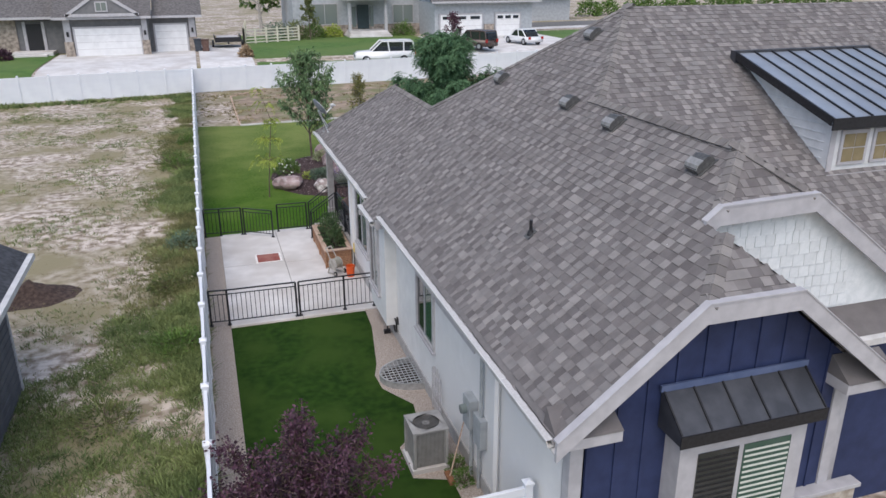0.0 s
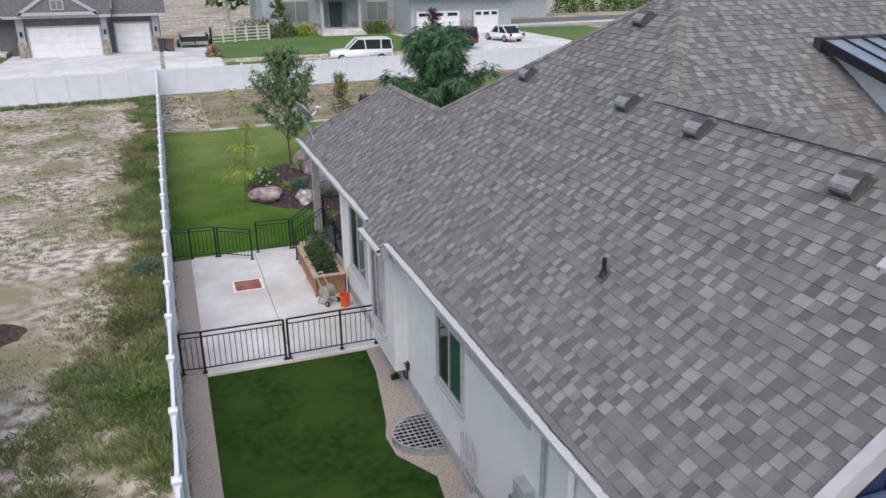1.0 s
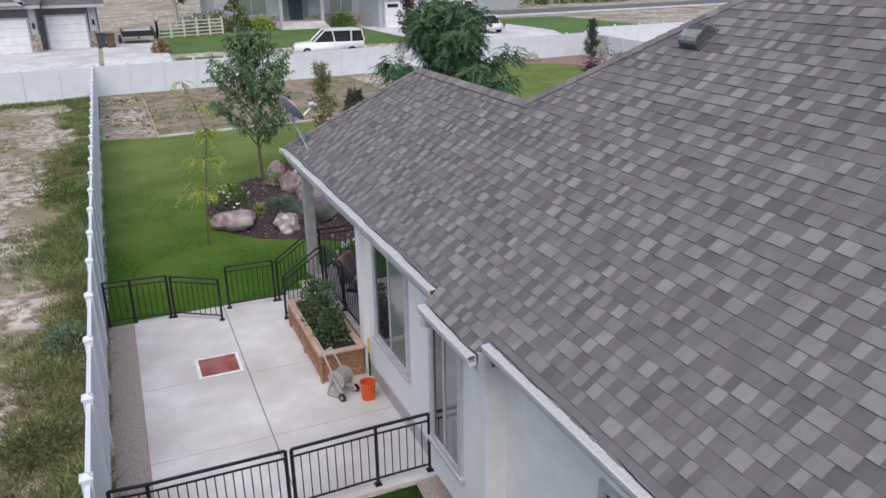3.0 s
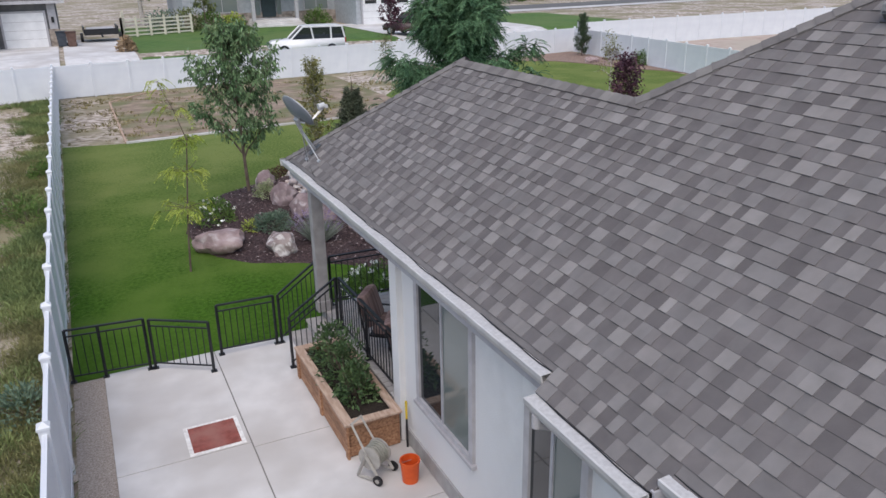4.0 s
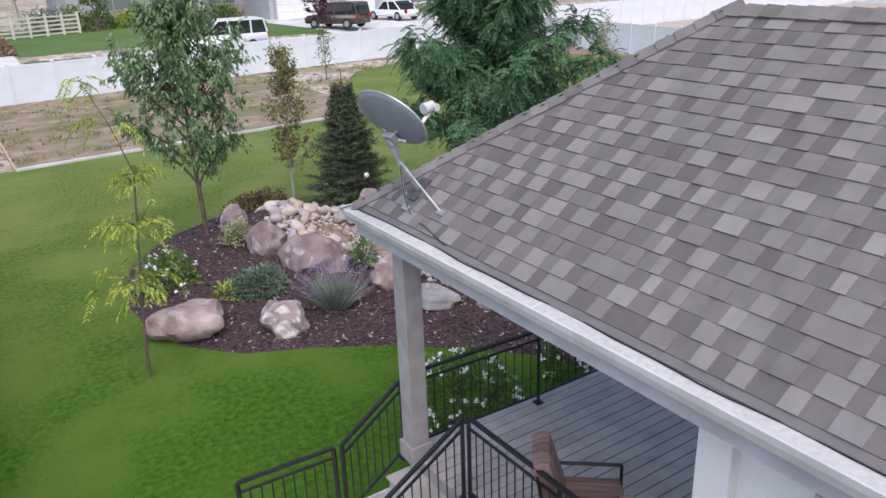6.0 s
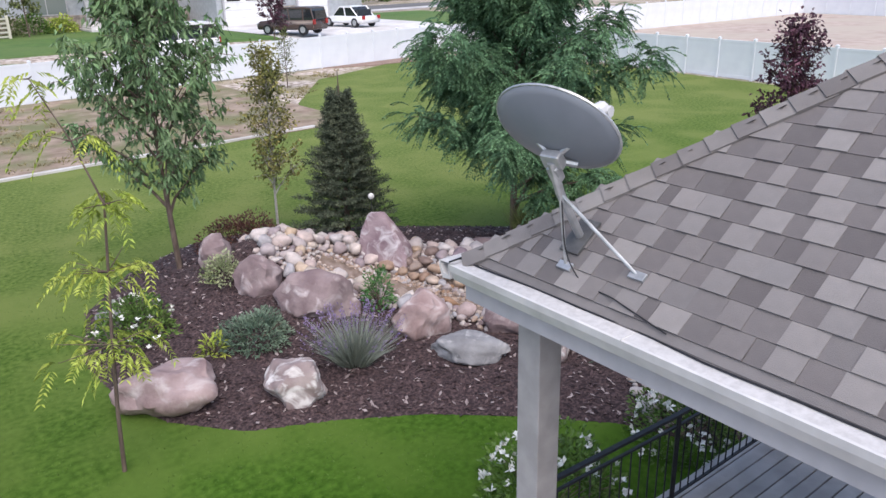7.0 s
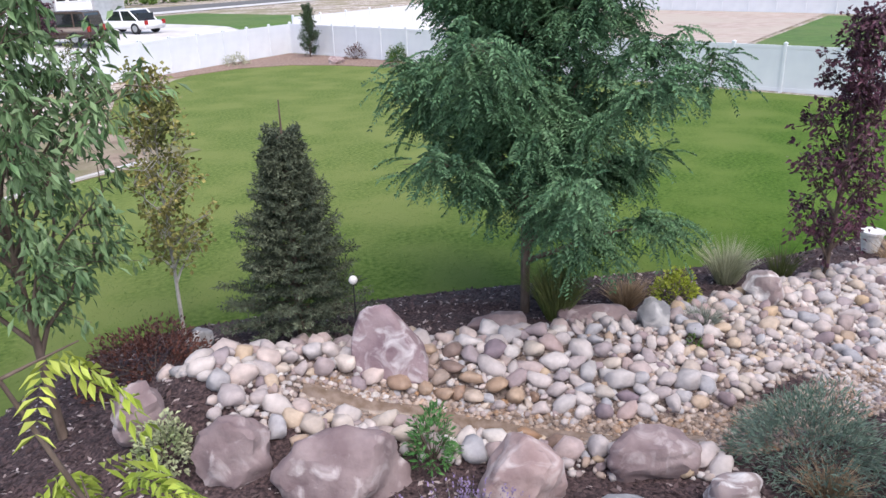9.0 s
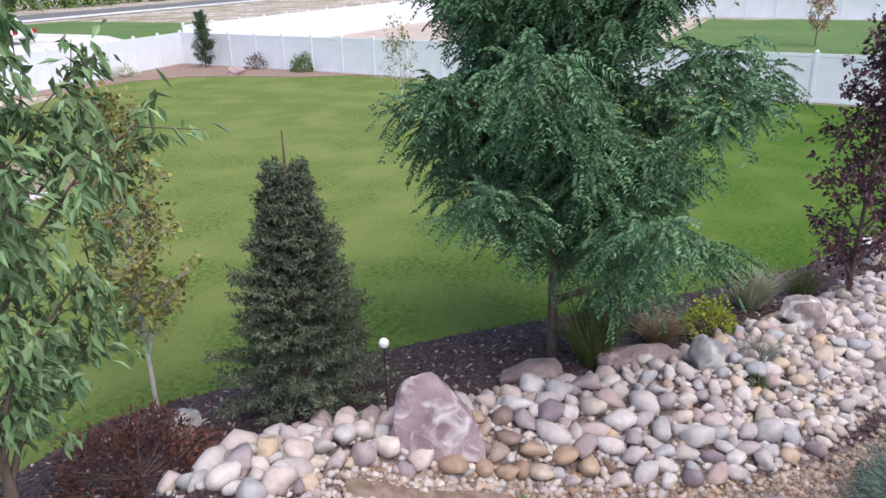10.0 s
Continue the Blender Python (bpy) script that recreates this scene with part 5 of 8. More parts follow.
pp = np.concatenate([band(BACK, 0.74, 2000, 1), band(MID, 0.45, 900, 5), band(FRONT, 0.34, 500, 2), band([(10.4, 16.5), (11.8, 15.8), (14, 15.1)], 1.15, 2600, 3), band([(7.35, 14.75), (8.1, 14.2), (9.2, 13.9)], 0.45, 300, 9)])
pebbles("gravel_fill", pp, bed_z(pp[:, 0], pp[:, 1]), (0.025, 0.065), COBI, "small rounded river stones between the cobbles", 31, stream)
pp = band(CHAN, 0.40, 7000, 4)
pebbles("stream_gravel", pp, bed_z(pp[:, 0], pp[:, 1]), (0.014, 0.050), ramp_mat("wet_gravel", [(0.24, 0.17, 0.125), (0.35, 0.28, 0.235), (0.18, 0.115, 0.08), (0.38, 0.33, 0.30), (0.32, 0.19, 0.105)], kind="ShaderNodeNewGeometry", out="Random Per Island", rough=0.45), "wet brown gravel on the stream floor", 32, stream)
def ribbon(name, line, hw, material, label, lift=0.02, steps=6):
    """A strip laid over the bed along a line."""
    P_ = []
    for (xa, ya), (xb, yb) in zip(line, line[1:]):
        for k in range(steps):
            P_.append((xa + (xb - xa) * k / steps, ya + (yb - ya) * k / steps))
    P_.append(line[-1])
    P_ = np.array(P_)
    D_ = np.gradient(P_, axis=0)
    D_ /= np.linalg.norm(D_, axis=1, keepdims=True)
    N_ = np.stack([-D_[:, 1], D_[:, 0]], -1)
    M_ = 9
    rr = np.random.default_rng(len(line) * 7 + int(hw * 100))
    wob = 1 + 0.16 * np.sin(np.arange(len(P_)) * 0.9) + rr.normal(0, 0.05, len(P_))
    V_ = []
    for i in range(len(P_)):
        for j in range(M_):
            u = (j / (M_ - 1) * 2 - 1) * hw * wob[i]
            x, y = P_[i] + N_[i] * u
            V_.append((x, y, bz1(x, y) + lift * (1 - abs(j / (M_ - 1) * 2 - 1) ** 3) - 0.012))
    F_ = [(i * M_ + j, i * M_ + j + 1, (i + 1) * M_ + j + 1, (i + 1) * M_ + j) for i in range(len(P_) - 1) for j in range(M_ - 1)]
    mesh(name, V_, F_, material, stream, label, smooth=True)


# tan gravel, its colour darkened to paint the shade between cobbles
LINER = mat("stream_gravel_gap_shade", (0.075, 0.052, 0.042), (0.24, 0.19, 0.165), 38, 0.45, 0.9, 50, detail=8, lo=0.35, hi=0.68)
ribbon("gravel_liner", CHAN, 0.46, LINER, "tan gravel floor of the stream", 0.030)
ribbon("gravel_liner", BACK, 0.72, LINER, "tan gravel darkened as gap shade under the cobbles", 0.022)
ribbon("gravel_liner", MID, 0.58, LINER, "tan gravel darkened as gap shade under the lower cobbles", 0.026)
WATERTHIN = mat("thin_brown_water", (0.16, 0.115, 0.085), (0.26, 0.20, 0.165), 9, 0.12, 0.25, 14, spec=0.6)
ribbon("water", CHAN[:5], 0.15, WATERTHIN, "thin brown trickle of water", 0.060)
ribbon("gravel_liner", [(10.4, 16.5), (11.8, 15.8), (14, 15.1)], 1.1, LINER, "tan gravel darkened as gap shade under the stone fan", 0.018)

# ---- leaves ----
def leaf_mat(name, a, b, spread=0.3, rough=0.55):
    m = mat(name, a, b, 2.5, rough, island=spread, spec=0.35)
    p = m.node_tree.nodes["Principled BSDF"]
    p.inputs["Subsurface Weight"].default_value = 0.0
    return m


def unit(v):
    return v / np.maximum(np.linalg.norm(v, axis=-1, keepdims=True), 1e-9)


def leaf_geo(c, d, length, width, seed, droop=0.15):
    """Pointed leaves: base at c, running along d; two folded halves each."""
    rr = np.random.default_rng(seed)
    n = len(c)
    d = unit(d)
    r = unit(np.cross(d, unit(rr.normal(size=(n, 3)) + np.array([0, 0, 1.2]))))
    nrm = np.cross(r, d)
    L = (length * rr.uniform(0.7, 1.25, n))[:, None]
    Wd = (width * rr.uniform(0.7, 1.25, n))[:, None]
    m_ = c + d * L * 0.5
    V = np.stack([c, m_ + r * Wd * 0.5 + nrm * Wd * 0.18, c + d * L - np.array([0, 0, 1.0]) * L * droop, m_ - r * Wd * 0.5 + nrm * Wd * 0.18], 1).reshape(-1, 3)
    i = np.arange(n)[:, None] * 4
    F = np.concatenate([i + np.array([[0, 1, 2]]), i + np.array([[0, 2, 3]])]).tolist()
    return V, F


def blades(c, d, length, width, seed, curve=0.35):
    """Grass-like blades of two segments bending over."""
    rr = np.random.default_rng(seed)
    n = len(c)
    d = unit(d)
    r = unit(np.cross(d, rr.normal(size=(n, 3)))) * (width * rr.uniform(0.7, 1.3, n))[:, None]
    L = (length * rr.uniform(0.6, 1.15, n))[:, None]
    out_ = d * np.array([1, 1, 0.0])
    m_ = c + d * L * 0.55
    tip = c + d * L + out_ * L * curve - np.array([0, 0, 1.0]) * L * curve * 0.35
    V = np.stack([c - r / 2, c + r / 2, m_ + r * 0.4, m_ - r * 0.4, tip], 1).reshape(-1, 3)
    i = np.arange(n)[:, None] * 5
    F = (i + np.array([[0, 1, 2, 3]])).tolist() + (i + np.array([[3, 2, 4]])).tolist()
    return V, F


def branches(base, height, spread, n_limb, seed, trunk_r, bare=0.3, lean=(0, 0), limb_up=0.6, sub=5, sublen=0.45, low_side=None):
    """A tapered trunk with limbs and twigs. Returns a bmesh and twig points with directions."""
    rr = random.Random(seed)
    bm = bmesh.new()
    base = Vector(base)
    pts = []
    prev = base - Vector((0, 0, 0.08))
    K = 9
    line = []
    for k in range(K + 1):
        f = k / K
        p = base + Vector((lean[0] * f * f + 0.03 * height * 0.3 * math.sin(3.1 * f + seed), lean[1] * f * f + 0.03 * height * 0.3 * math.cos(2.3 * f + seed * 2), height * 0.93 * f))
        line.append(p)
        if k:
            tube(bm, prev, p, trunk_r * (1 - 0.88 * (k - 1) / K), trunk_r * (1 - 0.88 * k / K), 8, False)
        prev = p
    for i in range(n_limb):
        f = bare + (0.97 - bare) * (i + rr.random() * 0.6) / n_limb
        k = min(K - 1, int(f * K))
        p = line[k].lerp(line[k + 1], f * K - k)
        a = i * 2.4 + rr.uniform(-0.5, 0.5)
        g = (f - bare) / (1 - bare)
        reach = spread * (0.55 + 0.75 * math.sin(math.pi * min(1, 0.18 + 0.82 * g))) * rr.uniform(0.65, 1.1) * (1 - 0.45 * g)
        d = Vector((math.cos(a), math.sin(a), limb_up * rr.uniform(0.6, 1.3) * (1.0 + g)))
        d.normalize()
        if low_side and f < 0.22 and d.x * low_side[0] + d.y * low_side[1] < 0.15:
            continue
        q = p
        r0 = trunk_r * (1 - 0.85 * f) * 0.6 + 0.004
        for j in range(4):
            d2 = (d + Vector((rr.uniform(-0.18, 0.18), rr.uniform(-0.18, 0.18), -0.10 * j))).normalized()
            q2 = q + d2 * reach / 4 * 1.15
            tube(bm, q, q2, r0 * (1 - j * 0.22), r0 * (1 - (j + 1) * 0.22), 6, False)
            if j >= 1:
                for s_ in range(sub):
                    b = q.lerp(q2, rr.random())
                    td = (d2 * 0.5 + Vector((rr.gauss(0, 0.6), rr.gauss(0, 0.6), rr.gauss(0.05, 0.5)))).normalized()
                    ln = sublen * rr.uniform(0.5, 1.15)
                    e_ = b + td * ln
                    tube(bm, b, e_, 0.006, 0.003, 4, False)
                    pts.append((b, td, ln))
            q = q2
        pts.append((q, d, sublen * 0.7))
    for s_ in range(sub * 2):
        td = Vector((rr.gauss(0, 0.5), rr.gauss(0, 0.5), 0.8)).normalized()
        pts.append((line[-1], td, sublen))
    return bm, pts


def along(pts, per, seed, jitter=0.04, droop=0.25):
    rr = np.random.default_rng(seed)
    B = np.array([p[0][:] for p in pts])
    D = np.array([p[1][:] for p in pts])
    L = np.array([p[2] for p in pts])
    idx = np.repeat(np.arange(len(pts)), per)
    t = rr.uniform(0.15, 1.05, len(idx))
    c = B[idx] + D[idx] * (L[idx] * t)[:, None] + rr.normal(0, jitter, (len(idx), 3))
    d = D[idx] * 0.6 + rr.normal(0, 0.6, (len(idx), 3)) + np.array([0, 0, -droop])
    return c, d


BARK = mat("grey_brown_bark", (0.085, 0.060, 0.048), (0.17, 0.125, 0.10), 14, 0.9, 0.6, 40, stretch=(1, 1, 0.25))
PALEBARK = mat("pale_bark", (0.36, 0.33, 0.30), (0.50, 0.47, 0.44), 10, 0.85, 0.3, 40)


def tree(name, label, category, base, height, spread, n_limb, seed, trunk_r, leaf, size, per, bark=BARK, droop=0.25, **kw):
    t = empty(name, label, category, at=base)
    bm, pts = branches((0, 0, 0), height, spread, n_limb, seed, trunk_r, **kw)
    part("trunk", bm, bark, t, smooth=True)
    c, d = along(pts, per, seed, droop=droop)
    V, F = leaf_geo(c, d, size[0], size[1], seed)
    tagged(mesh("crown", V, F, leaf, t), kind="stuff")
    return t


def fronds(pts, per, seed, length, pairs, leaflet, droop, hang=0.35):
    """Compound leaves: a drooping spine with leaflets on both sides."""
    rr = np.random.default_rng(seed)
    c, d = along(pts, per, seed, 0.05)
    n = len(c)
    d = unit(d * np.array([1, 1, 0.6]))
    side = unit(np.cross(d, np.array([0, 0, 1.0]) + rr.normal(0, 0.25, (n, 3))))
    L = length * rr.uniform(0.65, 1.2, n)
    C, D = [], []
    for k in range(pairs):
        f = (k + 0.7) / pairs
        p = c + d * (L * f)[:, None] - np.array([0, 0, 1.0]) * (L * droop * f * f)[:, None]
        for sg in (-1, 1):
            C.append(p)
            D.append(side * sg + d * 0.55 - np.array([0, 0, hang]))
    C, D = np.concatenate(C), np.concatenate(D)
    return leaf_geo(C, D, leaflet[0], leaflet[1], seed + 1, 0.25)


LOCUST = leaf_mat("locust_leaf", (0.052, 0.122, 0.060), (0.125, 0.235, 0.115), 0.4, 0.65)
lt = empty("locust_tree", "dense green locust tree with drooping feathery leaves", "tree", at=(10.12, 19.97, bz1(10.12, 19.97)))
bm, pts = branches((0, 0, 0), 5.7, 1.95, 48, 5, 0.075, bare=0.10, limb_up=0.62, sub=8, sublen=0.36, low_side=(0.6, -0.8))
part("trunk", bm, BARK, lt, smooth=True)
pts = [p for p in pts if p[0].z > 0.95]
V, F = fronds(pts, 8, 8, 0.40, 13, (0.066, 0.030), 0.46, 0.12)
tagged(mesh("crown", V, F, LOCUST, lt), kind="stuff")

CHERRY = leaf_mat("cherry_leaf", (0.078, 0.152, 0.062), (0.180, 0.268, 0.128), 0.4)
tree("cherry_tree", "young fruit tree with drooping dark green leaves", "tree", (4.45, 22.35, bz1(4.45, 22.35)), 4.6, 1.65, 30, 9, 0.055, CHERRY, (0.135, 0.052), 14, bare=0.22, limb_up=1.3, sub=6, sublen=0.42, droop=1.1)
YEL = leaf_mat("golden_leaf", (0.21, 0.29, 0.040), (0.38, 0.43, 0.085), 0.3)
yt = empty("golden_sapling", "thin sapling with bright yellow-green feathery leaves", "tree", at=(2.06, 17.55, 0.0))
bm = bmesh.new()
line = [Vector(p) for p in ((0, 0, -0.06), (0.05, 0.0, 0.7), (0.13, 0.02, 1.5), (0.22, 0.0, 2.3), (0.30, 0.0, 3.0), (0.12, 0.05, 3.65), (-0.12, 0.08, 4.25))]
rings = [[bm.verts.new(p + Vector((math.cos(a), math.sin(a), 0)) * (0.026 - 0.0035 * k)) for a in [2 * math.pi * i / 7 for i in range(7)]] for k, p in enumerate(line)]
for a_, b_ in zip(rings, rings[1:]):
    for i in range(7):
        bm.faces.new((a_[i], a_[(i + 1) % 7], b_[(i + 1) % 7], b_[i]))
part("trunk", bm, BARK, yt, smooth=True)
ry_ = random.Random(14)
pts = []
for k, (reach, number) in enumerate(((0.56, 9), (0.50, 8), (0.26, 6), (0.24, 2), (0.20, 2))):
    p = line[k + 2]
    for i in range(number):
        a_ = 6.283 * i / number + ry_.uniform(-0.4, 0.4) + k
        e_ = p + Vector((math.cos(a_) * reach, math.sin(a_) * reach, reach * ry_.uniform(-0.1, 0.5))) * ry_.uniform(0.6, 1.1)
        part("branch", tube(bmesh.new(), p, e_, 0.008, 0.003, 5, False), BARK, yt, smooth=True)
        pts.append((p, (e_ - p).normalized(), (e_ - p).length))
V, F = fronds(pts, 4, 15, 0.27, 9, (0.075, 0.024), 0.75)
tagged(mesh("crown", V, F, YEL, yt), kind="stuff")
THIN = leaf_mat("thin_olive_leaf", (0.12, 0.145, 0.040), (0.27, 0.235, 0.075), 0.4)
tree("aspen_sapling", "slim sapling with sparse olive and yellow leaves", "tree", (7.0, 23.70, bz1(7.0, 23.70)), 3.8, 0.70, 26, 17, 0.030, THIN, (0.070, 0.054), 9, bark=PALEBARK, bare=0.22, limb_up=1.4, sub=4, sublen=0.25)
PLUM = leaf_mat("plum_leaf", (0.050, 0.020, 0.034), (0.125, 0.048, 0.074), 0.45)
tree("purple_plum", "upright purple-leaved plum tree beside the cobbles", "tree", (13.15, 16.45, bz1(13.15, 16.45)), 3.9, 0.80, 28, 19, 0.040, PLUM, (0.088, 0.052), 10, bare=0.04, limb_up=1.3, sub=5, sublen=0.34)
PURB = leaf_mat("smoke_bush_leaf", (0.035, 0.016, 0.028), (0.095, 0.040, 0.066), 0.4)
pb = empty("purple_bush", "spreading dark purple-leaved bush on the side lawn", "bush", at=(0.72, -2.15, 0))
allp = []
bmall = bmesh.new()
for dx, dy, h, s_ in ((0.0, 0.0, 2.2, 31), (-0.85, 0.2, 1.75, 32), (0.85, 0.15, 1.65, 33), (0.15, 0.6, 1.8, 34), (-0.4, -0.5, 1.9, 35), (0.5, -0.5, 1.8, 36), (-1.1, -0.4, 1.5, 39), (1.1, -0.3, 1.3, 40)):
    b_, p_ = branches((dx * 0.3, dy * 0.3, 0), h, 0.55, 12, s_, 0.03, bare=0.15, lean=(dx * 1.0, dy * 1.0), limb_up=1.7, sub=4, sublen=0.3)
    me_ = bpy.data.meshes.new("t")
    b_.to_mesh(me_)
    b_.free()
    bmall.from_mesh(me_)
    bpy.data.meshes.remove(me_)
    allp += p_
part("stem", bmall, BARK, pb)
c, d = along(allp, 7, 37)
V, F = leaf_geo(c, d, 0.07, 0.045, 38)
tagged(mesh("foliage", V, F, PURB, pb), kind="stuff")

# spruce
sp_ = empty("spruce_tree", "small dark conical spruce in the planting bed", "tree", at=(7.68, 22.06, bz1(7.68, 22.06)))
bm = bmesh.new()
tube(bm, (0, 0, -0.05), (0, 0, 3.2), 0.06, 0.008, 8)
rs = random.Random(3)
tw = []
for k in range(240):
    f = (k / 240) ** 0.85
    z = 0.12 + 2.60 * (0.85 * f + 0.15 * math.floor(f * 15) / 15) + rs.uniform(-0.05, 0.05)
    a = k * 2.399
    L = (0.94 * (1 - f) + 0.12) * rs.uniform(0.6, 1.12)
    d_ = Vector((math.cos(a), math.sin(a), 0.10 + 0.55 * f))
    p0 = Vector((0, 0, z))
    p1 = p0 + d_ * L
    tube(bm, p0, p1, 0.009, 0.003, 4, False)
    m_ = int(7 + 16 * L)
    for j in range(m_):
        t_ = 0.25 + 0.75 * j / m_
        q = p0.lerp(p1, t_)
        sd_ = Vector((-d_.y, d_.x, 0)) * (1 if j % 2 else -1)
        tw.append((q, (d_ * 0.8 + sd_ * 0.7 + Vector((0, 0, rs.uniform(-0.05, 0.45)))).normalized(), 0.15 + 0.08 * (1 - t_)))
part("trunk", bm, BARK, sp_)
NEEDLE = leaf_mat("spruce_needle", (0.048, 0.066, 0.044), (0.116, 0.136, 0.088), 0.4, 0.85)
c, d = along(tw, 17, 4, 0.008)
V, F = leaf_geo(c, d, 0.058, 0.018, 5, 0.0)
tagged(mesh("foliage", V, F, NEEDLE, sp_), kind="stuff")


# ---- shrubs and grasses ----
def mound_shrub(name, label, at, r, h, n, leaf, size, seed, z=None, flowers=None, nfl=0, cat="shrub"):
    s_ = empty(name, label, cat, at=(at[0], at[1], bz1(*at) if z is None else z))
    rr = np.random.default_rng(seed)
    u = unit(rr.normal(size=(n, 3)))
    u[:, 2] = np.abs(u[:, 2])
    lump = 1 + 0.22 * np.sin(u[:, 0] * 5 + seed) * np.cos(u[:, 1] * 4 + seed)
    rad = (rr.uniform(0.35, 1.0, n) ** 0.5 * lump)[:, None]
    c_ = u * rad * np.array([r, r, h])
    V_, F_ = leaf_geo(c_, u + rr.normal(0, 0.5, (n, 3)) + np.array([0, 0, 0.3]), size[0], size[1], seed)
    tagged(mesh("foliage", V_, F_, leaf, s_), kind="stuff")
    bm_ = bmesh.new()
    r2 = random.Random(seed)
    for k_ in range(14):
        a_ = r2.uniform(0, 6.28)
        tube(bm_, (0, 0, -0.03), (r * 0.75 * math.cos(a_), r * 0.75 * math.sin(a_), h * r2.uniform(0.4, 0.8)), 0.008, 0.004, 4, False)
    part("stem", bm_, BARK, s_)
    if flowers:
        k_ = rr.choice(n, nfl)
        uu = u[k_] * np.array([r, r, h]) * 1.02
        V2, F2 = [], []
        for j in range(4):
            dd = rr.normal(0, 1, (nfl, 3)) + np.array([0, 0, 0.6])
            v_, f_ = leaf_geo(uu, dd, 0.065, 0.06, seed + 5 + j, 0)
            off = sum(len(x) for x in V2)
            F2 += [[q + off for q in ff] for ff in f_]
            V2.append(v_)
        tagged(mesh("blossom", np.concatenate(V2), F2, flowers, s_, "small white flowers"), kind="stuff")
    return s_


def tuft(name, label, at, n, length, width, leaf, seed, splay=0.5, curve=0.35, r0=0.12, z=None, tips=None, tipn=0, cat="grass"):
    s_ = empty(name, label, cat, at=(at[0], at[1], bz1(*at) if z is None else z))
    rr = np.random.default_rng(seed)
    a_ = rr.uniform(0, 2 * np.pi, n)
    q = rr.uniform(0, 1, n) ** 0.6
    c_ = np.stack([np.cos(a_) * q * r0, np.sin(a_) * q * r0, np.full(n, -0.02)], -1)
    d_ = np.stack([np.cos(a_) * q * splay, np.sin(a_) * q * splay, np.ones(n)], -1) + rr.normal(0, 0.08, (n, 3))
    V_, F_ = blades(c_, d_, length, width, seed, curve)
    tagged(mesh("foliage", V_, F_, leaf, s_), kind="stuff")
    if tips:
        V_, F_ = blades(c_[:tipn], d_[:tipn] * 1.0, length * 1.18, width * 0.8, seed + 1, curve * 0.6)
        tagged(mesh("stem", V_, F_, leaf, s_), kind="stuff")
        dn_ = unit(d_[:tipn])
        rep = 10
        t_ = rr.uniform(0.82, 1.18, (tipn * rep))
        base_ = np.repeat(c_[:tipn], rep, 0) + np.repeat(dn_, rep, 0) * (length * t_)[:, None] + np.repeat(dn_ * np.array([1, 1, 0]), rep, 0) * (length * curve * 0.25)
        V_, F_ = leaf_geo(base_, np.repeat(dn_, rep, 0) + rr.normal(0, 0.6, (tipn * rep, 3)), 0.03, 0.018, seed + 2, 0)
        tagged(mesh("flower_spike", V_, F_, tips, s_, "pale purple flower spikes"), kind="stuff")
    return s_


SAGE = leaf_mat("grey_green_leaf", (0.17, 0.20, 0.165), (0.30, 0.33, 0.28), 0.25, 0.7)
LAV = leaf_mat("lavender_flower", (0.19, 0.14, 0.27), (0.30, 0.23, 0.38), 0.25, 0.8)
MINT = leaf_mat("blue_green_leaf", (0.085, 0.140, 0.095), (0.17, 0.235, 0.165), 0.3)
VARI = leaf_mat("variegated_leaf", (0.17, 0.22, 0.085), (0.44, 0.46, 0.30), 0.3)
REDL = leaf_mat("dark_red_leaf", (0.060, 0.022, 0.018), (0.130, 0.050, 0.036), 0.4)
GRN = leaf_mat("fresh_green_leaf", (0.060, 0.125, 0.022), (0.12, 0.20, 0.042), 0.3)
OLV = leaf_mat("olive_grass_leaf", (0.085, 0.115, 0.035), (0.16, 0.18, 0.065), 0.3)
TAN = leaf_mat("tan_grass_leaf", (0.27, 0.19, 0.12), (0.42, 0.31, 0.20), 0.25)
PALEG = leaf_mat("pale_grass_leaf", (0.28, 0.30, 0.19), (0.44, 0.45, 0.32), 0.2)
WHITEF = leaf_mat("white_petal", (0.72, 0.72, 0.68), (0.85, 0.85, 0.82), 0.05)
tuft("lavender", "lavender plant with grey stems and purple spikes on mulch", (5.16, 17.75), 620, 0.70, 0.012, SAGE, 51, 1.0, 0.12, 0.18, tips=LAV, tipn=120, cat="plant")
mound_shrub("catmint_shrub", "rounded blue-green shrub on dark mulch", (4.36, 19.1), 0.50, 0.40, 2600, MINT, (0.065, 0.024), 52)
mound_shrub("variegated_shrub", "small cream and green variegated shrub beside boulders", (4.62, 20.75), 0.30, 0.42, 900, VARI, (0.055, 0.032), 53)
mound_shrub("white_flower_shrub", "yellow-green shrub with small white flowers in the bed", (3.15, 20.5), 0.58, 0.55, 1700, GRN, (0.075, 0.036), 54, flowers=WHITEF, nfl=26)
mound_shrub("golden_shrub", "low golden-leaved plant at the bed edge", (3.78, 19.15), 0.20, 0.28, 150, YEL, (0.10, 0.028), 55)
mound_shrub("red_maple_shrub", "low dark red-leaved shrub beside the lawn", (5.85, 22.75), 0.80, 0.55, 3000, REDL, (0.06, 0.028), 56)
JUN = leaf_mat("juniper_leaf", (0.10, 0.16, 0.12), (0.20, 0.27, 0.215), 0.3)
mound_shrub("juniper_shrub", "spreading blue-green fine-leaved shrub by the stream", (8.45, 15.80), 0.74, 0.74, 5200, JUN, (0.085, 0.014), 57)
mound_shrub("yellow_shrub", "small bright yellow-green shrub above the cobbles", (11.35, 18.15), 0.36, 0.52, 1100, leaf_mat("lime_leaf", (0.20, 0.26, 0.02), (0.34, 0.38, 0.05), 0.3), (0.055, 0.032), 58)
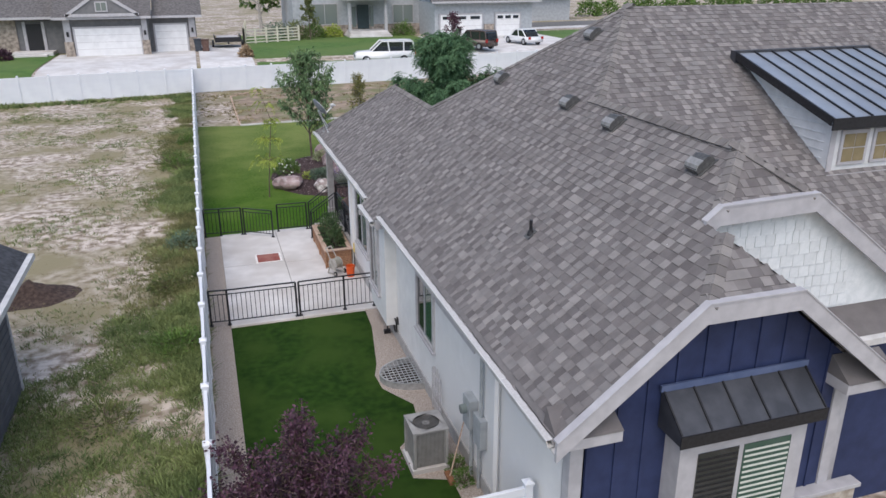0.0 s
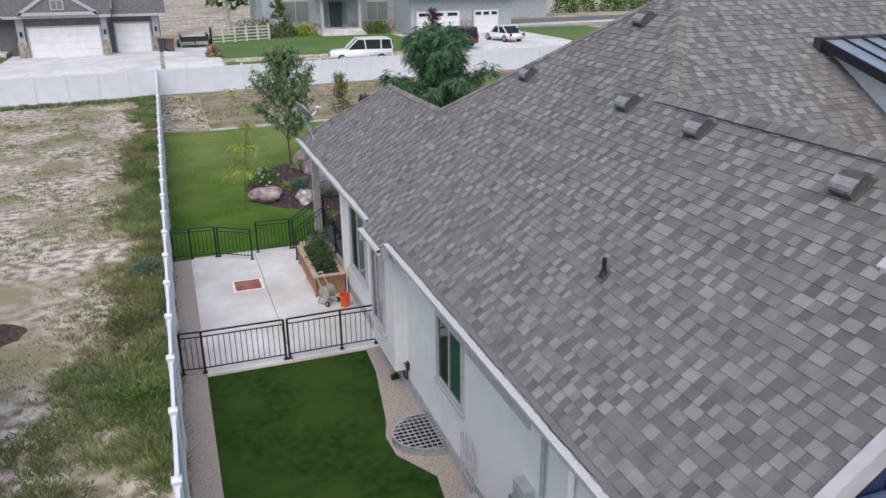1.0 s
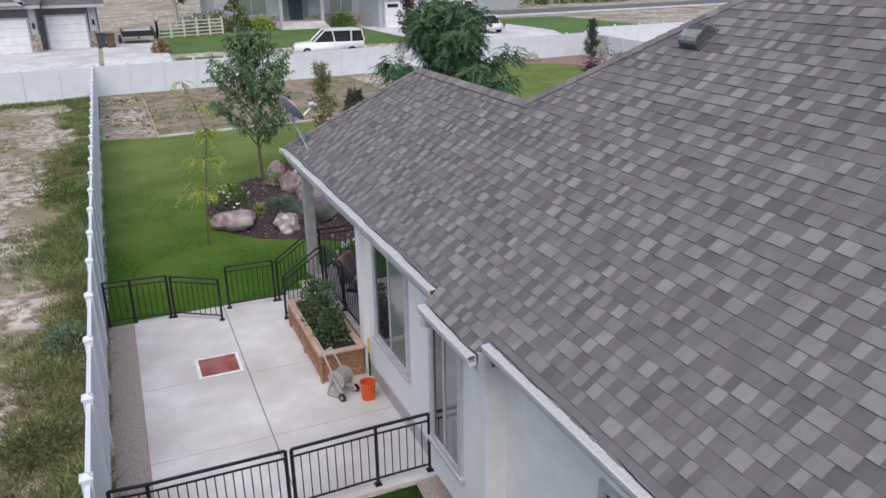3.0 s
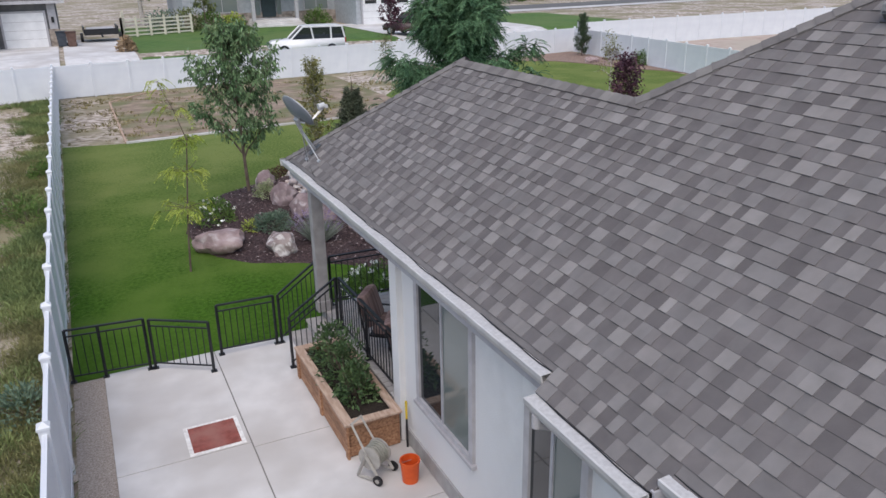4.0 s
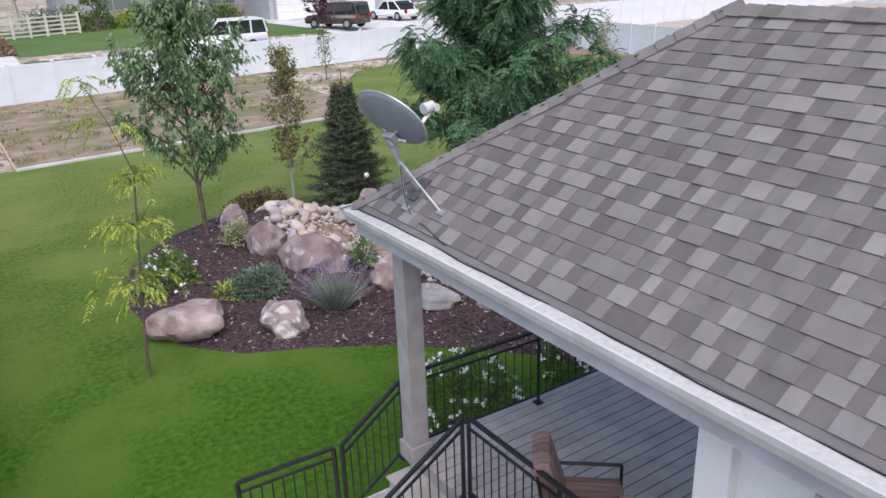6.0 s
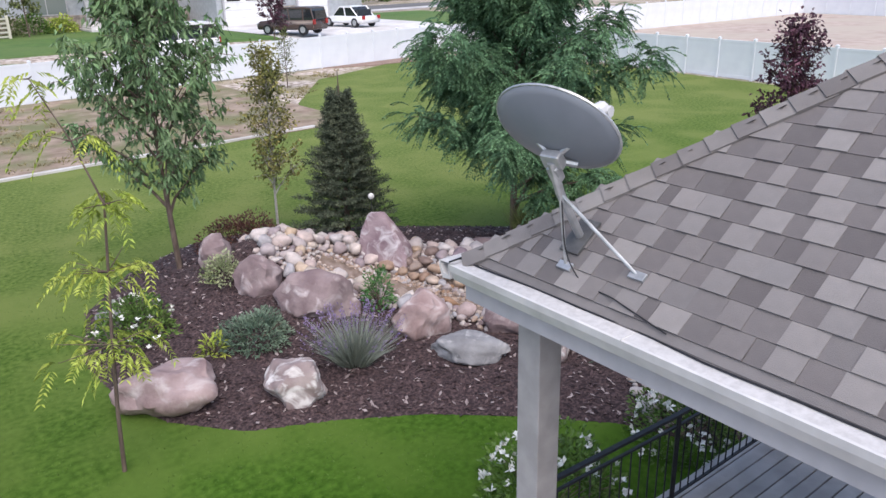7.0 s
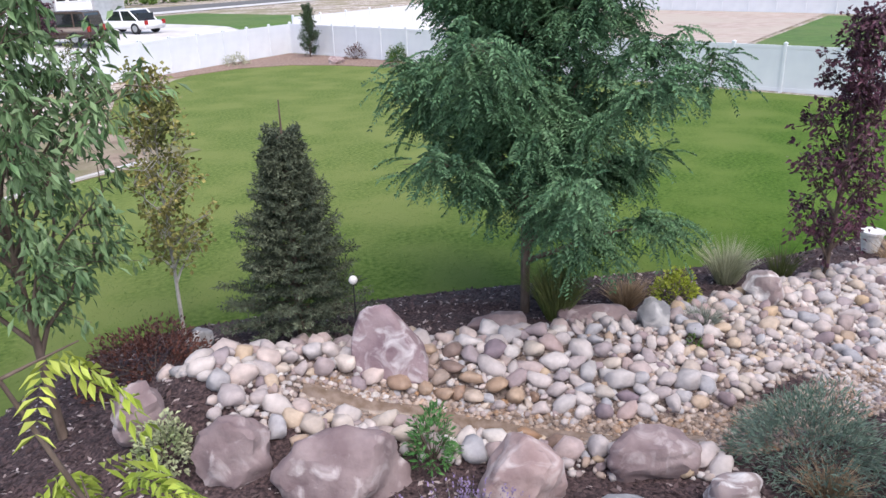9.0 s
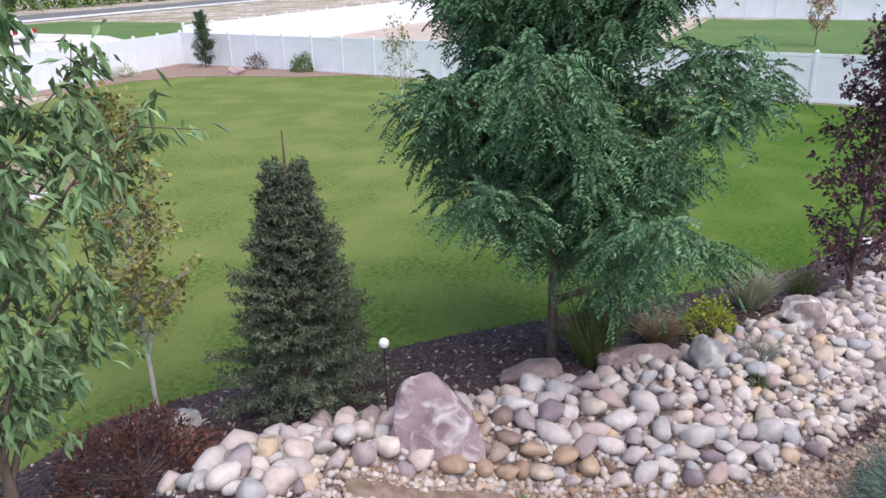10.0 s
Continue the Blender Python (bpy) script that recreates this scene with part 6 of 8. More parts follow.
mound_shrub("rose_bush", "white-flowering rose bush behind the deck railing", (5.25, 14.15), 0.75, 0.75, 2600, GRN, (0.06, 0.036), 59, z=0.0, flowers=WHITEF, nfl=70)
mound_shrub("rose_bush", "white-flowering rose bush beside the porch post", (7.25, 14.0), 0.62, 0.70, 2200, GRN, (0.06, 0.036), 60, flowers=WHITEF, nfl=60)
mound_shrub("fern_plant", "small fresh green feathery plant among cobbles", (6.32, 18.9), 0.24, 0.62, 600, leaf_mat("fern_leaf", (0.05, 0.15, 0.04), (0.10, 0.23, 0.07), 0.3), (0.08, 0.026), 61)
mound_shrub("small_weed", "tuft of green leaves between the cobbles", (10.0, 17.45), 0.13, 0.16, 120, GRN, (0.05, 0.03), 62)
tuft("green_grass_tuft", "tall olive-green ornamental grass", (10.0, 19.4), 900, 0.95, 0.010, OLV, 63, 0.42, 0.25)
tuft("fescue_tuft", "blue-grey fescue with tan seed stalks", (10.95, 18.75), 600, 0.50, 0.008, TAN, 64, 0.75, 0.2)
tuft("pale_grass_tuft", "pale feathery ornamental grass", (12.5, 17.75), 700, 0.80, 0.008, PALEG, 65, 0.55, 0.3)
tuft("small_grass_tuft", "small blue-grey grass tuft among cobbles", (10.5, 17.5), 350, 0.34, 0.007, SAGE, 66, 0.7, 0.3)
tuft("thin_grass_tuft", "thin olive grass behind the cobbles", (13.2, 17.1), 200, 0.60, 0.008, OLV, 67, 0.5, 0.3)
tuft("tan_grass_tuft", "dry tan grass tuft on mulch", (7.95, 15.55), 350, 0.42, 0.008, TAN, 68, 0.8, 0.35)
tuft("tan_grass_tuft", "dry tan grass tuft beside the purple plum", (14.7, 15.7), 300, 0.5, 0.009, TAN, 69, 0.8, 0.35)
gl = empty("globe_light", "small white globe garden light on a stake", "garden light", at=(7.54, 20.92, bz1(7.54, 20.92)))
bm = bmesh.new()
tube(bm, (0, 0, -0.05), (0, 0, 1.28 - bz1(7.54, 20.92)), 0.009, seg=8)
part("stake", bm, BLACKIRON, gl)
bm = bmesh.new()
bmesh.ops.create_uvsphere(bm, u_segments=16, v_segments=10, radius=0.055)
bmesh.ops.translate(bm, verts=bm.verts[:], vec=(0, 0, 1.33 - bz1(7.54, 20.92)))
part("globe", bm, WHITEPAINT, gl, smooth=True)
pot = empty("white_pot", "white garden pot on mulch beside the plum", "pot", at=(15.1, 16.1, bz1(15.1, 16.1)))
bm = bmesh.new()
tube(bm, (0, 0, -0.02), (0, 0, 0.32), 0.12, 0.18, 20)
part("body", bm, WHITEPAINT, pot)
bm = bmesh.new()
tube(bm, (0, 0, 0.32), (0, 0, 0.36), 0.20, 0.20, 20)
part("rim", bm, WHITEPAINT, pot)


# ---- things on the patio ----
pl = empty("planter_box", "raised cedar planter box on the patio", "planter")
X0, X1, Y0, Y1 = 2.97, 3.74, 9.24, 11.72
for k in range(3):
    z0, z1 = 0.045 + k * 0.172, 0.045 + k * 0.172 + 0.166
    bx("plank", X0, X0 + 0.04, Y0, Y1, z0, z1, WOODRAW, pl, 0.004)
    bx("plank", X1 - 0.04, X1, Y0, Y1, z0, z1, WOODRAW, pl, 0.004)
    bx("plank", X0 + 0.04, X1 - 0.04, Y0, Y0 + 0.04, z0, z1, WOODRAW, pl, 0.004)
    bx("plank", X0 + 0.04, X1 - 0.04, Y1 - 0.04, Y1, z0, z1, WOODRAW, pl, 0.004)
for px, py in ((X0, Y0), (X0, (Y0 + Y1) / 2), (X0, Y1)):
    bx("corner_board", px - 0.03, px + 0.002, py - 0.05, py + 0.05, 0.036, 0.56, WOODRAW, pl, 0.004)
WOODTOP = mat("weathered_cap_board", (0.40, 0.27, 0.20), (0.56, 0.42, 0.33), 4, 0.75, 0.2, 40, rand=0.1, stretch=(6, 1, 6))
bx("cap_board", X0 - 0.05, X0 + 0.09, Y0 - 0.05, Y1 + 0.05, 0.562, 0.597, WOODTOP, pl, 0.005)
bx("cap_board", X1 - 0.09, X1 + 0.03, Y0 - 0.05, Y1 + 0.05, 0.562, 0.597, WOODTOP, pl, 0.005)
bx("cap_board", X0 + 0.09, X1 - 0.09, Y0 - 0.05, Y0 + 0.09, 0.562, 0.597, WOODTOP, pl, 0.005)
bx("cap_board", X0 + 0.09, X1 - 0.09, Y1 - 0.09, Y1 + 0.05, 0.562, 0.597, WOODTOP, pl, 0.005)
bx("soil", X0 + 0.04, X1 - 0.04, Y0 + 0.04, Y1 - 0.04, 0.3, 0.50, SOIL_SHADE, pl)
PEONY = leaf_mat("planter_leaf", (0.045, 0.090, 0.034), (0.110, 0.165, 0.066), 0.4)
for k, (yy, rr_, hh) in enumerate(((11.2, 0.31, 0.66), (10.5, 0.36, 0.84), (9.95, 0.28, 0.58))):
    mound_shrub("planter_shrub", "leafy dark green shrub growing in the cedar planter", (3.38, yy), rr_, hh, 620, PEONY, (0.085, 0.045), 80 + k, z=0.49)

hr = empty("hose_reel", "beige plastic hose reel cart on the patio", "hose reel", at=(3.17, 8.74, 0.036))
BEIGE = mat("beige_plastic", (0.30, 0.285, 0.26), (0.40, 0.38, 0.35), 6, 0.6)
for sx in (-0.17, 0.17):
    bm = bmesh.new()
    bar(bm, (sx, -0.20, 0.06), (sx, 0.05, 0.42), 0.04)
    bar(bm, (sx, 0.20, 0.03), (sx, 0.05, 0.42), 0.04)
    bar(bm, (sx, -0.20, 0.06), (sx, 0.20, 0.03), 0.035)
    part("side_frame", bm, BEIGE, hr)
    bm = bmesh.new()
    tube(bm, (sx * 0.85, 0, 0.36), (sx * 0.72, 0, 0.36), 0.19, seg=24)
    part("flange", bm, BEIGE, hr)
    bm = bmesh.new()
    tube(bm, (sx * 1.12, -0.18, 0.08), (sx * 1.32, -0.18, 0.08), 0.08, seg=18)
    w_ = part("wheel", bm, BLACKIRON, hr)
    bm = bmesh.new()
    tube(bm, (sx * 1.30, -0.18, 0.08), (sx * 1.36, -0.18, 0.08), 0.035, seg=12)
    part("hub_cap", bm, BEIGE, w_)
bm = bmesh.new()
tube(bm, (-0.13, 0, 0.36), (0.13, 0, 0.36), 0.14, seg=20)
part("drum", bm, BEIGE, hr)
for k in range(5):
    bm = bmesh.new()
    pts_ = [Vector((-0.10 + k * 0.05, 0.16 * math.cos(a), 0.36 + 0.16 * math.sin(a))) for a in [2 * math.pi * i / 18 for i in range(18)]]
    for i in range(18):
        tube(bm, pts_[i], pts_[(i + 1) % 18], 0.012, seg=5, cap=False)
    part("hose_coil", bm, mat("hose_rubber", (0.30, 0.30, 0.26), (0.36, 0.36, 0.31), 6, 0.6) if "hose_rubber" not in bpy.data.materials else bpy.data.materials["hose_rubber"], hr)
bm = bmesh.new()
bar(bm, (-0.14, 0.05, 0.42), (-0.12, 0.30, 0.85), 0.03)
bar(bm, (0.14, 0.05, 0.42), (0.12, 0.30, 0.85), 0.03)
bar(bm, (-0.13, 0.30, 0.85), (0.13, 0.30, 0.85), 0.035)
part("handle", bm, BEIGE, hr)
hr.rotation_euler = (0, 0, radians(35))
hr.scale = (0.9, 0.9, 0.9)

bk = empty("bucket", "orange plastic bucket by the house wall", "bucket", at=(3.54, 8.42, 0.036))
ORANGE = mat("orange_plastic", (0.62, 0.085, 0.016), (0.72, 0.115, 0.024), 5, 0.45)
bm = bmesh.new()
prof = [(0.0, 0.0), (0.125, 0.0), (0.148, 0.35), (0.160, 0.35), (0.160, 0.385), (0.142, 0.385), (0.120, 0.012), (0.0, 0.012)]
rings = []
for r_, z_ in prof[1:7]:
    rings.append([bm.verts.new((r_ * math.cos(2 * math.pi * i / 28), r_ * math.sin(2 * math.pi * i / 28), z_)) for i in range(28)])
for a_, b_ in zip(rings, rings[1:]):
    for i in range(28):
        bm.faces.new((a_[i], a_[(i + 1) % 28], b_[(i + 1) % 28], b_[i]))
bm.faces.new(rings[0][::-1])
bm.faces.new(rings[-1])
part("pail", bm, ORANGE, bk, smooth=False)
bm = bmesh.new()
hp = [Vector((0.155 * math.cos(a), 0.155 * math.sin(a) * 0.4 + 0.06, 0.36 - 0.09 * math.sin(a))) for a in [math.pi * i / 12 for i in range(13)]]
for a_, b_ in zip(hp, hp[1:]):
    tube(bm, a_, b_, 0.004, seg=5, cap=False)
part("handle", bm, ZINC, bk)
bk.scale = (0.86, 0.86, 0.84)
bm = bmesh.new()
tube(bm, (3.80, 9.12, 0.50), (3.80, 9.12, 0.78), 0.018, seg=8)
yb = empty("yellow_level", "yellow tool leaning on the house corner", "tool")
part("shaft", bm, mat("yellow_plastic", (0.60, 0.42, 0.03), (0.70, 0.50, 0.05), 5, 0.5), yb)
bm = bmesh.new()
tube(bm, (3.80, 9.12, 0.036), (3.80, 9.12, 0.50), 0.016, seg=8)
part("grip", bm, BLACKIRON, yb)
# spigot cabinet, hanging tools
tl = empty("garden_tool", "long-handled black garden tool leaning on the wall", "garden tool")
bm = bmesh.new()
tube(bm, (3.70, 4.55, 0.02), (3.83, 4.62, 1.25), 0.016, seg=8)
part("handle", bm, BLACKIRON, tl)
bx("head", 3.62, 3.78, 4.50, 4.60, 0.0, 0.10, BLACKIRON, tl, 0.01)
hb = empty("hose_hanger", "black wall-mounted hose hanger", "hose hanger")
bx("back_plate", 3.84, 3.868, 4.00, 4.16, 0.45, 0.62, BLACKIRON, hb, 0.01)
bm = bmesh.new()
pts_ = [Vector((3.80, 4.08 + 0.13 * math.cos(a), 0.42 + 0.17 * math.sin(a))) for a in [2 * math.pi * i / 16 for i in range(16)]]
for i in range(16):
    tube(bm, pts_[i], pts_[(i + 1) % 16], 0.02, seg=6, cap=False)
part("hose_loop", bm, BLACKIRON, hb)


def patio_chair(at, yaw, label):
    c_ = empty("patio_chair", label, "chair", "chairs on the deck", at=at)
    CUSH = bpy.data.materials.get("brown_striped_cushion") or mat("brown_striped_cushion", (0.15, 0.092, 0.085), (0.29, 0.200, 0.185), 3, 0.9, 0.2, 30, stretch=(7, 0.4, 0.4))
    m_ = Matrix.Rotation(radians(-16), 3, "X")
    bm_ = box(bmesh.new(), -0.28, 0.28, -0.28, 0.28, 0.36, 0.52, 0.065)
    part("seat_cushion", bm_, CUSH, c_)
    bm_ = box(bmesh.new(), -0.28, 0.28, -0.09, 0.09, 0.0, 0.56, 0.075)
    bm_.transform(Matrix.Translation((0, 0.30, 0.46)) @ m_.to_4x4())
    part("back_cushion", bm_, CUSH, c_)
    for sx in (-0.31, 0.31):
        bm_ = bmesh.new()
        for a_, b_ in (((sx, -0.28, 0.0), (sx, -0.28, 0.62)), ((sx, -0.28, 0.62), (sx, 0.34, 0.62)), ((sx, 0.32, 0.0), (sx, 0.48, 0.92))):
            tube(bm_, a_, b_, 0.016, seg=6)
        part("arm_frame", bm_, BLACKIRON, c_)
    bx("seat_frame", -0.31, 0.31, -0.30, 0.32, 0.33, 0.36, BLACKIRON, c_)
    c_.rotation_euler = (0, 0, radians(yaw))
    c_.scale = (1.0, 1.0, 1.0)
    return c_


patio_chair((4.38, 10.95, 0.60), 50, "brown striped cushioned chair on the grey deck")
patio_chair((4.42, 9.95, 0.60), 60, "brown striped cushioned chair near the house corner")

# ---- along the side wall ----
ac = empty("air_conditioner", "grey outdoor air conditioner on a concrete pad", "air conditioner", at=(3.16, -0.74, 0.0))
ac.scale = (0.80, 0.80, 0.98)
ACG = mat("grey_enamel_metal", (0.27, 0.265, 0.26), (0.34, 0.335, 0.33), 6, 0.5, 0.05)
bx("pad", -0.44, 0.44, -0.44, 0.44, -0.04, 0.10, CONCRETE, ac, 0.01)
bx("cabinet", -0.345, 0.345, -0.345, 0.345, 0.10, 0.84, mat("dark_coil", (0.085, 0.083, 0.08), (0.13, 0.125, 0.12), 20, 0.6), ac, 0.01)
for sx in (-1, 1):
    for sy in (-1, 1):
        bx("corner_panel", sx * 0.37 - 0.035, sx * 0.37 + 0.035, sy * 0.37 - 0.035, sy * 0.37 + 0.035, 0.10, 0.86, ACG, ac, 0.012)
for k in range(22):
    u_ = -0.32 + 0.64 * k / 21
    for (a_, b_, c2, d2) in ((u_ - 0.008, u_ + 0.008, -0.368, -0.352), (u_ - 0.008, u_ + 0.008, 0.352, 0.368)):
        bx("slat", a_, b_, c2, d2, 0.12, 0.84, ACG, ac)
        bx("slat", c2, d2, a_, b_, 0.12, 0.84, ACG, ac)
bm = bmesh.new()
ro = [bm.verts.new((x_, y_, 0.865)) for x_, y_ in ((-0.41, -0.41), (0.41, -0.41), (0.41, 0.41), (-0.41, 0.41))]
lo_ = [bm.verts.new((x_, y_, 0.83)) for x_, y_ in ((-0.41, -0.41), (0.41, -0.41), (0.41, 0.41), (-0.41, 0.41))]
for i in range(4):
    bm.faces.new((ro[i], ro[(i + 1) % 4], lo_[(i + 1) % 4], lo_[i]))
ring_ = [[bm.verts.new((0.30 * math.cos(2 * math.pi * (i + 0.5) / 32 - 3 * math.pi / 4 - math.pi / 32), 0.30 * math.sin(2 * math.pi * (i + 0.5) / 32 - 3 * math.pi / 4 - math.pi / 32), z_)) for i in range(32)] for z_ in (0.865, 0.80)]
for i in range(32):
    bm.faces.new((ring_[0][i], ring_[0][(i + 1) % 32], ring_[1][(i + 1) % 32], ring_[1][i]))
for s_ in range(4):
    for i in range(8):
        bm.faces.new((ro[s_], ring_[0][(s_ * 8 + i + 1) % 32], ring_[0][(s_ * 8 + i) % 32]))
    bm.faces.new((ro[s_], ro[(s_ + 1) % 4], ring_[0][(s_ * 8 + 8) % 32]))
part("top_cover", bm, ACG, ac)
for k in range(1, 8):
    bm = bmesh.new()
    q_ = [Vector((0.04 * k * math.cos(a), 0.04 * k * math.sin(a), 0.862)) for a in [2 * math.pi * i / 24 for i in range(24)]]
    for i in range(24):
        tube(bm, q_[i], q_[(i + 1) % 24], 0.004, seg=4, cap=False)
    part("grille_ring", bm, BLACKIRON, ac)
bm = bmesh.new()
tube(bm, (0, 0, 0.80), (0, 0, 0.85), 0.085, seg=18)
part("motor_cap", bm, ACG, ac)
for k in range(4):
    bm = box(bmesh.new(), 0.05, 0.28, -0.06, 0.06, 0.79, 0.80)
    bm.transform(Matrix.Rotation(radians(90 * k + 20), 4, "Z") @ Matrix.Rotation(radians(9), 4, "X"))
    part("fan_blade", bm, DARKMETAL, ac)

ww = empty("window_well", "corrugated steel window well with a grate cover", "window well", at=(3.86, 2.32, 0.0))
bm = bmesh.new()
N = 36
arc = [(math.pi / 2 + math.pi * i / N) for i in range(N + 1)]
for r_a, r_b, z_ in ((0.0, 0.0, 0.0),):
    pts_o = [(0.86 * math.cos(a), 0.62 * math.sin(a)) for a in arc]
    pts_i = [(0.82 * math.cos(a), 0.585 * math.sin(a)) for a in arc]
v0 = [[bm.verts.new((*p, z)) for p in pts_o] for z in (0.0, 0.16)] + [[bm.verts.new((*p, z)) for p in pts_i] for z in (0.16, 0.01)]
for a_, b_ in zip(v0, v0[1:]):
    for i in range(N):
        bm.faces.new((a_[i], a_[i + 1], b_[i + 1], b_[i]))
part("steel_wall", bm, ZINC, ww, "curved galvanised wall")
# flat dark sheet at ground level replaces the shaded depth of the well
bm = bmesh.new()
bm.faces.new([bm.verts.new((*p, 0.012)) for p in pts_i])
part("pit", bm, SOIL_SHADE, ww, "dark sheet standing in for the shaded pit")
for k in range(11):
    y_ = -0.54 + 1.08 * k / 10
    x_ = -0.84 * math.sqrt(max(0, 1 - (y_ / 0.60) ** 2))
    bm = bmesh.new()
    bar(bm, (x_, y_, 0.165), (-0.01, y_, 0.165), 0.016)
    part("grate_bar", bm, ZINC, ww)
for k in range(8):
    x_ = -0.08 - 0.095 * k
    y_ = 0.60 * math.sqrt(max(0, 1 - (x_ / 0.84) ** 2))
    bm = bmesh.new()
    bar(bm, (x_, -y_, 0.168), (x_, y_, 0.168), 0.014)
    part("grate_bar", bm, ZINC, ww)

mt = empty("electric_meter", "grey electric meter box and conduit on the wall", "meter")
BOXG = mat("grey_utility_paint", (0.30, 0.32, 0.33), (0.38, 0.40, 0.41), 5, 0.5, 0.05)
bx("meter_box", 3.70, 3.868, -1.55, -1.20, 1.05, 1.62, BOXG, mt, 0.012)
bx("breaker_box", 3.74, 3.868, -1.98, -1.62, 0.92, 1.48, BOXG, mt, 0.012)
bm = bmesh.new()
tube(bm, (3.70, -1.37, 1.40), (3.60, -1.37, 1.40), 0.085, 0.08, 20)
part("meter_glass", bm, GLASS_PALE, mt)
for y_, za, zb in ((-1.36, 0.0, 1.05), (-1.82, 1.48, 3.0), (-1.75, 0.0, 0.92)):
    bm = bmesh.new()
    tube(bm, (3.81, y_, za), (3.81, y_, zb), 0.032, seg=10)
    part("conduit", bm, BOXG, mt)
rake = empty("rake", "wooden-handled rake leaning on the house wall", "rake")
bm = bmesh.new()
tube(bm, (3.42, -1.35, 0.05), (3.80, -1.05, 1.02), 0.014, seg=8)
part("handle", bm, WOODTOP, rake)
bx("head", 3.36, 3.46, -1.55, -1.20, 0.0, 0.06, mat("rusty_iron", (0.16, 0.07, 0.035), (0.26, 0.12, 0.06), 12, 0.8), rake)
tr = empty("trellis", "narrow metal trellis against the house wall", "trellis")
for k in range(6):
    bm = bmesh.new()
    bar(bm, (3.80, 0.42 + k * 0.11, 0.0), (3.80, 0.42 + k * 0.11, 0.95 + 0.12 * math.sin(k * 0.63)), 0.016)
    part("upright", bm, TRIMGREY, tr)
for z_ in (0.25, 0.55, 0.85):
    bm = bmesh.new()
    bar(bm, (3.80, 0.40, z_), (3.80, 0.99, z_), 0.014)
    part("crossbar", bm, TRIMGREY, tr)
for k in range(2):
    mound_shrub("wall_plant", "small green plant by the house wall", (3.60, -1.15 - 0.4 * k), 0.18, 0.30, 260, GRN, (0.06, 0.03), 120 + k, z=0.0)
ds = empty("downspout", "white square downspout on the stucco wall", "downspout")
bm = bmesh.new()
bar(bm, (3.80, -2.55, 0.05), (3.80, -2.55, 3.0), 0.07)
part("pipe", bm, STUCCO, ds)
bx("wall_vent_strip", 3.84, 3.868, -1.35, 0.9, 2.42, 2.60, TRIMGREY, house)
fence_run((3.70, -4.0), (1.85, -4.05), 1.72, "short white vinyl fence panel at the front corner", 1.85)
tuft("rust_foliage", "rust-orange foliage in front of the navy wall", (4.55, -5.9), 200, 0.35, 0.03, leaf_mat("rust_leaf", (0.30, 0.15, 0.03), (0.42, 0.24, 0.05), 0.3), 130, 0.6, 0.3, z=1.65, cat="plant")
st_ = bpy.data.objects["rust_foliage"]
bm = bmesh.new()
tube(bm, (0, 0, -1.66), (0, 0, 0.05), 0.025, 0.015, 8)
part("stem", bm, BARK, st_)

# ---- grey shed on the bare lot ----
sh = empty("neighbour_shed", "dark grey house corner on the bare lot", "building")
DGREY = mat("dark_grey_siding", (0.085, 0.085, 0.095), (0.115, 0.115, 0.125), 3, 0.7, 0.15, 30)
bx("wall", -12.0, -4.42, -6.0, 4.35, -0.1, 2.45, DGREY, sh)
for k in range(13):
    bx("lap_edge", -4.42, -4.405, -6.0, 4.35, 0.05 + k * 0.18, 0.065 + k * 0.18, DGREY, sh)
bx("corner_trim", -4.50, -4.395, 4.27, 4.37, -0.05, 2.45, TRIM, sh)
bm = bmesh.new()
v = [bm.verts.new(p) for p in ((-4.12, -6.4, 2.55), (-4.12, 5.85, 2.55), (-8.2, 5.85, 4.9), (-8.2, -6.4, 4.9), (-4.12, -6.4, 2.45), (-4.12, 5.85, 2.45), (-8.2, 5.85, 4.8), (-8.2, -6.4, 4.8))]
for f in ((0, 1, 2, 3), (4, 7, 6, 5), (0, 4, 5, 1), (1, 5, 6, 2), (3, 2, 6, 7)):
    bm.faces.new([v[i] for i in f])
part("roof", bm, mat("charcoal_shingle", (0.030, 0.032, 0.038), (0.065, 0.068, 0.078), 9, 0.9, 0.4, 30), sh)
bx("gutter", -4.12, -4.0, -6.4, 5.85, 2.44, 2.56, GUTTER, sh)

# ---- neighbours across the back fence ----
gz = lambda x, y: float(ground_z(np.array(float(x)), np.array(float(y))))


def cover(name, x0, x1, y0, y1, material, label, category, lift=0.03, n=10, shear=0.0):
    xs, ys = np.linspace(x0, x1, n), np.linspace(y0, y1, n)
    A_, B_ = np.meshgrid(xs, ys)
    B_ = B_ + shear * (A_ - x0)
    Z_ = ground_z(A_, B_) + lift
    f_ = [(j * n + i, j * n + i + 1, (j + 1) * n + i + 1, (j + 1) * n + i) for j in range(n - 1) for i in range(n - 1)]
    return tagged(mesh(name, np.stack([A_, B_, Z_], -1).reshape(-1, 3), f_, material), label, category, kind="structure")


ASPH = mat("street_asphalt", (0.10, 0.10, 0.10), (0.16, 0.155, 0.15), 4, 0.9, 0.3, 30)
FARLAWN = mat("far_lawn", (0.050, 0.110, 0.020), (0.085, 0.160, 0.030), 1.5, 0.9, 0.6, 20, big=(0.095, 0.150, 0.035), bigscale=0.2)
cover("driveway_1", -11.8, -0.2, 49.5, 64.6, CONCRETE, "pale concrete driveway of the neighbouring house", "driveway", 0.06)
cover("driveway_2", 0.1, 4.4, 50.5, 69, CONCRETE, "pale concrete side pad with a trailer", "driveway", 0.07)
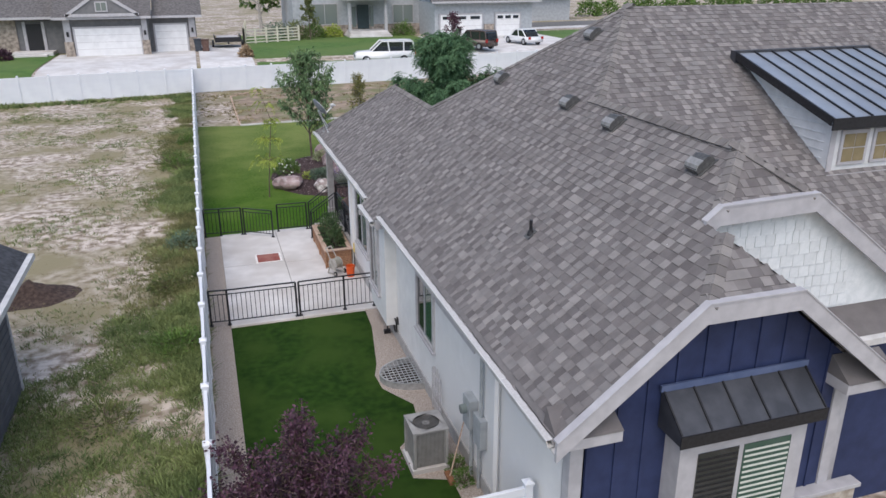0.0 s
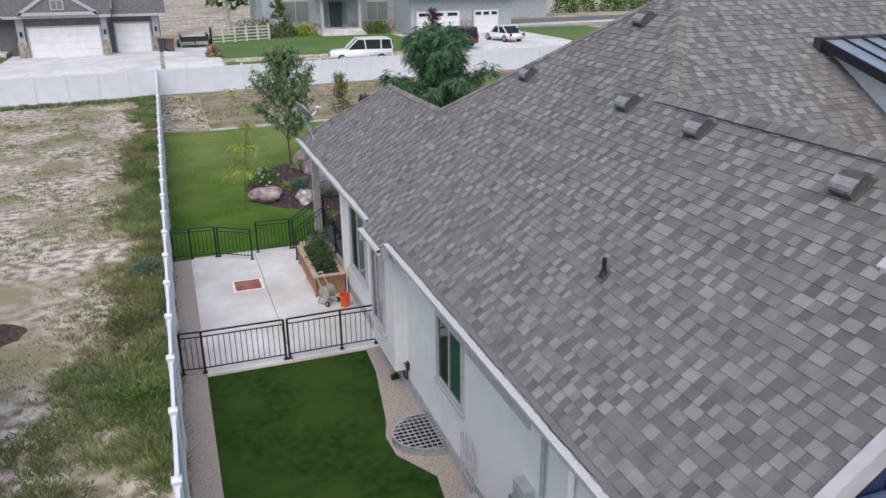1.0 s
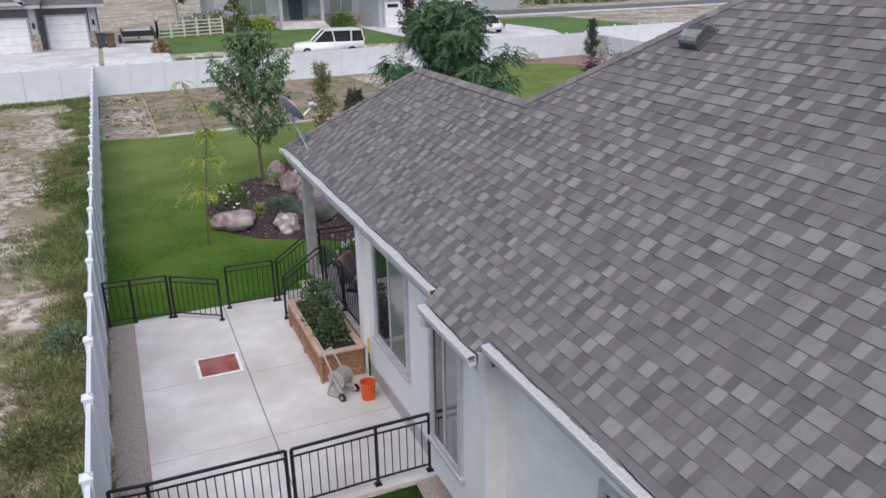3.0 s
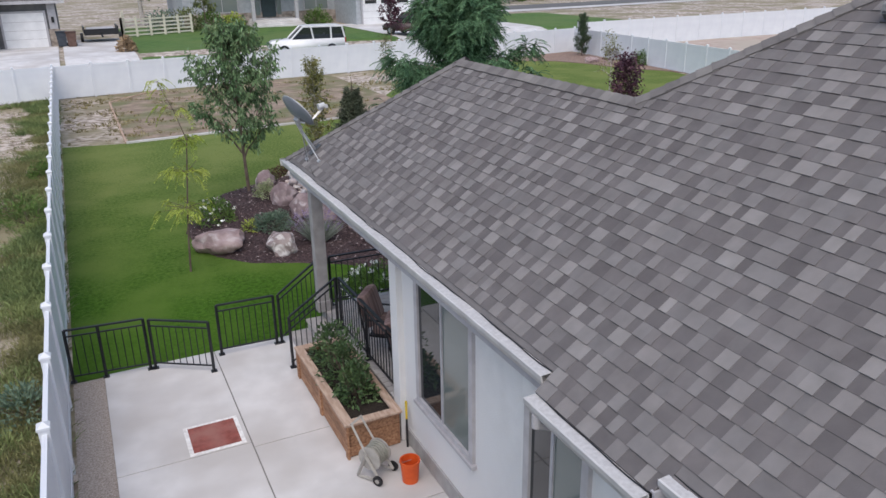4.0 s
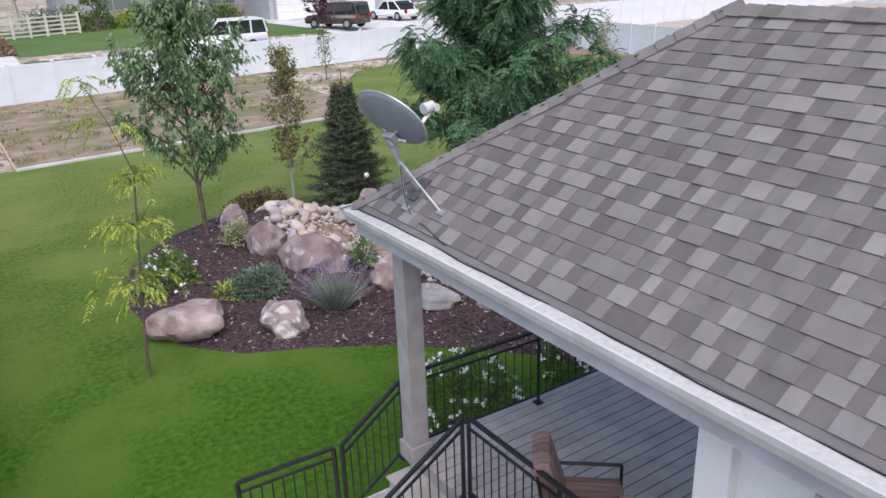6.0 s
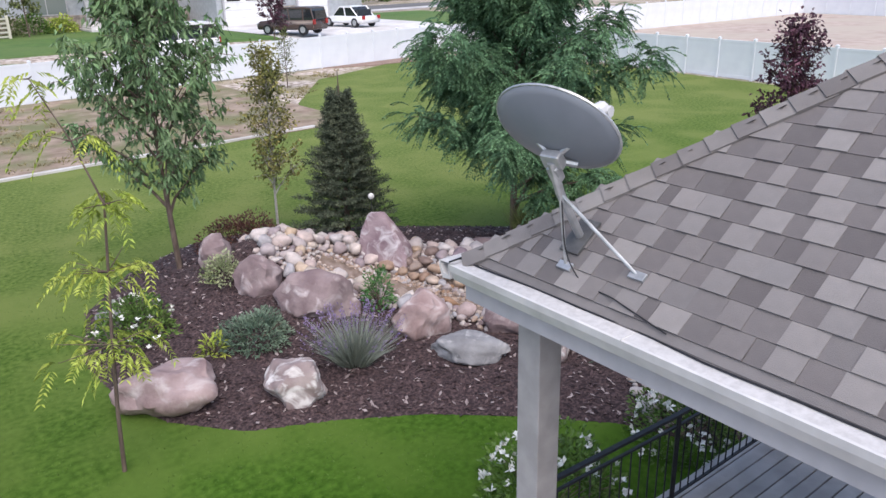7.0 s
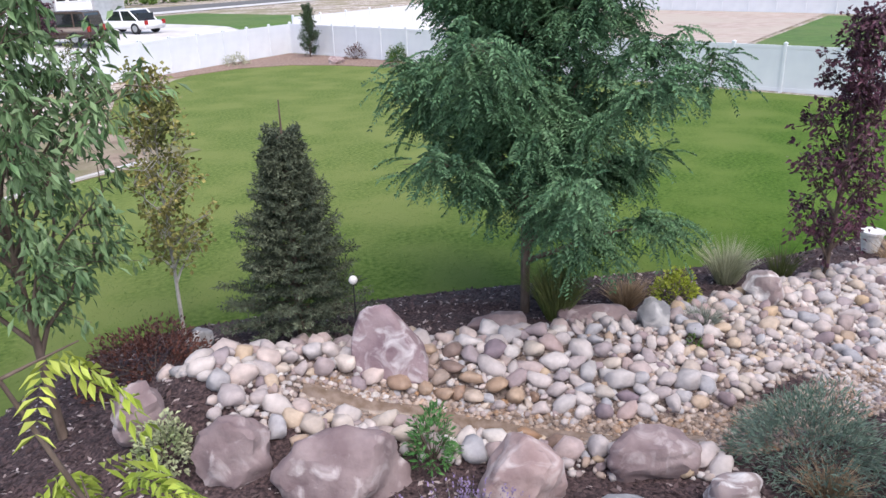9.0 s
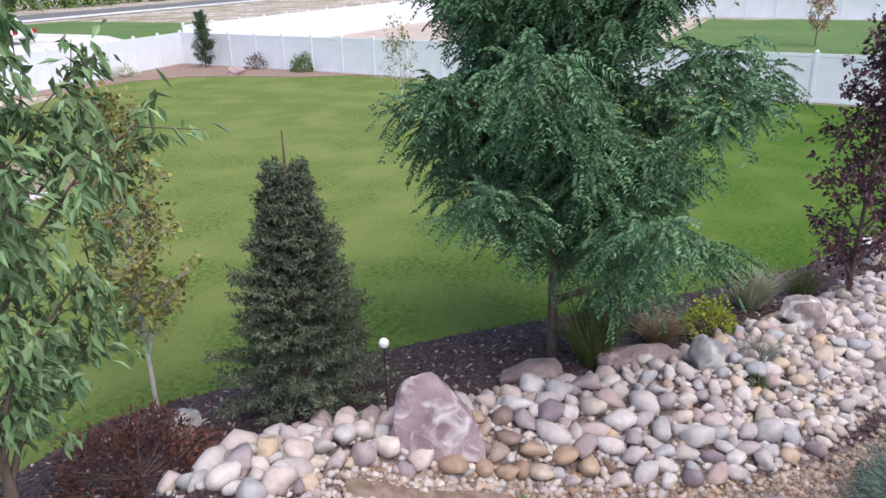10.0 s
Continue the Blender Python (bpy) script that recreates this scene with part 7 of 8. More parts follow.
cover("neighbour_lawn_1", -40, -12.0, 48, 66, FARLAWN, "green lawn in front of the neighbouring house", "lawn", 0.05)
cover("neighbour_lawn_2", 4.6, 23.5, 50.5, 80, FARLAWN, "green lawn in front of the far house", "lawn", 0.05)
cover("driveway_3", 23.5, 37.5, 51.5, 72, CONCRETE, "pale concrete double driveway", "driveway", 0.07)
cover("neighbour_lawn_3", 37.5, 48, 53.5, 75, FARLAWN, "green verge beside the driveway", "lawn", 0.05)
cover("road", 34, 160, 80, 87, ASPH, "grey street behind the bare lots", "road", 0.05, shear=0.12)
cover("pavement", 34, 160, 76.5, 79.5, CONCRETE, "pale concrete pavement along the street", "pavement", 0.06, shear=0.12)


def quad_cover(name, corners, material, label, category, lift, n=14):
    a_, b_, c_, d_ = (np.array(p, float) for p in corners)
    u_, v_ = np.meshgrid(np.linspace(0, 1, n), np.linspace(0, 1, n))
    P_ = (a_ * ((1 - u_) * (1 - v_))[..., None] + b_ * (u_ * (1 - v_))[..., None] + c_ * (u_ * v_)[..., None] + d_ * ((1 - u_) * v_)[..., None])
    Z_ = ground_z(P_[..., 0], P_[..., 1]) + lift
    f_ = [(j * n + i, j * n + i + 1, (j + 1) * n + i + 1, (j + 1) * n + i) for j in range(n - 1) for i in range(n - 1)]
    return tagged(mesh(name, np.concatenate([P_, Z_[..., None]], -1).reshape(-1, 3), f_, material), label, category, kind="structure")


PLAINDIRT = mat("graded_tan_dirt", (0.36, 0.285, 0.24), (0.46, 0.375, 0.325), 1.2, 0.95, 0.4, 8, detail=8, big=(0.42, 0.36, 0.30), bigscale=0.15)
quad_cover("dirt_lot", [(33.4, 26), (72.9, 26.5), (75.8, 49.3), (35.4, 49.8)], PLAINDIRT, "smooth graded tan dirt lot beyond the side fence", "dirt lot", 0.05)
cover("side_lot_lawn", 34, 70.2, 8, 25.8, FARLAWN, "green lawn beyond the side fence", "lawn", 0.06)

GREYSIDE = mat("grey_siding", (0.135, 0.135, 0.140), (0.17, 0.17, 0.175), 3, 0.75, 0.15)
PALESIDE = mat("pale_blue_grey_siding", (0.34, 0.36, 0.385), (0.42, 0.44, 0.465), 3, 0.75, 0.15)
STONEV = mat("tan_stone_veneer", (0.20, 0.165, 0.14), (0.42, 0.36, 0.31), 3.5, 0.9, 0.6, 10, detail=8)
WHITEDOOR = mat("white_garage_door", (0.70, 0.70, 0.71), (0.78, 0.78, 0.79), 2, 0.5, 0.03)
FROOF = mat("dark_grey_far_roof", (0.085, 0.080, 0.080), (0.15, 0.14, 0.14), 5, 0.9, 0.4, 16)


def garage_door(parent, x0, x1, y, z, h, lights=False):
    d_ = bx("garage_door", x0, x1, y - 0.05, y + 0.05, z, z + h, WHITEDOOR, parent, label="white panelled garage door")
    for k in range(1, 4):
        bx("panel_joint", x0, x1, y - 0.058, y - 0.05, z + h * k / 4 - 0.012, z + h * k / 4 + 0.012, TRIMGREY, d_)
    n = max(3, int((x1 - x0) / 1.2))
    if lights:
        for k in range(n):
            w_ = (x1 - x0) / n
            bx("light_pane", x0 + w_ * (k + 0.15), x0 + w_ * (k + 0.85), y - 0.065, y - 0.055, z + h * 0.79, z + h * 0.93, GLASS_DARK, d_)
    for a_, b_ in ((x0 - 0.14, x0), (x1, x1 + 0.14)):
        bx("jamb", a_, b_, y - 0.09, y + 0.05, z, z + h + 0.14, TRIM, d_)
    bx("head_trim", x0, x1, y - 0.09, y + 0.05, z + h, z + h + 0.14, TRIM, d_)
    return d_


def far_window(parent, x0, x1, z0, z1, y):
    w_ = bx("window", x0 - 0.1, x1 + 0.1, y - 0.06, y, z0 - 0.1, z1 + 0.1, TRIM, parent, 0.01)
    m_ = (x0 + x1) / 2
    for a_, b_ in ((x0, m_ - 0.03), (m_ + 0.03, x1)):
        bx("pane", a_, b_, y - 0.07, y - 0.062, z0, z1, GLASS_PALE, w_)


def slab_roof(parent, x0, x1, y0, y1, z0, z1, name="roof"):
    bm_ = bmesh.new()
    v_ = [bm_.verts.new(p) for p in ((x0, y0, z0), (x1, y0, z0), (x1, y1, z1), (x0, y1, z1), (x0, y0, z0 - 0.18), (x1, y0, z0 - 0.18), (x1, y1, z1 - 0.18), (x0, y1, z1 - 0.18))]
    for f_ in ((0, 1, 2, 3), (0, 4, 5, 1), (1, 5, 6, 2), (3, 7, 4, 0), (4, 7, 6, 5)):
        bm_.faces.new([v_[i] for i in f_])
    r_ = part(name, bm_, FROOF, parent)
    bx("fascia", x0, x1, y0 - 0.04, y0 - 0.002, z0 - 0.22, z0 - 0.01, TRIM, r_)


n1 = empty("neighbour_house", "grey sided house with white garage doors and stone pillars", "house")
Z = 1.22
bx("wall", -10.9, -4.0, 62.8, 74, Z - 0.3, Z + 3.3, GREYSIDE, n1)
bx("wall", -4.0, 0.1, 64.6, 74, Z - 0.3, Z + 3.2, GREYSIDE, n1)
bx("wall", -24, -10.9, 66.4, 74, Z - 0.3, Z + 3.2, GREYSIDE, n1)
garage_door(n1, -10.0, -4.7, 62.75, Z, 2.35)
garage_door(n1, -3.5, -0.8, 64.55, Z, 2.4)
for x0, x1, y in ((-10.95, -10.2, 62.7), (-4.6, -3.95, 62.7), (-0.62, 0.12, 64.5)):
    bx("stone_pillar", x0, x1, y - 0.12, y + 0.05, Z - 0.1, Z + 1.25, STONEV, n1, 0.02)
    bx("pillar_trim", x0 + 0.1, x1 - 0.1, y - 0.05, y + 0.05, Z + 1.25, Z + 3.1, TRIM, n1)
    li = bx("wall_light", (x0 + x1) / 2 - 0.09, (x0 + x1) / 2 + 0.09, y - 0.2, y - 0.05, Z + 1.7, Z + 2.1, BLACKIRON, n1, 0.02)
bx("entry_door", -14.4, -13.2, 66.3, 66.42, Z + 0.3, Z + 2.6, BLACKIRON, n1)
bx("door_trim", -14.7, -14.45, 66.28, 66.42, Z + 0.3, Z + 2.8, TRIM, n1)
bx("door_trim", -13.15, -12.9, 66.28, 66.42, Z + 0.3, Z + 2.8, TRIM, n1)
bx("stone_wainscot", -24, -15.2, 66.25, 66.4, Z - 0.2, Z + 3.0, STONEV, n1, 0.02)
far_window(n1, -18.6, -17.0, Z + 0.7, Z + 2.5, 66.25)
bx("porch_step", -15.6, -12.2, 64.2, 66.4, Z - 0.2, Z + 0.3, CONCRETE, n1, 0.03)
bx("porch_step", -15.2, -12.6, 63.4, 64.2, Z - 0.2, Z + 0.15, CONCRETE, n1, 0.03)
slab_roof(n1, -11.6, -3.6, 62.0, 69, Z + 3.35, Z + 6.6)
slab_roof(n1, -3.6, 0.7, 63.8, 69, Z + 3.25, Z + 5.7)
slab_roof(n1, -24.6, -11.6, 65.3, 71, Z + 3.25, Z + 5.8)
part("small_gable", prism(bmesh.new(), [(-10.4, Z + 3.5), (-4.6, Z + 3.5), (-7.5, Z + 5.4)], (61.85, 63.2)), GREYSIDE, n1)
for a_, b_ in (((-10.5, 61.8, Z + 3.55), (-7.5, 61.8, Z + 5.55)), ((-4.5, 61.8, Z + 3.55), (-7.5, 61.8, Z + 5.55)), ((-10.4, 61.8, Z + 3.6), (-4.6, 61.8, Z + 3.6))):
    board("gable_trim", a_, b_, 0.25, 0.08, TRIM, n1)
far_window(n1, -7.9, -7.1, Z + 3.85, Z + 4.5, 61.84)

n2 = empty("far_house", "pale house with white columns, stone base and garage", "house")
bx("wall", 10.5, 25.0, 76.6, 88, Z - 0.3, Z + 6.2, PALESIDE, n2)
bx("wall", 25.0, 36.5, 70.3, 86, Z - 0.3, Z + 3.6, PALESIDE, n2)
bx("stone_base", 10.45, 25.0, 76.45, 76.6, Z - 0.3, Z + 1.15, STONEV, n2, 0.02)
far_window(n2, 12.6, 15.4, Z + 1.3, Z + 3.4, 76.5)
far_window(n2, 21.9, 24.2, Z + 1.3, Z + 3.2, 76.5)
bx("entry_door", 17.7, 19.0, 76.35, 76.6, Z + 0.7, Z + 3.3, mat("teal_door", (0.02, 0.035, 0.04), (0.03, 0.05, 0.055), 3, 0.5), n2)
for x in (17.3, 19.35):
    bx("side_light", x - 0.2, x + 0.2, 76.4, 76.55, Z + 0.9, Z + 3.1, GLASS_PALE, n2)
for x in (16.4, 20.5):
    bx("column", x - 0.16, x + 0.16, 74.2, 74.52, Z + 0.5, Z + 4.0, TRIM, n2, 0.02)
for k in range(4):
    bx("porch_step", 16.4 - 0.1 * k, 20.6 + 0.1 * k, 74.0 - 0.35 * k, 76.5, Z - 0.2, Z + 0.62 - 0.15 * k, CONCRETE, n2, 0.02)
slab_roof(n2, 15.6, 21.3, 73.6, 76.8, Z + 4.1, Z + 5.2, "porch_roof")
garage_door(n2, 25.6, 30.4, 70.2, Z, 2.35, True)
garage_door(n2, 32.1, 34.9, 70.2, Z, 2.35, True)
bx("stone_pillar", 30.7, 31.8, 70.05, 70.25, Z - 0.2, Z + 1.3, STONEV, n2, 0.02)
slab_roof(n2, 24.4, 37.2, 69.4, 78, Z + 3.8, Z + 7.6)
n3 = empty("distant_house", "distant pale house behind the far driveway", "house")
bx("wall", 40, 52, 92, 100, Z - 0.3, Z + 3.4, PALESIDE, n3)
garage_door(n3, 41, 46, 91.9, Z, 2.4)
slab_roof(n3, 39, 53, 91, 100, Z + 3.6, Z + 6.4)

# cream rail fence, trailer, bins
CREAM = mat("cream_vinyl", (0.52, 0.49, 0.40), (0.60, 0.57, 0.48), 2, 0.6)
cf = empty("cream_fence", "cream vinyl rail fence beside the side pad", "fence")
for (xa, ya), (xb, yb_) in (((4.6, 69.5), (5.6, 82.0)), ((4.6, 69.5), (10.4, 71.8))):
    n = 5
    for k in range(n + 1):
        x, y = xa + (xb - xa) * k / n, ya + (yb_ - ya) * k / n
        bx("post", x - 0.09, x + 0.09, y - 0.09, y + 0.09, gz(x, y) - 0.1, gz(x, y) + 1.6, CREAM, cf, 0.01)
    for h in (0.25, 0.55, 0.85, 1.15, 1.45):
        board("rail", (xa, ya, gz(xa, ya) + h), (xb, yb_, gz(xb, yb_) + h), 0.12, 0.05, CREAM, cf)
tl2 = empty("utility_trailer", "black flatbed utility trailer on the pad", "trailer", at=(2.9, 67.2, gz(2.9, 67.2) + 0.07))
bx("bed", -1.2, 1.2, -1.4, 1.6, 0.55, 0.72, BLACKIRON, tl2, 0.02)
for sx in (-1, 1):
    bm = bmesh.new()
    tube(bm, (sx * 1.28, 0, 0.33), (sx * 1.48, 0, 0.33), 0.33, seg=18)
    part("wheel", bm, BLACKIRON, tl2)
    bx("side_rail", sx * 1.2 - 0.04, sx * 1.2 + 0.04, -1.4, 1.6, 0.72, 1.15, BLACKIRON, tl2)
bx("tailgate", -1.2, 1.2, -1.46, -1.40, 0.6, 1.0, BLACKIRON, tl2)
bx("load", -1.0, 1.0, -1.0, 1.2, 0.72, 0.98, TRIMGREY, tl2, 0.05)
bm = bmesh.new()
bar(bm, (0, -1.4, 0.6), (0, -2.6, 0.5), 0.1)
part("tongue", bm, BLACKIRON, tl2)


def bin_(x, y, c, label):
    b_ = empty("trash_bin", label, "trash bin", "trash bins by the garage", at=(x, y, gz(x, y) + 0.07))
    bm_ = bmesh.new()
    prism(bm_, [(-0.26, 0.0), (0.26, 0.0), (0.34, 1.0), (-0.34, 1.0)], (-0.32, 0.32))
    part("body", bm_, c, b_)
    bx("lid", -0.37, 0.37, -0.38, 0.36, 1.0, 1.07, c, b_, 0.02)
    for sx in (-0.3, 0.3):
        bm_ = bmesh.new()
        tube(bm_, (sx - 0.04, 0.3, 0.12), (sx + 0.04, 0.3, 0.12), 0.12, seg=12)
        part("wheel", bm_, BLACKIRON, b_)


bin_(0.75, 63.6, mat("brown_bin_plastic", (0.085, 0.045, 0.035), (0.12, 0.07, 0.055), 4, 0.6), "brown plastic wheeled bin beside the garage")
bin_(0.1, 64.2, mat("blue_bin_plastic", (0.035, 0.045, 0.060), (0.05, 0.06, 0.08), 4, 0.6), "dark blue wheeled bin beside the garage")


# ---- parked cars ----
def car(at, yaw, length, width, height, paint, label, suv=True):
    c_ = empty("car", label, "car", at=at)
    hl, hw = length / 2, width / 2
    belt = height * 0.55
    if suv:
        low = [(-hl, 0.32), (-hl + 0.03, belt), (hl * 0.42, belt), (hl * 0.92, belt * 0.90), (hl, belt * 0.55), (hl, 0.32)]
        top = [(-hl + 0.04, belt), (-hl + 0.22, height - 0.04), (-hl + 0.7, height), (hl * 0.10, height - 0.02), (hl * 0.44, belt)]
    else:
        low = [(-hl, 0.30), (-hl, belt * 0.95), (-hl * 0.66, belt), (hl * 0.45, belt), (hl * 0.93, belt * 0.85), (hl, belt * 0.5), (hl, 0.30)]
        top = [(-hl * 0.72, belt), (-hl * 0.42, height - 0.02), (0, height), (hl * 0.12, height - 0.03), (hl * 0.47, belt)]
    bm_ = bmesh.new()
    prism(bm_, low, (-hw, hw))
    bmesh.ops.bevel(bm_, geom=bm_.edges[:], offset=0.07, segments=2, affect="EDGES")
    part("body", bm_, paint, c_, smooth=True)
    bm_ = bmesh.new()
    prism(bm_, top, (-hw * 0.86, hw * 0.86))
    part("cabin_glass", bm_, GLASS_DARK, c_, "dark window glass")
    roof_l = [p for p in top[1:4]]
    bm_ = bmesh.new()
    prism(bm_, [(roof_l[0][0] - 0.02, roof_l[0][1] - 0.05)] + [(x, z + 0.03) for x, z in roof_l] + [(roof_l[-1][0] + 0.03, roof_l[-1][1] - 0.05)], (-hw * 0.88, hw * 0.88))
    part("roof", bm_, paint, c_)
    for (xa, za), (xb, zb) in ((top[0], top[1]), (top[3], top[4]), ((-0.15 * hl, belt), (-0.10 * hl, height - 0.03))) + ((((-0.62 * hl), belt), ((-0.62 * hl), height - 0.03)),) * suv:
        for s_ in (-1, 1):
            bm_ = bmesh.new()
            bar(bm_, (xa, s_ * hw * 0.87, za), (xb, s_ * hw * 0.87, zb), 0.08)
            part("pillar", bm_, paint, c_)
    for x in (-hl * 0.62, hl * 0.62):
        for s_ in (-1, 1):
            bm_ = bmesh.new()
            tube(bm_, (x, s_ * (hw - 0.2), 0.34), (x, s_ * (hw + 0.01), 0.34), 0.34, seg=20)
            w_ = part("wheel", bm_, BLACKIRON, c_)
            bm_ = bmesh.new()
            tube(bm_, (x, s_ * (hw + 0.01), 0.34), (x, s_ * (hw + 0.02), 0.34), 0.20, seg=14)
            part("rim", bm_, ZINC, w_)
    for s_ in (-1, 1):
        bx("taillight", -hl - 0.015, -hl + 0.05, s_ * hw * 0.82 - 0.13, s_ * hw * 0.82 + 0.13, belt * 0.72, belt * 1.05, mat("red_lens", (0.30, 0.02, 0.02), (0.36, 0.03, 0.03), 4, 0.2) if "red_lens" not in bpy.data.materials else bpy.data.materials["red_lens"], c_)
        bx("headlight", hl - 0.08, hl + 0.012, s_ * hw * 0.78 - 0.15, s_ * hw * 0.78 + 0.15, belt * 0.55, belt * 0.76, GLASS_PALE, c_)
    bx("rear_glass", -hl - 0.005 if suv else -hl * 0.7, -hl + 0.15 if suv else -hl * 0.55, -hw * 0.7, hw * 0.7, belt + 0.05, height - 0.2, GLASS_DARK, c_)
    c_.rotation_euler = (0, 0, radians(yaw))
    return c_


WHITECAR = mat("white_car_paint", (0.70, 0.70, 0.71), (0.76, 0.76, 0.77), 1, 0.25, spec=0.6)
car((15.3, 53.5, gz(15.3, 53.5) + 0.06), 172, 5.2, 1.95, 1.85, WHITECAR, "long white utility vehicle parked behind the fence")
car((25.0, 57.6, gz(25.0, 57.6) + 0.07), 118, 4.5, 1.8, 1.72, mat("brown_car_paint", (0.055, 0.035, 0.030), (0.075, 0.05, 0.042), 1, 0.25, spec=0.6), "dark brown compact utility vehicle on the driveway")
car((31.2, 60.4, gz(31.2, 60.4) + 0.07), 100, 4.6, 1.78, 1.45, WHITECAR, "white sedan on the far driveway", False)

# ---- garden plot, corner bed, far plants ----
PLOT = mat("dry_garden_soil", (0.20, 0.145, 0.105), (0.34, 0.265, 0.205), 1.6, 0.95, 0.7, 14, detail=9, big=(0.15, 0.155, 0.070), bigscale=0.5)
cover("garden_plot", 1.95, 15.0, 32.95, 47.3, PLOT, "dry tilled garden plot behind the lawn", "garden plot", 0.035, shear=0.03)
gc = empty("plot_curb", "pale concrete edging between lawn and garden plot", "edging")
for (xa, ya), (xb, yb_) in (((1.85, 32.7), (13.2, 33.5)), ((1.85, 32.7), (1.85, 43.5)), ((1.85, 43.5), (4.5, 46.6))):
    board("edging", (xa, ya, 0.07), (xb, yb_, 0.07), 0.12, 0.16 if xa != 1.85 or yb_ < 40 else 0.07, CONCRETE if xa != 1.85 or yb_ < 40 else WOODTOP, gc)
bm = prism(bmesh.new(), [(22, 48.5), (34.8, 49.85), (33.9, 36.0), (33.4, 38.0), (32.1, 40.0), (31.6, 43.2), (30.6, 45.6), (28.4, 47.2), (24.5, 47.4)], (-0.02, 0.03), axis="z")
tagged(part("corner_bed", bm, mat("brown_corner_mulch", (0.19, 0.125, 0.10), (0.30, 0.215, 0.175), 8, 0.95, 0.6, 20), None), "brown mulch bed in the fence corner", "planting bed", kind="structure")
tree("columnar_juniper", "dark green columnar conifer in the fence corner", "tree", (33.9, 47.2, 0.03), 2.9, 0.50, 30, 201, 0.05, leaf_mat("corner_conifer_leaf", (0.030, 0.060, 0.028), (0.06, 0.10, 0.045), 0.3), (0.11, 0.05), 12, bare=0.05, limb_up=1.2, sub=4, sublen=0.28)
mound_shrub("corner_shrub", "rounded green shrub in the corner bed", (34.1, 40.9), 0.62, 0.85, 1300, GRN, (0.11, 0.06), 202, z=0.02)
mound_shrub("corner_red_shrub", "small dark red shrub in the corner bed", (34.2, 44.0), 0.60, 0.8, 420, REDL, (0.12, 0.05), 203, z=0.02)
mound_shrub("corner_grass", "pale dry shrub against the back fence", (29.5, 48.5), 0.7, 0.55, 500, PALEG, (0.13, 0.04), 204, z=0.02)
boulder(32.3, 43.7, 0.75, 0.45, 0.30, 20, PINK, "pink-grey boulder in the corner bed", 205, z=0.0)
tree("thin_birch", "thin pale sapling on the back lawn", "tree", (22.2, 28.7, 0.0), 3.4, 0.45, 8, 206, 0.03, THIN, (0.09, 0.06), 5, bark=PALEBARK, bare=0.4, limb_up=1.2, sub=3)
tree("plum_sapling", "small purple-leaved sapling behind the fence", "tree", (21.5, 53.2, gz(21.5, 53.2)), 4.2, 0.8, 12, 207, 0.05, PLUM, (0.16, 0.11), 9, bare=0.35, limb_up=1.1, sub=4)
tree("garden_shrub_tree", "small bare sapling in the garden plot", "tree", (17.0, 43.0, 0.0), 2.6, 0.4, 9, 208, 0.03, OLV, (0.10, 0.06), 5, bare=0.2, limb_up=1.3, sub=3)
for k, (x, y, r_, h_, m_, lab) in enumerate(((12.5, 74.6, 1.3, 1.5, GRN, "green shrub before the far house"), (14.6, 75.2, 1.2, 1.1, YEL, "yellow-green shrub before the far house"), (10.2, 73.5, 1.5, 2.0, OLV, "olive shrub before the far house"), (22.6, 74.8, 1.3, 1.4, GRN, "green shrub beside the porch steps"),
                                              (4.0, 57.5, 0.55, 0.9, TAN, "golden ornamental grass clump by the pad"), (-15.8, 61.5, 0.8, 0.9, PURB, "purple shrub by the porch steps"), (-18.5, 64.0, 0.9, 1.0, TAN, "tan shrub below the window"), (-20.5, 64.5, 0.9, 0.9, GRN, "green shrub below the window"), (8.2, 74.0, 1.3, 1.8, MINT, "grey-green shrub by the cream fence"))):
    mound_shrub("front_shrub", lab, (x, y), r_, h_, 700, m_, (0.24, 0.14), 220 + k, z=gz(x, y) + 0.04)
tree("front_tree", "slim young tree on the far lawn", "tree", (11.6, 72.0, gz(11.6, 72.0)), 5.0, 0.8, 12, 240, 0.06, OLV, (0.2, 0.13), 9, bare=0.3, limb_up=1.1)
tree("yard_tree", "broad tree behind the cream fence", "tree", (7.5, 84.0, gz(7.5, 84.0)), 7.5, 2.6, 18, 241, 0.25, GRN, (0.3, 0.2), 14, bark=PALEBARK, bare=0.3)
tree("far_sapling", "thin golden sapling on the lawn beyond the fence", "tree", (49.5, 17.6, 0.15), 3.6, 0.8, 14, 209, 0.04, TAN, (0.16, 0.10), 8, bare=0.2, limb_up=1.2, sub=3)
for k in range(14):
    x = 58 + k * 4.2 + R.uniform(-1, 1)
    mound_shrub("hedge_shrub", "dark green shrub along the far street", (x, 96 + 0.12 * (x - 34) + R.uniform(-1, 1)), 1.8, 2.4, 420, GRN, (0.5, 0.3), 260 + k, z=1.2)

# ---- weeds on the bare lot, lawn blades ----
WEED = mat("weed_leaf", (0.094, 0.142, 0.048), (0.215, 0.258, 0.098), 0.8, 0.8, island=0.35)
OLIVEW = mat("olive_weed_leaf", (0.120, 0.128, 0.052), (0.220, 0.215, 0.095), 0.8, 0.85, island=0.3)
DRYW = mat("dry_weed_leaf", (0.17, 0.145, 0.065), (0.30, 0.26, 0.13), 0.9, 0.85, island=0.3)


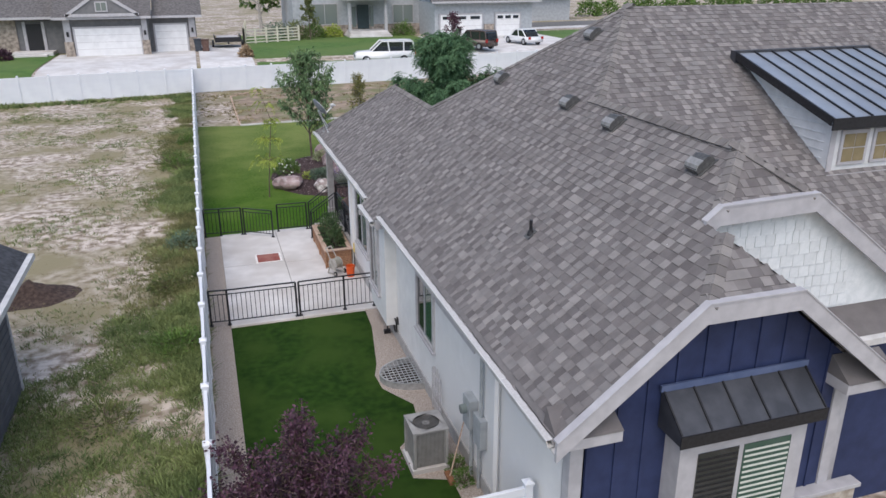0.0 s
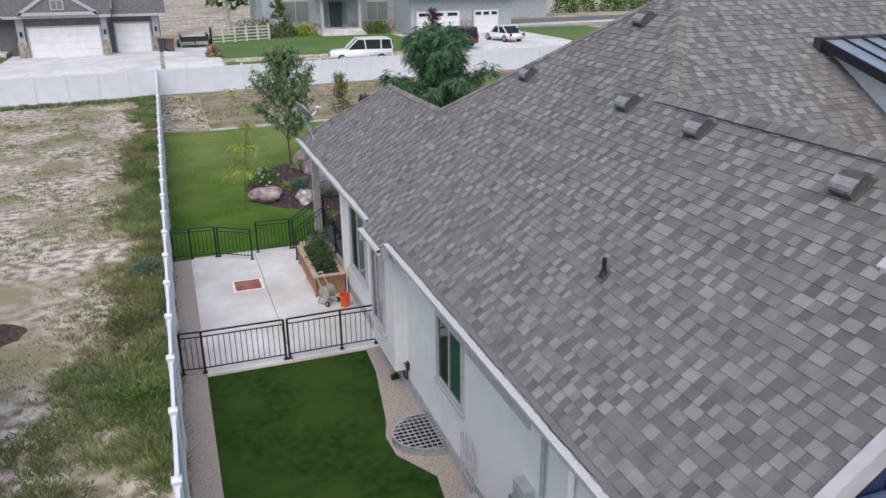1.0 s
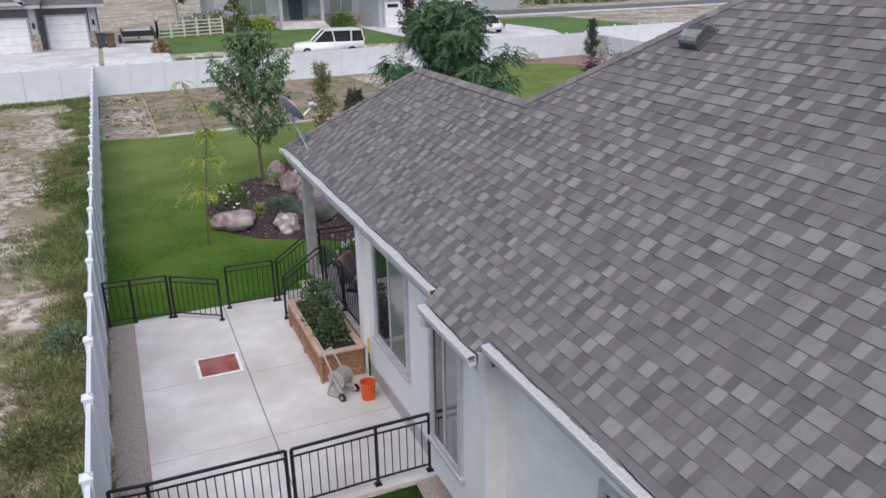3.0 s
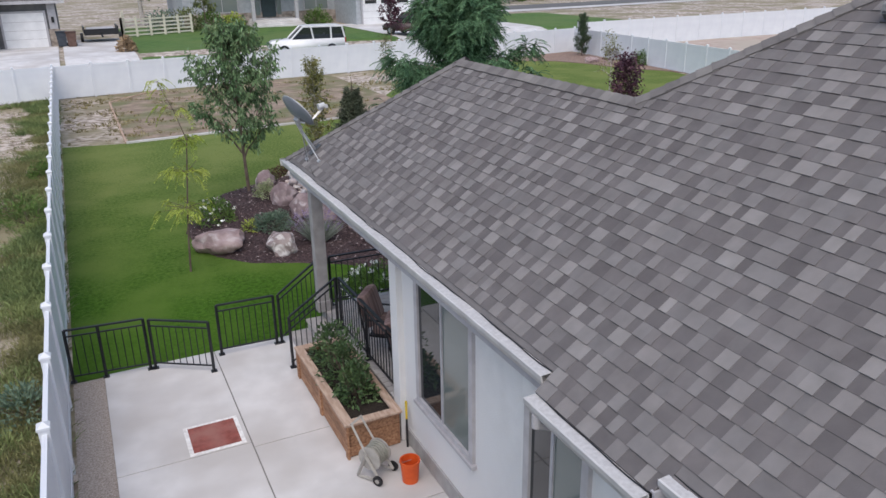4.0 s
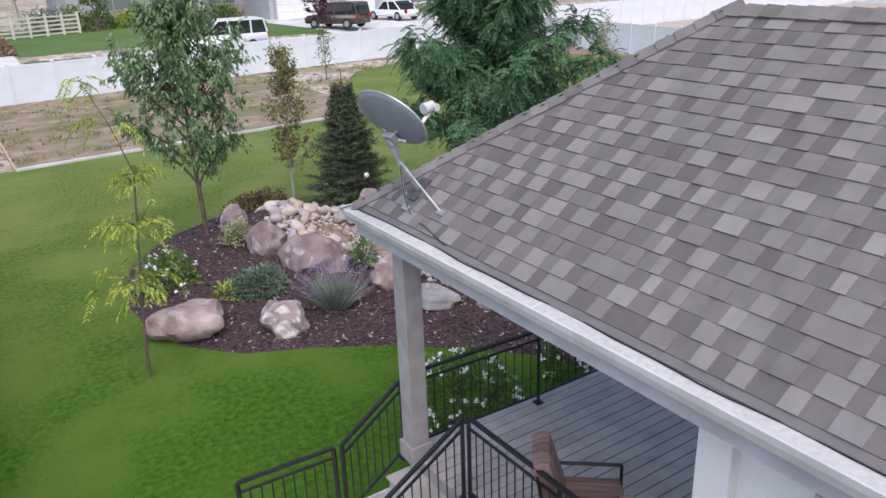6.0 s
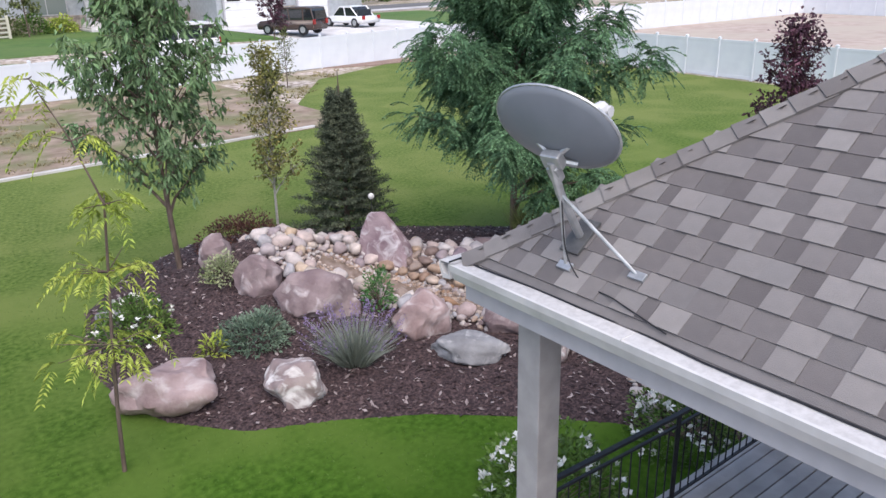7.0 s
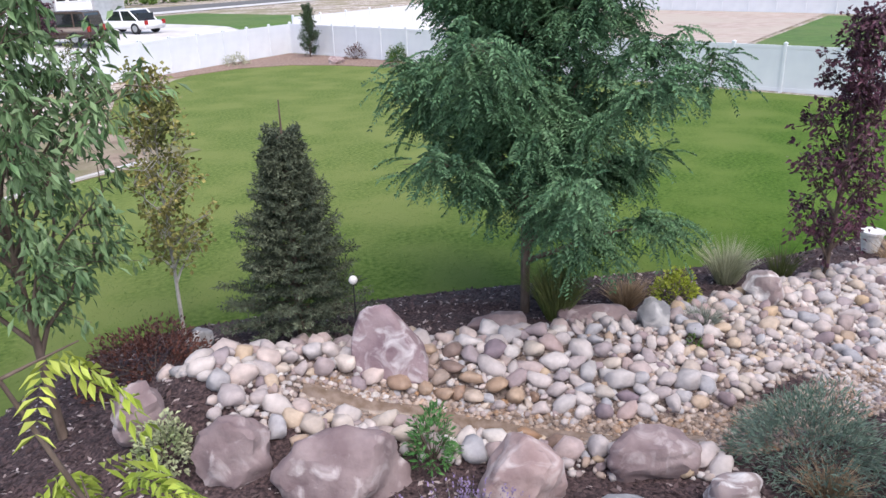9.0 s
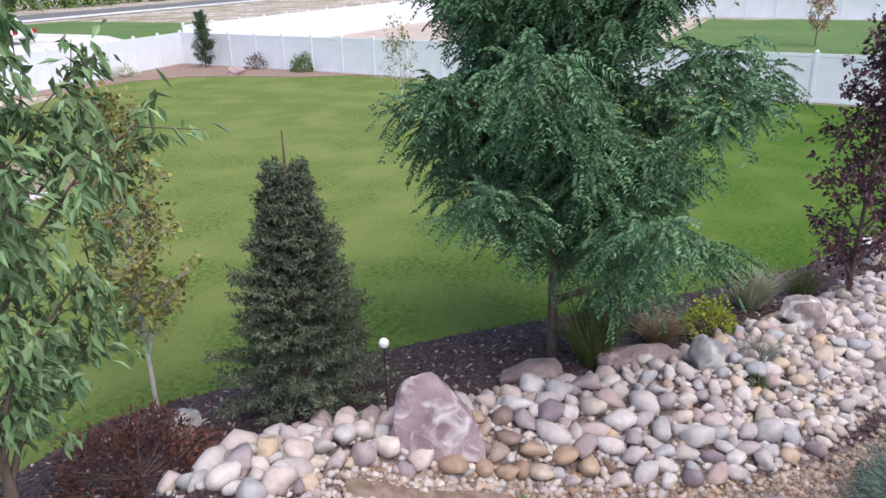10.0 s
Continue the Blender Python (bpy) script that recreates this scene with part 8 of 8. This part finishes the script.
def weed_field(name, label, pts, length, width, material, seed, curve=0.3, per=7, r0=0.10, splay=1.1):
    rr = np.random.default_rng(seed)
    n = len(pts) * per
    b_ = np.repeat(pts, per, 0)
    a_ = rr.uniform(0, 2 * np.pi, n)
    q_ = rr.uniform(0, 1, n)
    s_ = np.repeat(rr.uniform(0.5, 1.3, len(pts)), per)
    x_, y_ = b_[:, 0] + np.cos(a_) * q_ * r0 * s_, b_[:, 1] + np.sin(a_) * q_ * r0 * s_
    c_ = np.stack([x_, y_, ground_z(x_, y_) - 0.01], -1)
    d_ = np.stack([np.cos(a_) * q_ * splay, np.sin(a_) * q_ * splay, np.ones(n)], -1) + rr.normal(0, 0.2, (n, 3))
    V_, F_ = blades(c_, d_, 1.0, 1.0, seed, curve)
    V_ = V_.reshape(n, 5, 3)
    V_ = c_[:, None, :] + (V_ - c_[:, None, :]) * (length * s_)[:, None, None]
    mid_ = (V_[:, 0] + V_[:, 1]) / 2
    for a2, b2 in ((0, 1), (3, 2)):
        m2 = (V_[:, a2] + V_[:, b2]) / 2
        h2 = (V_[:, b2] - V_[:, a2]) * (width / length)
        V_[:, a2], V_[:, b2] = m2 - h2 / 2, m2 + h2 / 2
    return tagged(mesh(name, V_.reshape(-1, 3), F_, material), label, "weeds", kind="stuff")


def nz2(x, y, s, o):
    """Smooth random patches, about -1.5 to 1.5, of size 1/s metres."""
    g = np.random.default_rng(int(o * 10) + 3).uniform(-1, 1, (97, 97))
    out = 0.0
    for k, amp in ((1.0, 1.3), (2.3, 0.7), (5.1, 0.4)):
        u, v = np.asarray(x) * s * k + 500.3, np.asarray(y) * s * k + 500.7
        i, j = np.floor(u).astype(int), np.floor(v).astype(int)
        fu, fv = u - i, v - j
        fu, fv = fu * fu * (3 - 2 * fu), fv * fv * (3 - 2 * fv)
        a, b, c, d = g[i % 97, j % 97], g[(i + 1) % 97, j % 97], g[i % 97, (j + 1) % 97], g[(i + 1) % 97, (j + 1) % 97]
        out = out + amp * ((a * (1 - fu) + b * fu) * (1 - fv) + (c * (1 - fu) + d * fu) * fv)
    return out


rw = np.random.default_rng(77)
q = np.stack([-0.66 - np.abs(rw.normal(0, 0.85, 14000)), rw.uniform(-6, 46, 14000)], -1)
q = q[(nz2(q[:, 0], q[:, 1], 0.6, 1.0) + rw.normal(0, 0.35, len(q)) > -0.5 + 0.5 * np.clip(-q[:, 0] - 1.0, 0, 3))]
sel = nz2(q[:, 0], q[:, 1], 0.35, 6.0) + rw.normal(0, 0.25, len(q)) - 0.55 * np.clip(-q[:, 0] - 1.3, 0, 2) + 0.35 * (q[:, 1] < 9) > -0.1
weed_field("fence_weeds", "dense green weeds along the white fence", q[sel], 0.24, 0.014, WEED, 78, per=17, r0=0.18)
weed_field("fence_dry_weeds", "olive drying weeds along the white fence", q[~sel], 0.17, 0.013, OLIVEW, 84, per=15, r0=0.18)
q = np.stack([rw.uniform(-26, -1.2, 30000), rw.uniform(-6, 45, 30000)], -1)
k_ = nz2(q[:, 0], q[:, 1], 0.45, 2.0) + rw.normal(0, 0.3, len(q))
k_ = k_ + 0.75 * smoothstep(6.5, 2.0, q[:, 1]) * (q[:, 0] > -8) + 0.25 * np.exp(-((q[:, 1] - 16.5) / 1.6) ** 2)
g_ = q[(k_ > 0.45) & ((q[:, 0] > -14) | (q[:, 1] > 12))][:8500]
n_ = np.stack([rw.uniform(-7.5, -0.8, 9000), rw.uniform(-3.0, 8.0, 9000)], -1)
n_ = n_[nz2(n_[:, 0], n_[:, 1], 0.55, 11.0) + rw.normal(0, 0.2, len(n_)) > -0.05 + 0.10 * (n_[:, 1] - 1.0)]
weed_field("thick_weeds", "thick green weeds spreading over the dry lot", n_[:4200], 0.15, 0.014, WEED, 85, per=15, r0=0.17)
weed_field("lot_weeds", "low green weeds on the dry lot", g_, 0.12, 0.014, WEED, 79, per=11, r0=0.16)
g_ = q[(k_ > -0.35) & (k_ < 0.9)][:11000]
weed_field("dry_weeds", "low dry weeds on the pale dirt lot", g_, 0.09, 0.010, DRYW, 80, per=9, r0=0.20)
g_ = np.stack([rw.uniform(-26, -0.8, 900), 45.6 + rw.normal(0, 0.3, 900)], -1)
g_[:, 1] += 0.107 * g_[:, 0] - 0.5
weed_field("back_fence_weeds", "weeds at the foot of the back fence", g_, 0.28, 0.05, WEED, 81)
g_ = np.stack([rw.uniform(-0.3, 22, 3200), rw.uniform(33.5, 47, 3200)], -1)
g_ = g_[(nz2(g_[:, 0], g_[:, 1], 0.8, 4.0) > 0.2) & (g_[:, 0] < 10.5 + (g_[:, 1] - 33.4) * 0.9)]
weed_field("plot_weeds", "patchy weeds on the garden plot", g_, 0.16, 0.035, DRYW, 82)
for k, (x, y, r_, h_, m_) in enumerate(((-1.35, 23.2, 0.75, 0.8, GRN), (-1.8, 24.6, 0.6, 0.7, OLV), (-1.1, 12.6, 0.55, 0.5, MINT), (-1.5, 9.2, 0.6, 0.45, OLV), (-1.2, 5.2, 0.6, 0.5, GRN), (-2.6, 2.4, 0.7, 0.4, OLV), (-1.0, 28.5, 0.5, 0.55, GRN))):
    mound_shrub("weed_clump", "leafy clump of tall weeds beside the fence", (x, y), r_, h_, 900, m_, (0.10, 0.035), 300 + k, z=-0.02)
# short blades over the back lawn near the bed and patio
q = np.stack([rw.uniform(-0.4, 17, 150000), rw.uniform(13.4, 30, 150000)], -1)
d_ = seg_dist(BED, q[:, 0], q[:, 1], True) * np.where(inside(BED, q[:, 0], q[:, 1]), -1, 1)
q = q[(d_ > 0.0) & (rw.random(len(q)) < np.exp(-d_ * 0.12)) & ~((q[:, 0] > 3.0) & (q[:, 1] < 13.3))][:64000]
weed_field("lawn_blades", "short mown grass blades", q, 0.05, 0.010, BLADE, 83, 0.4, 3, 0.06, 0.9)

# ---- heap of dark earth on the bare lot ----
hx, hy = np.meshgrid(np.linspace(-1.3, 1.3, 27), np.linspace(-0.95, 0.95, 21))
hz = 0.42 * np.exp(-((hx / 0.75) ** 2 + (hy / 0.52) ** 2)) * (1 + 0.25 * nz2(hx, hy, 3.0, 8.0)) - 0.045
hf = [(j * 27 + i, j * 27 + i + 1, (j + 1) * 27 + i + 1, (j + 1) * 27 + i) for j in range(20) for i in range(26)]
heap = tagged(mesh("soil_heap", np.stack([hx, hy, hz], -1).reshape(-1, 3), hf, mat("dark_brown_earth", (0.035, 0.022, 0.018), (0.085, 0.058, 0.048), 9, 0.95, 0.9, 30), smooth=True), "low heap of dark brown earth on the dry lot", "soil heap")
heap.location = (-5.15, 9.75, 0.0)
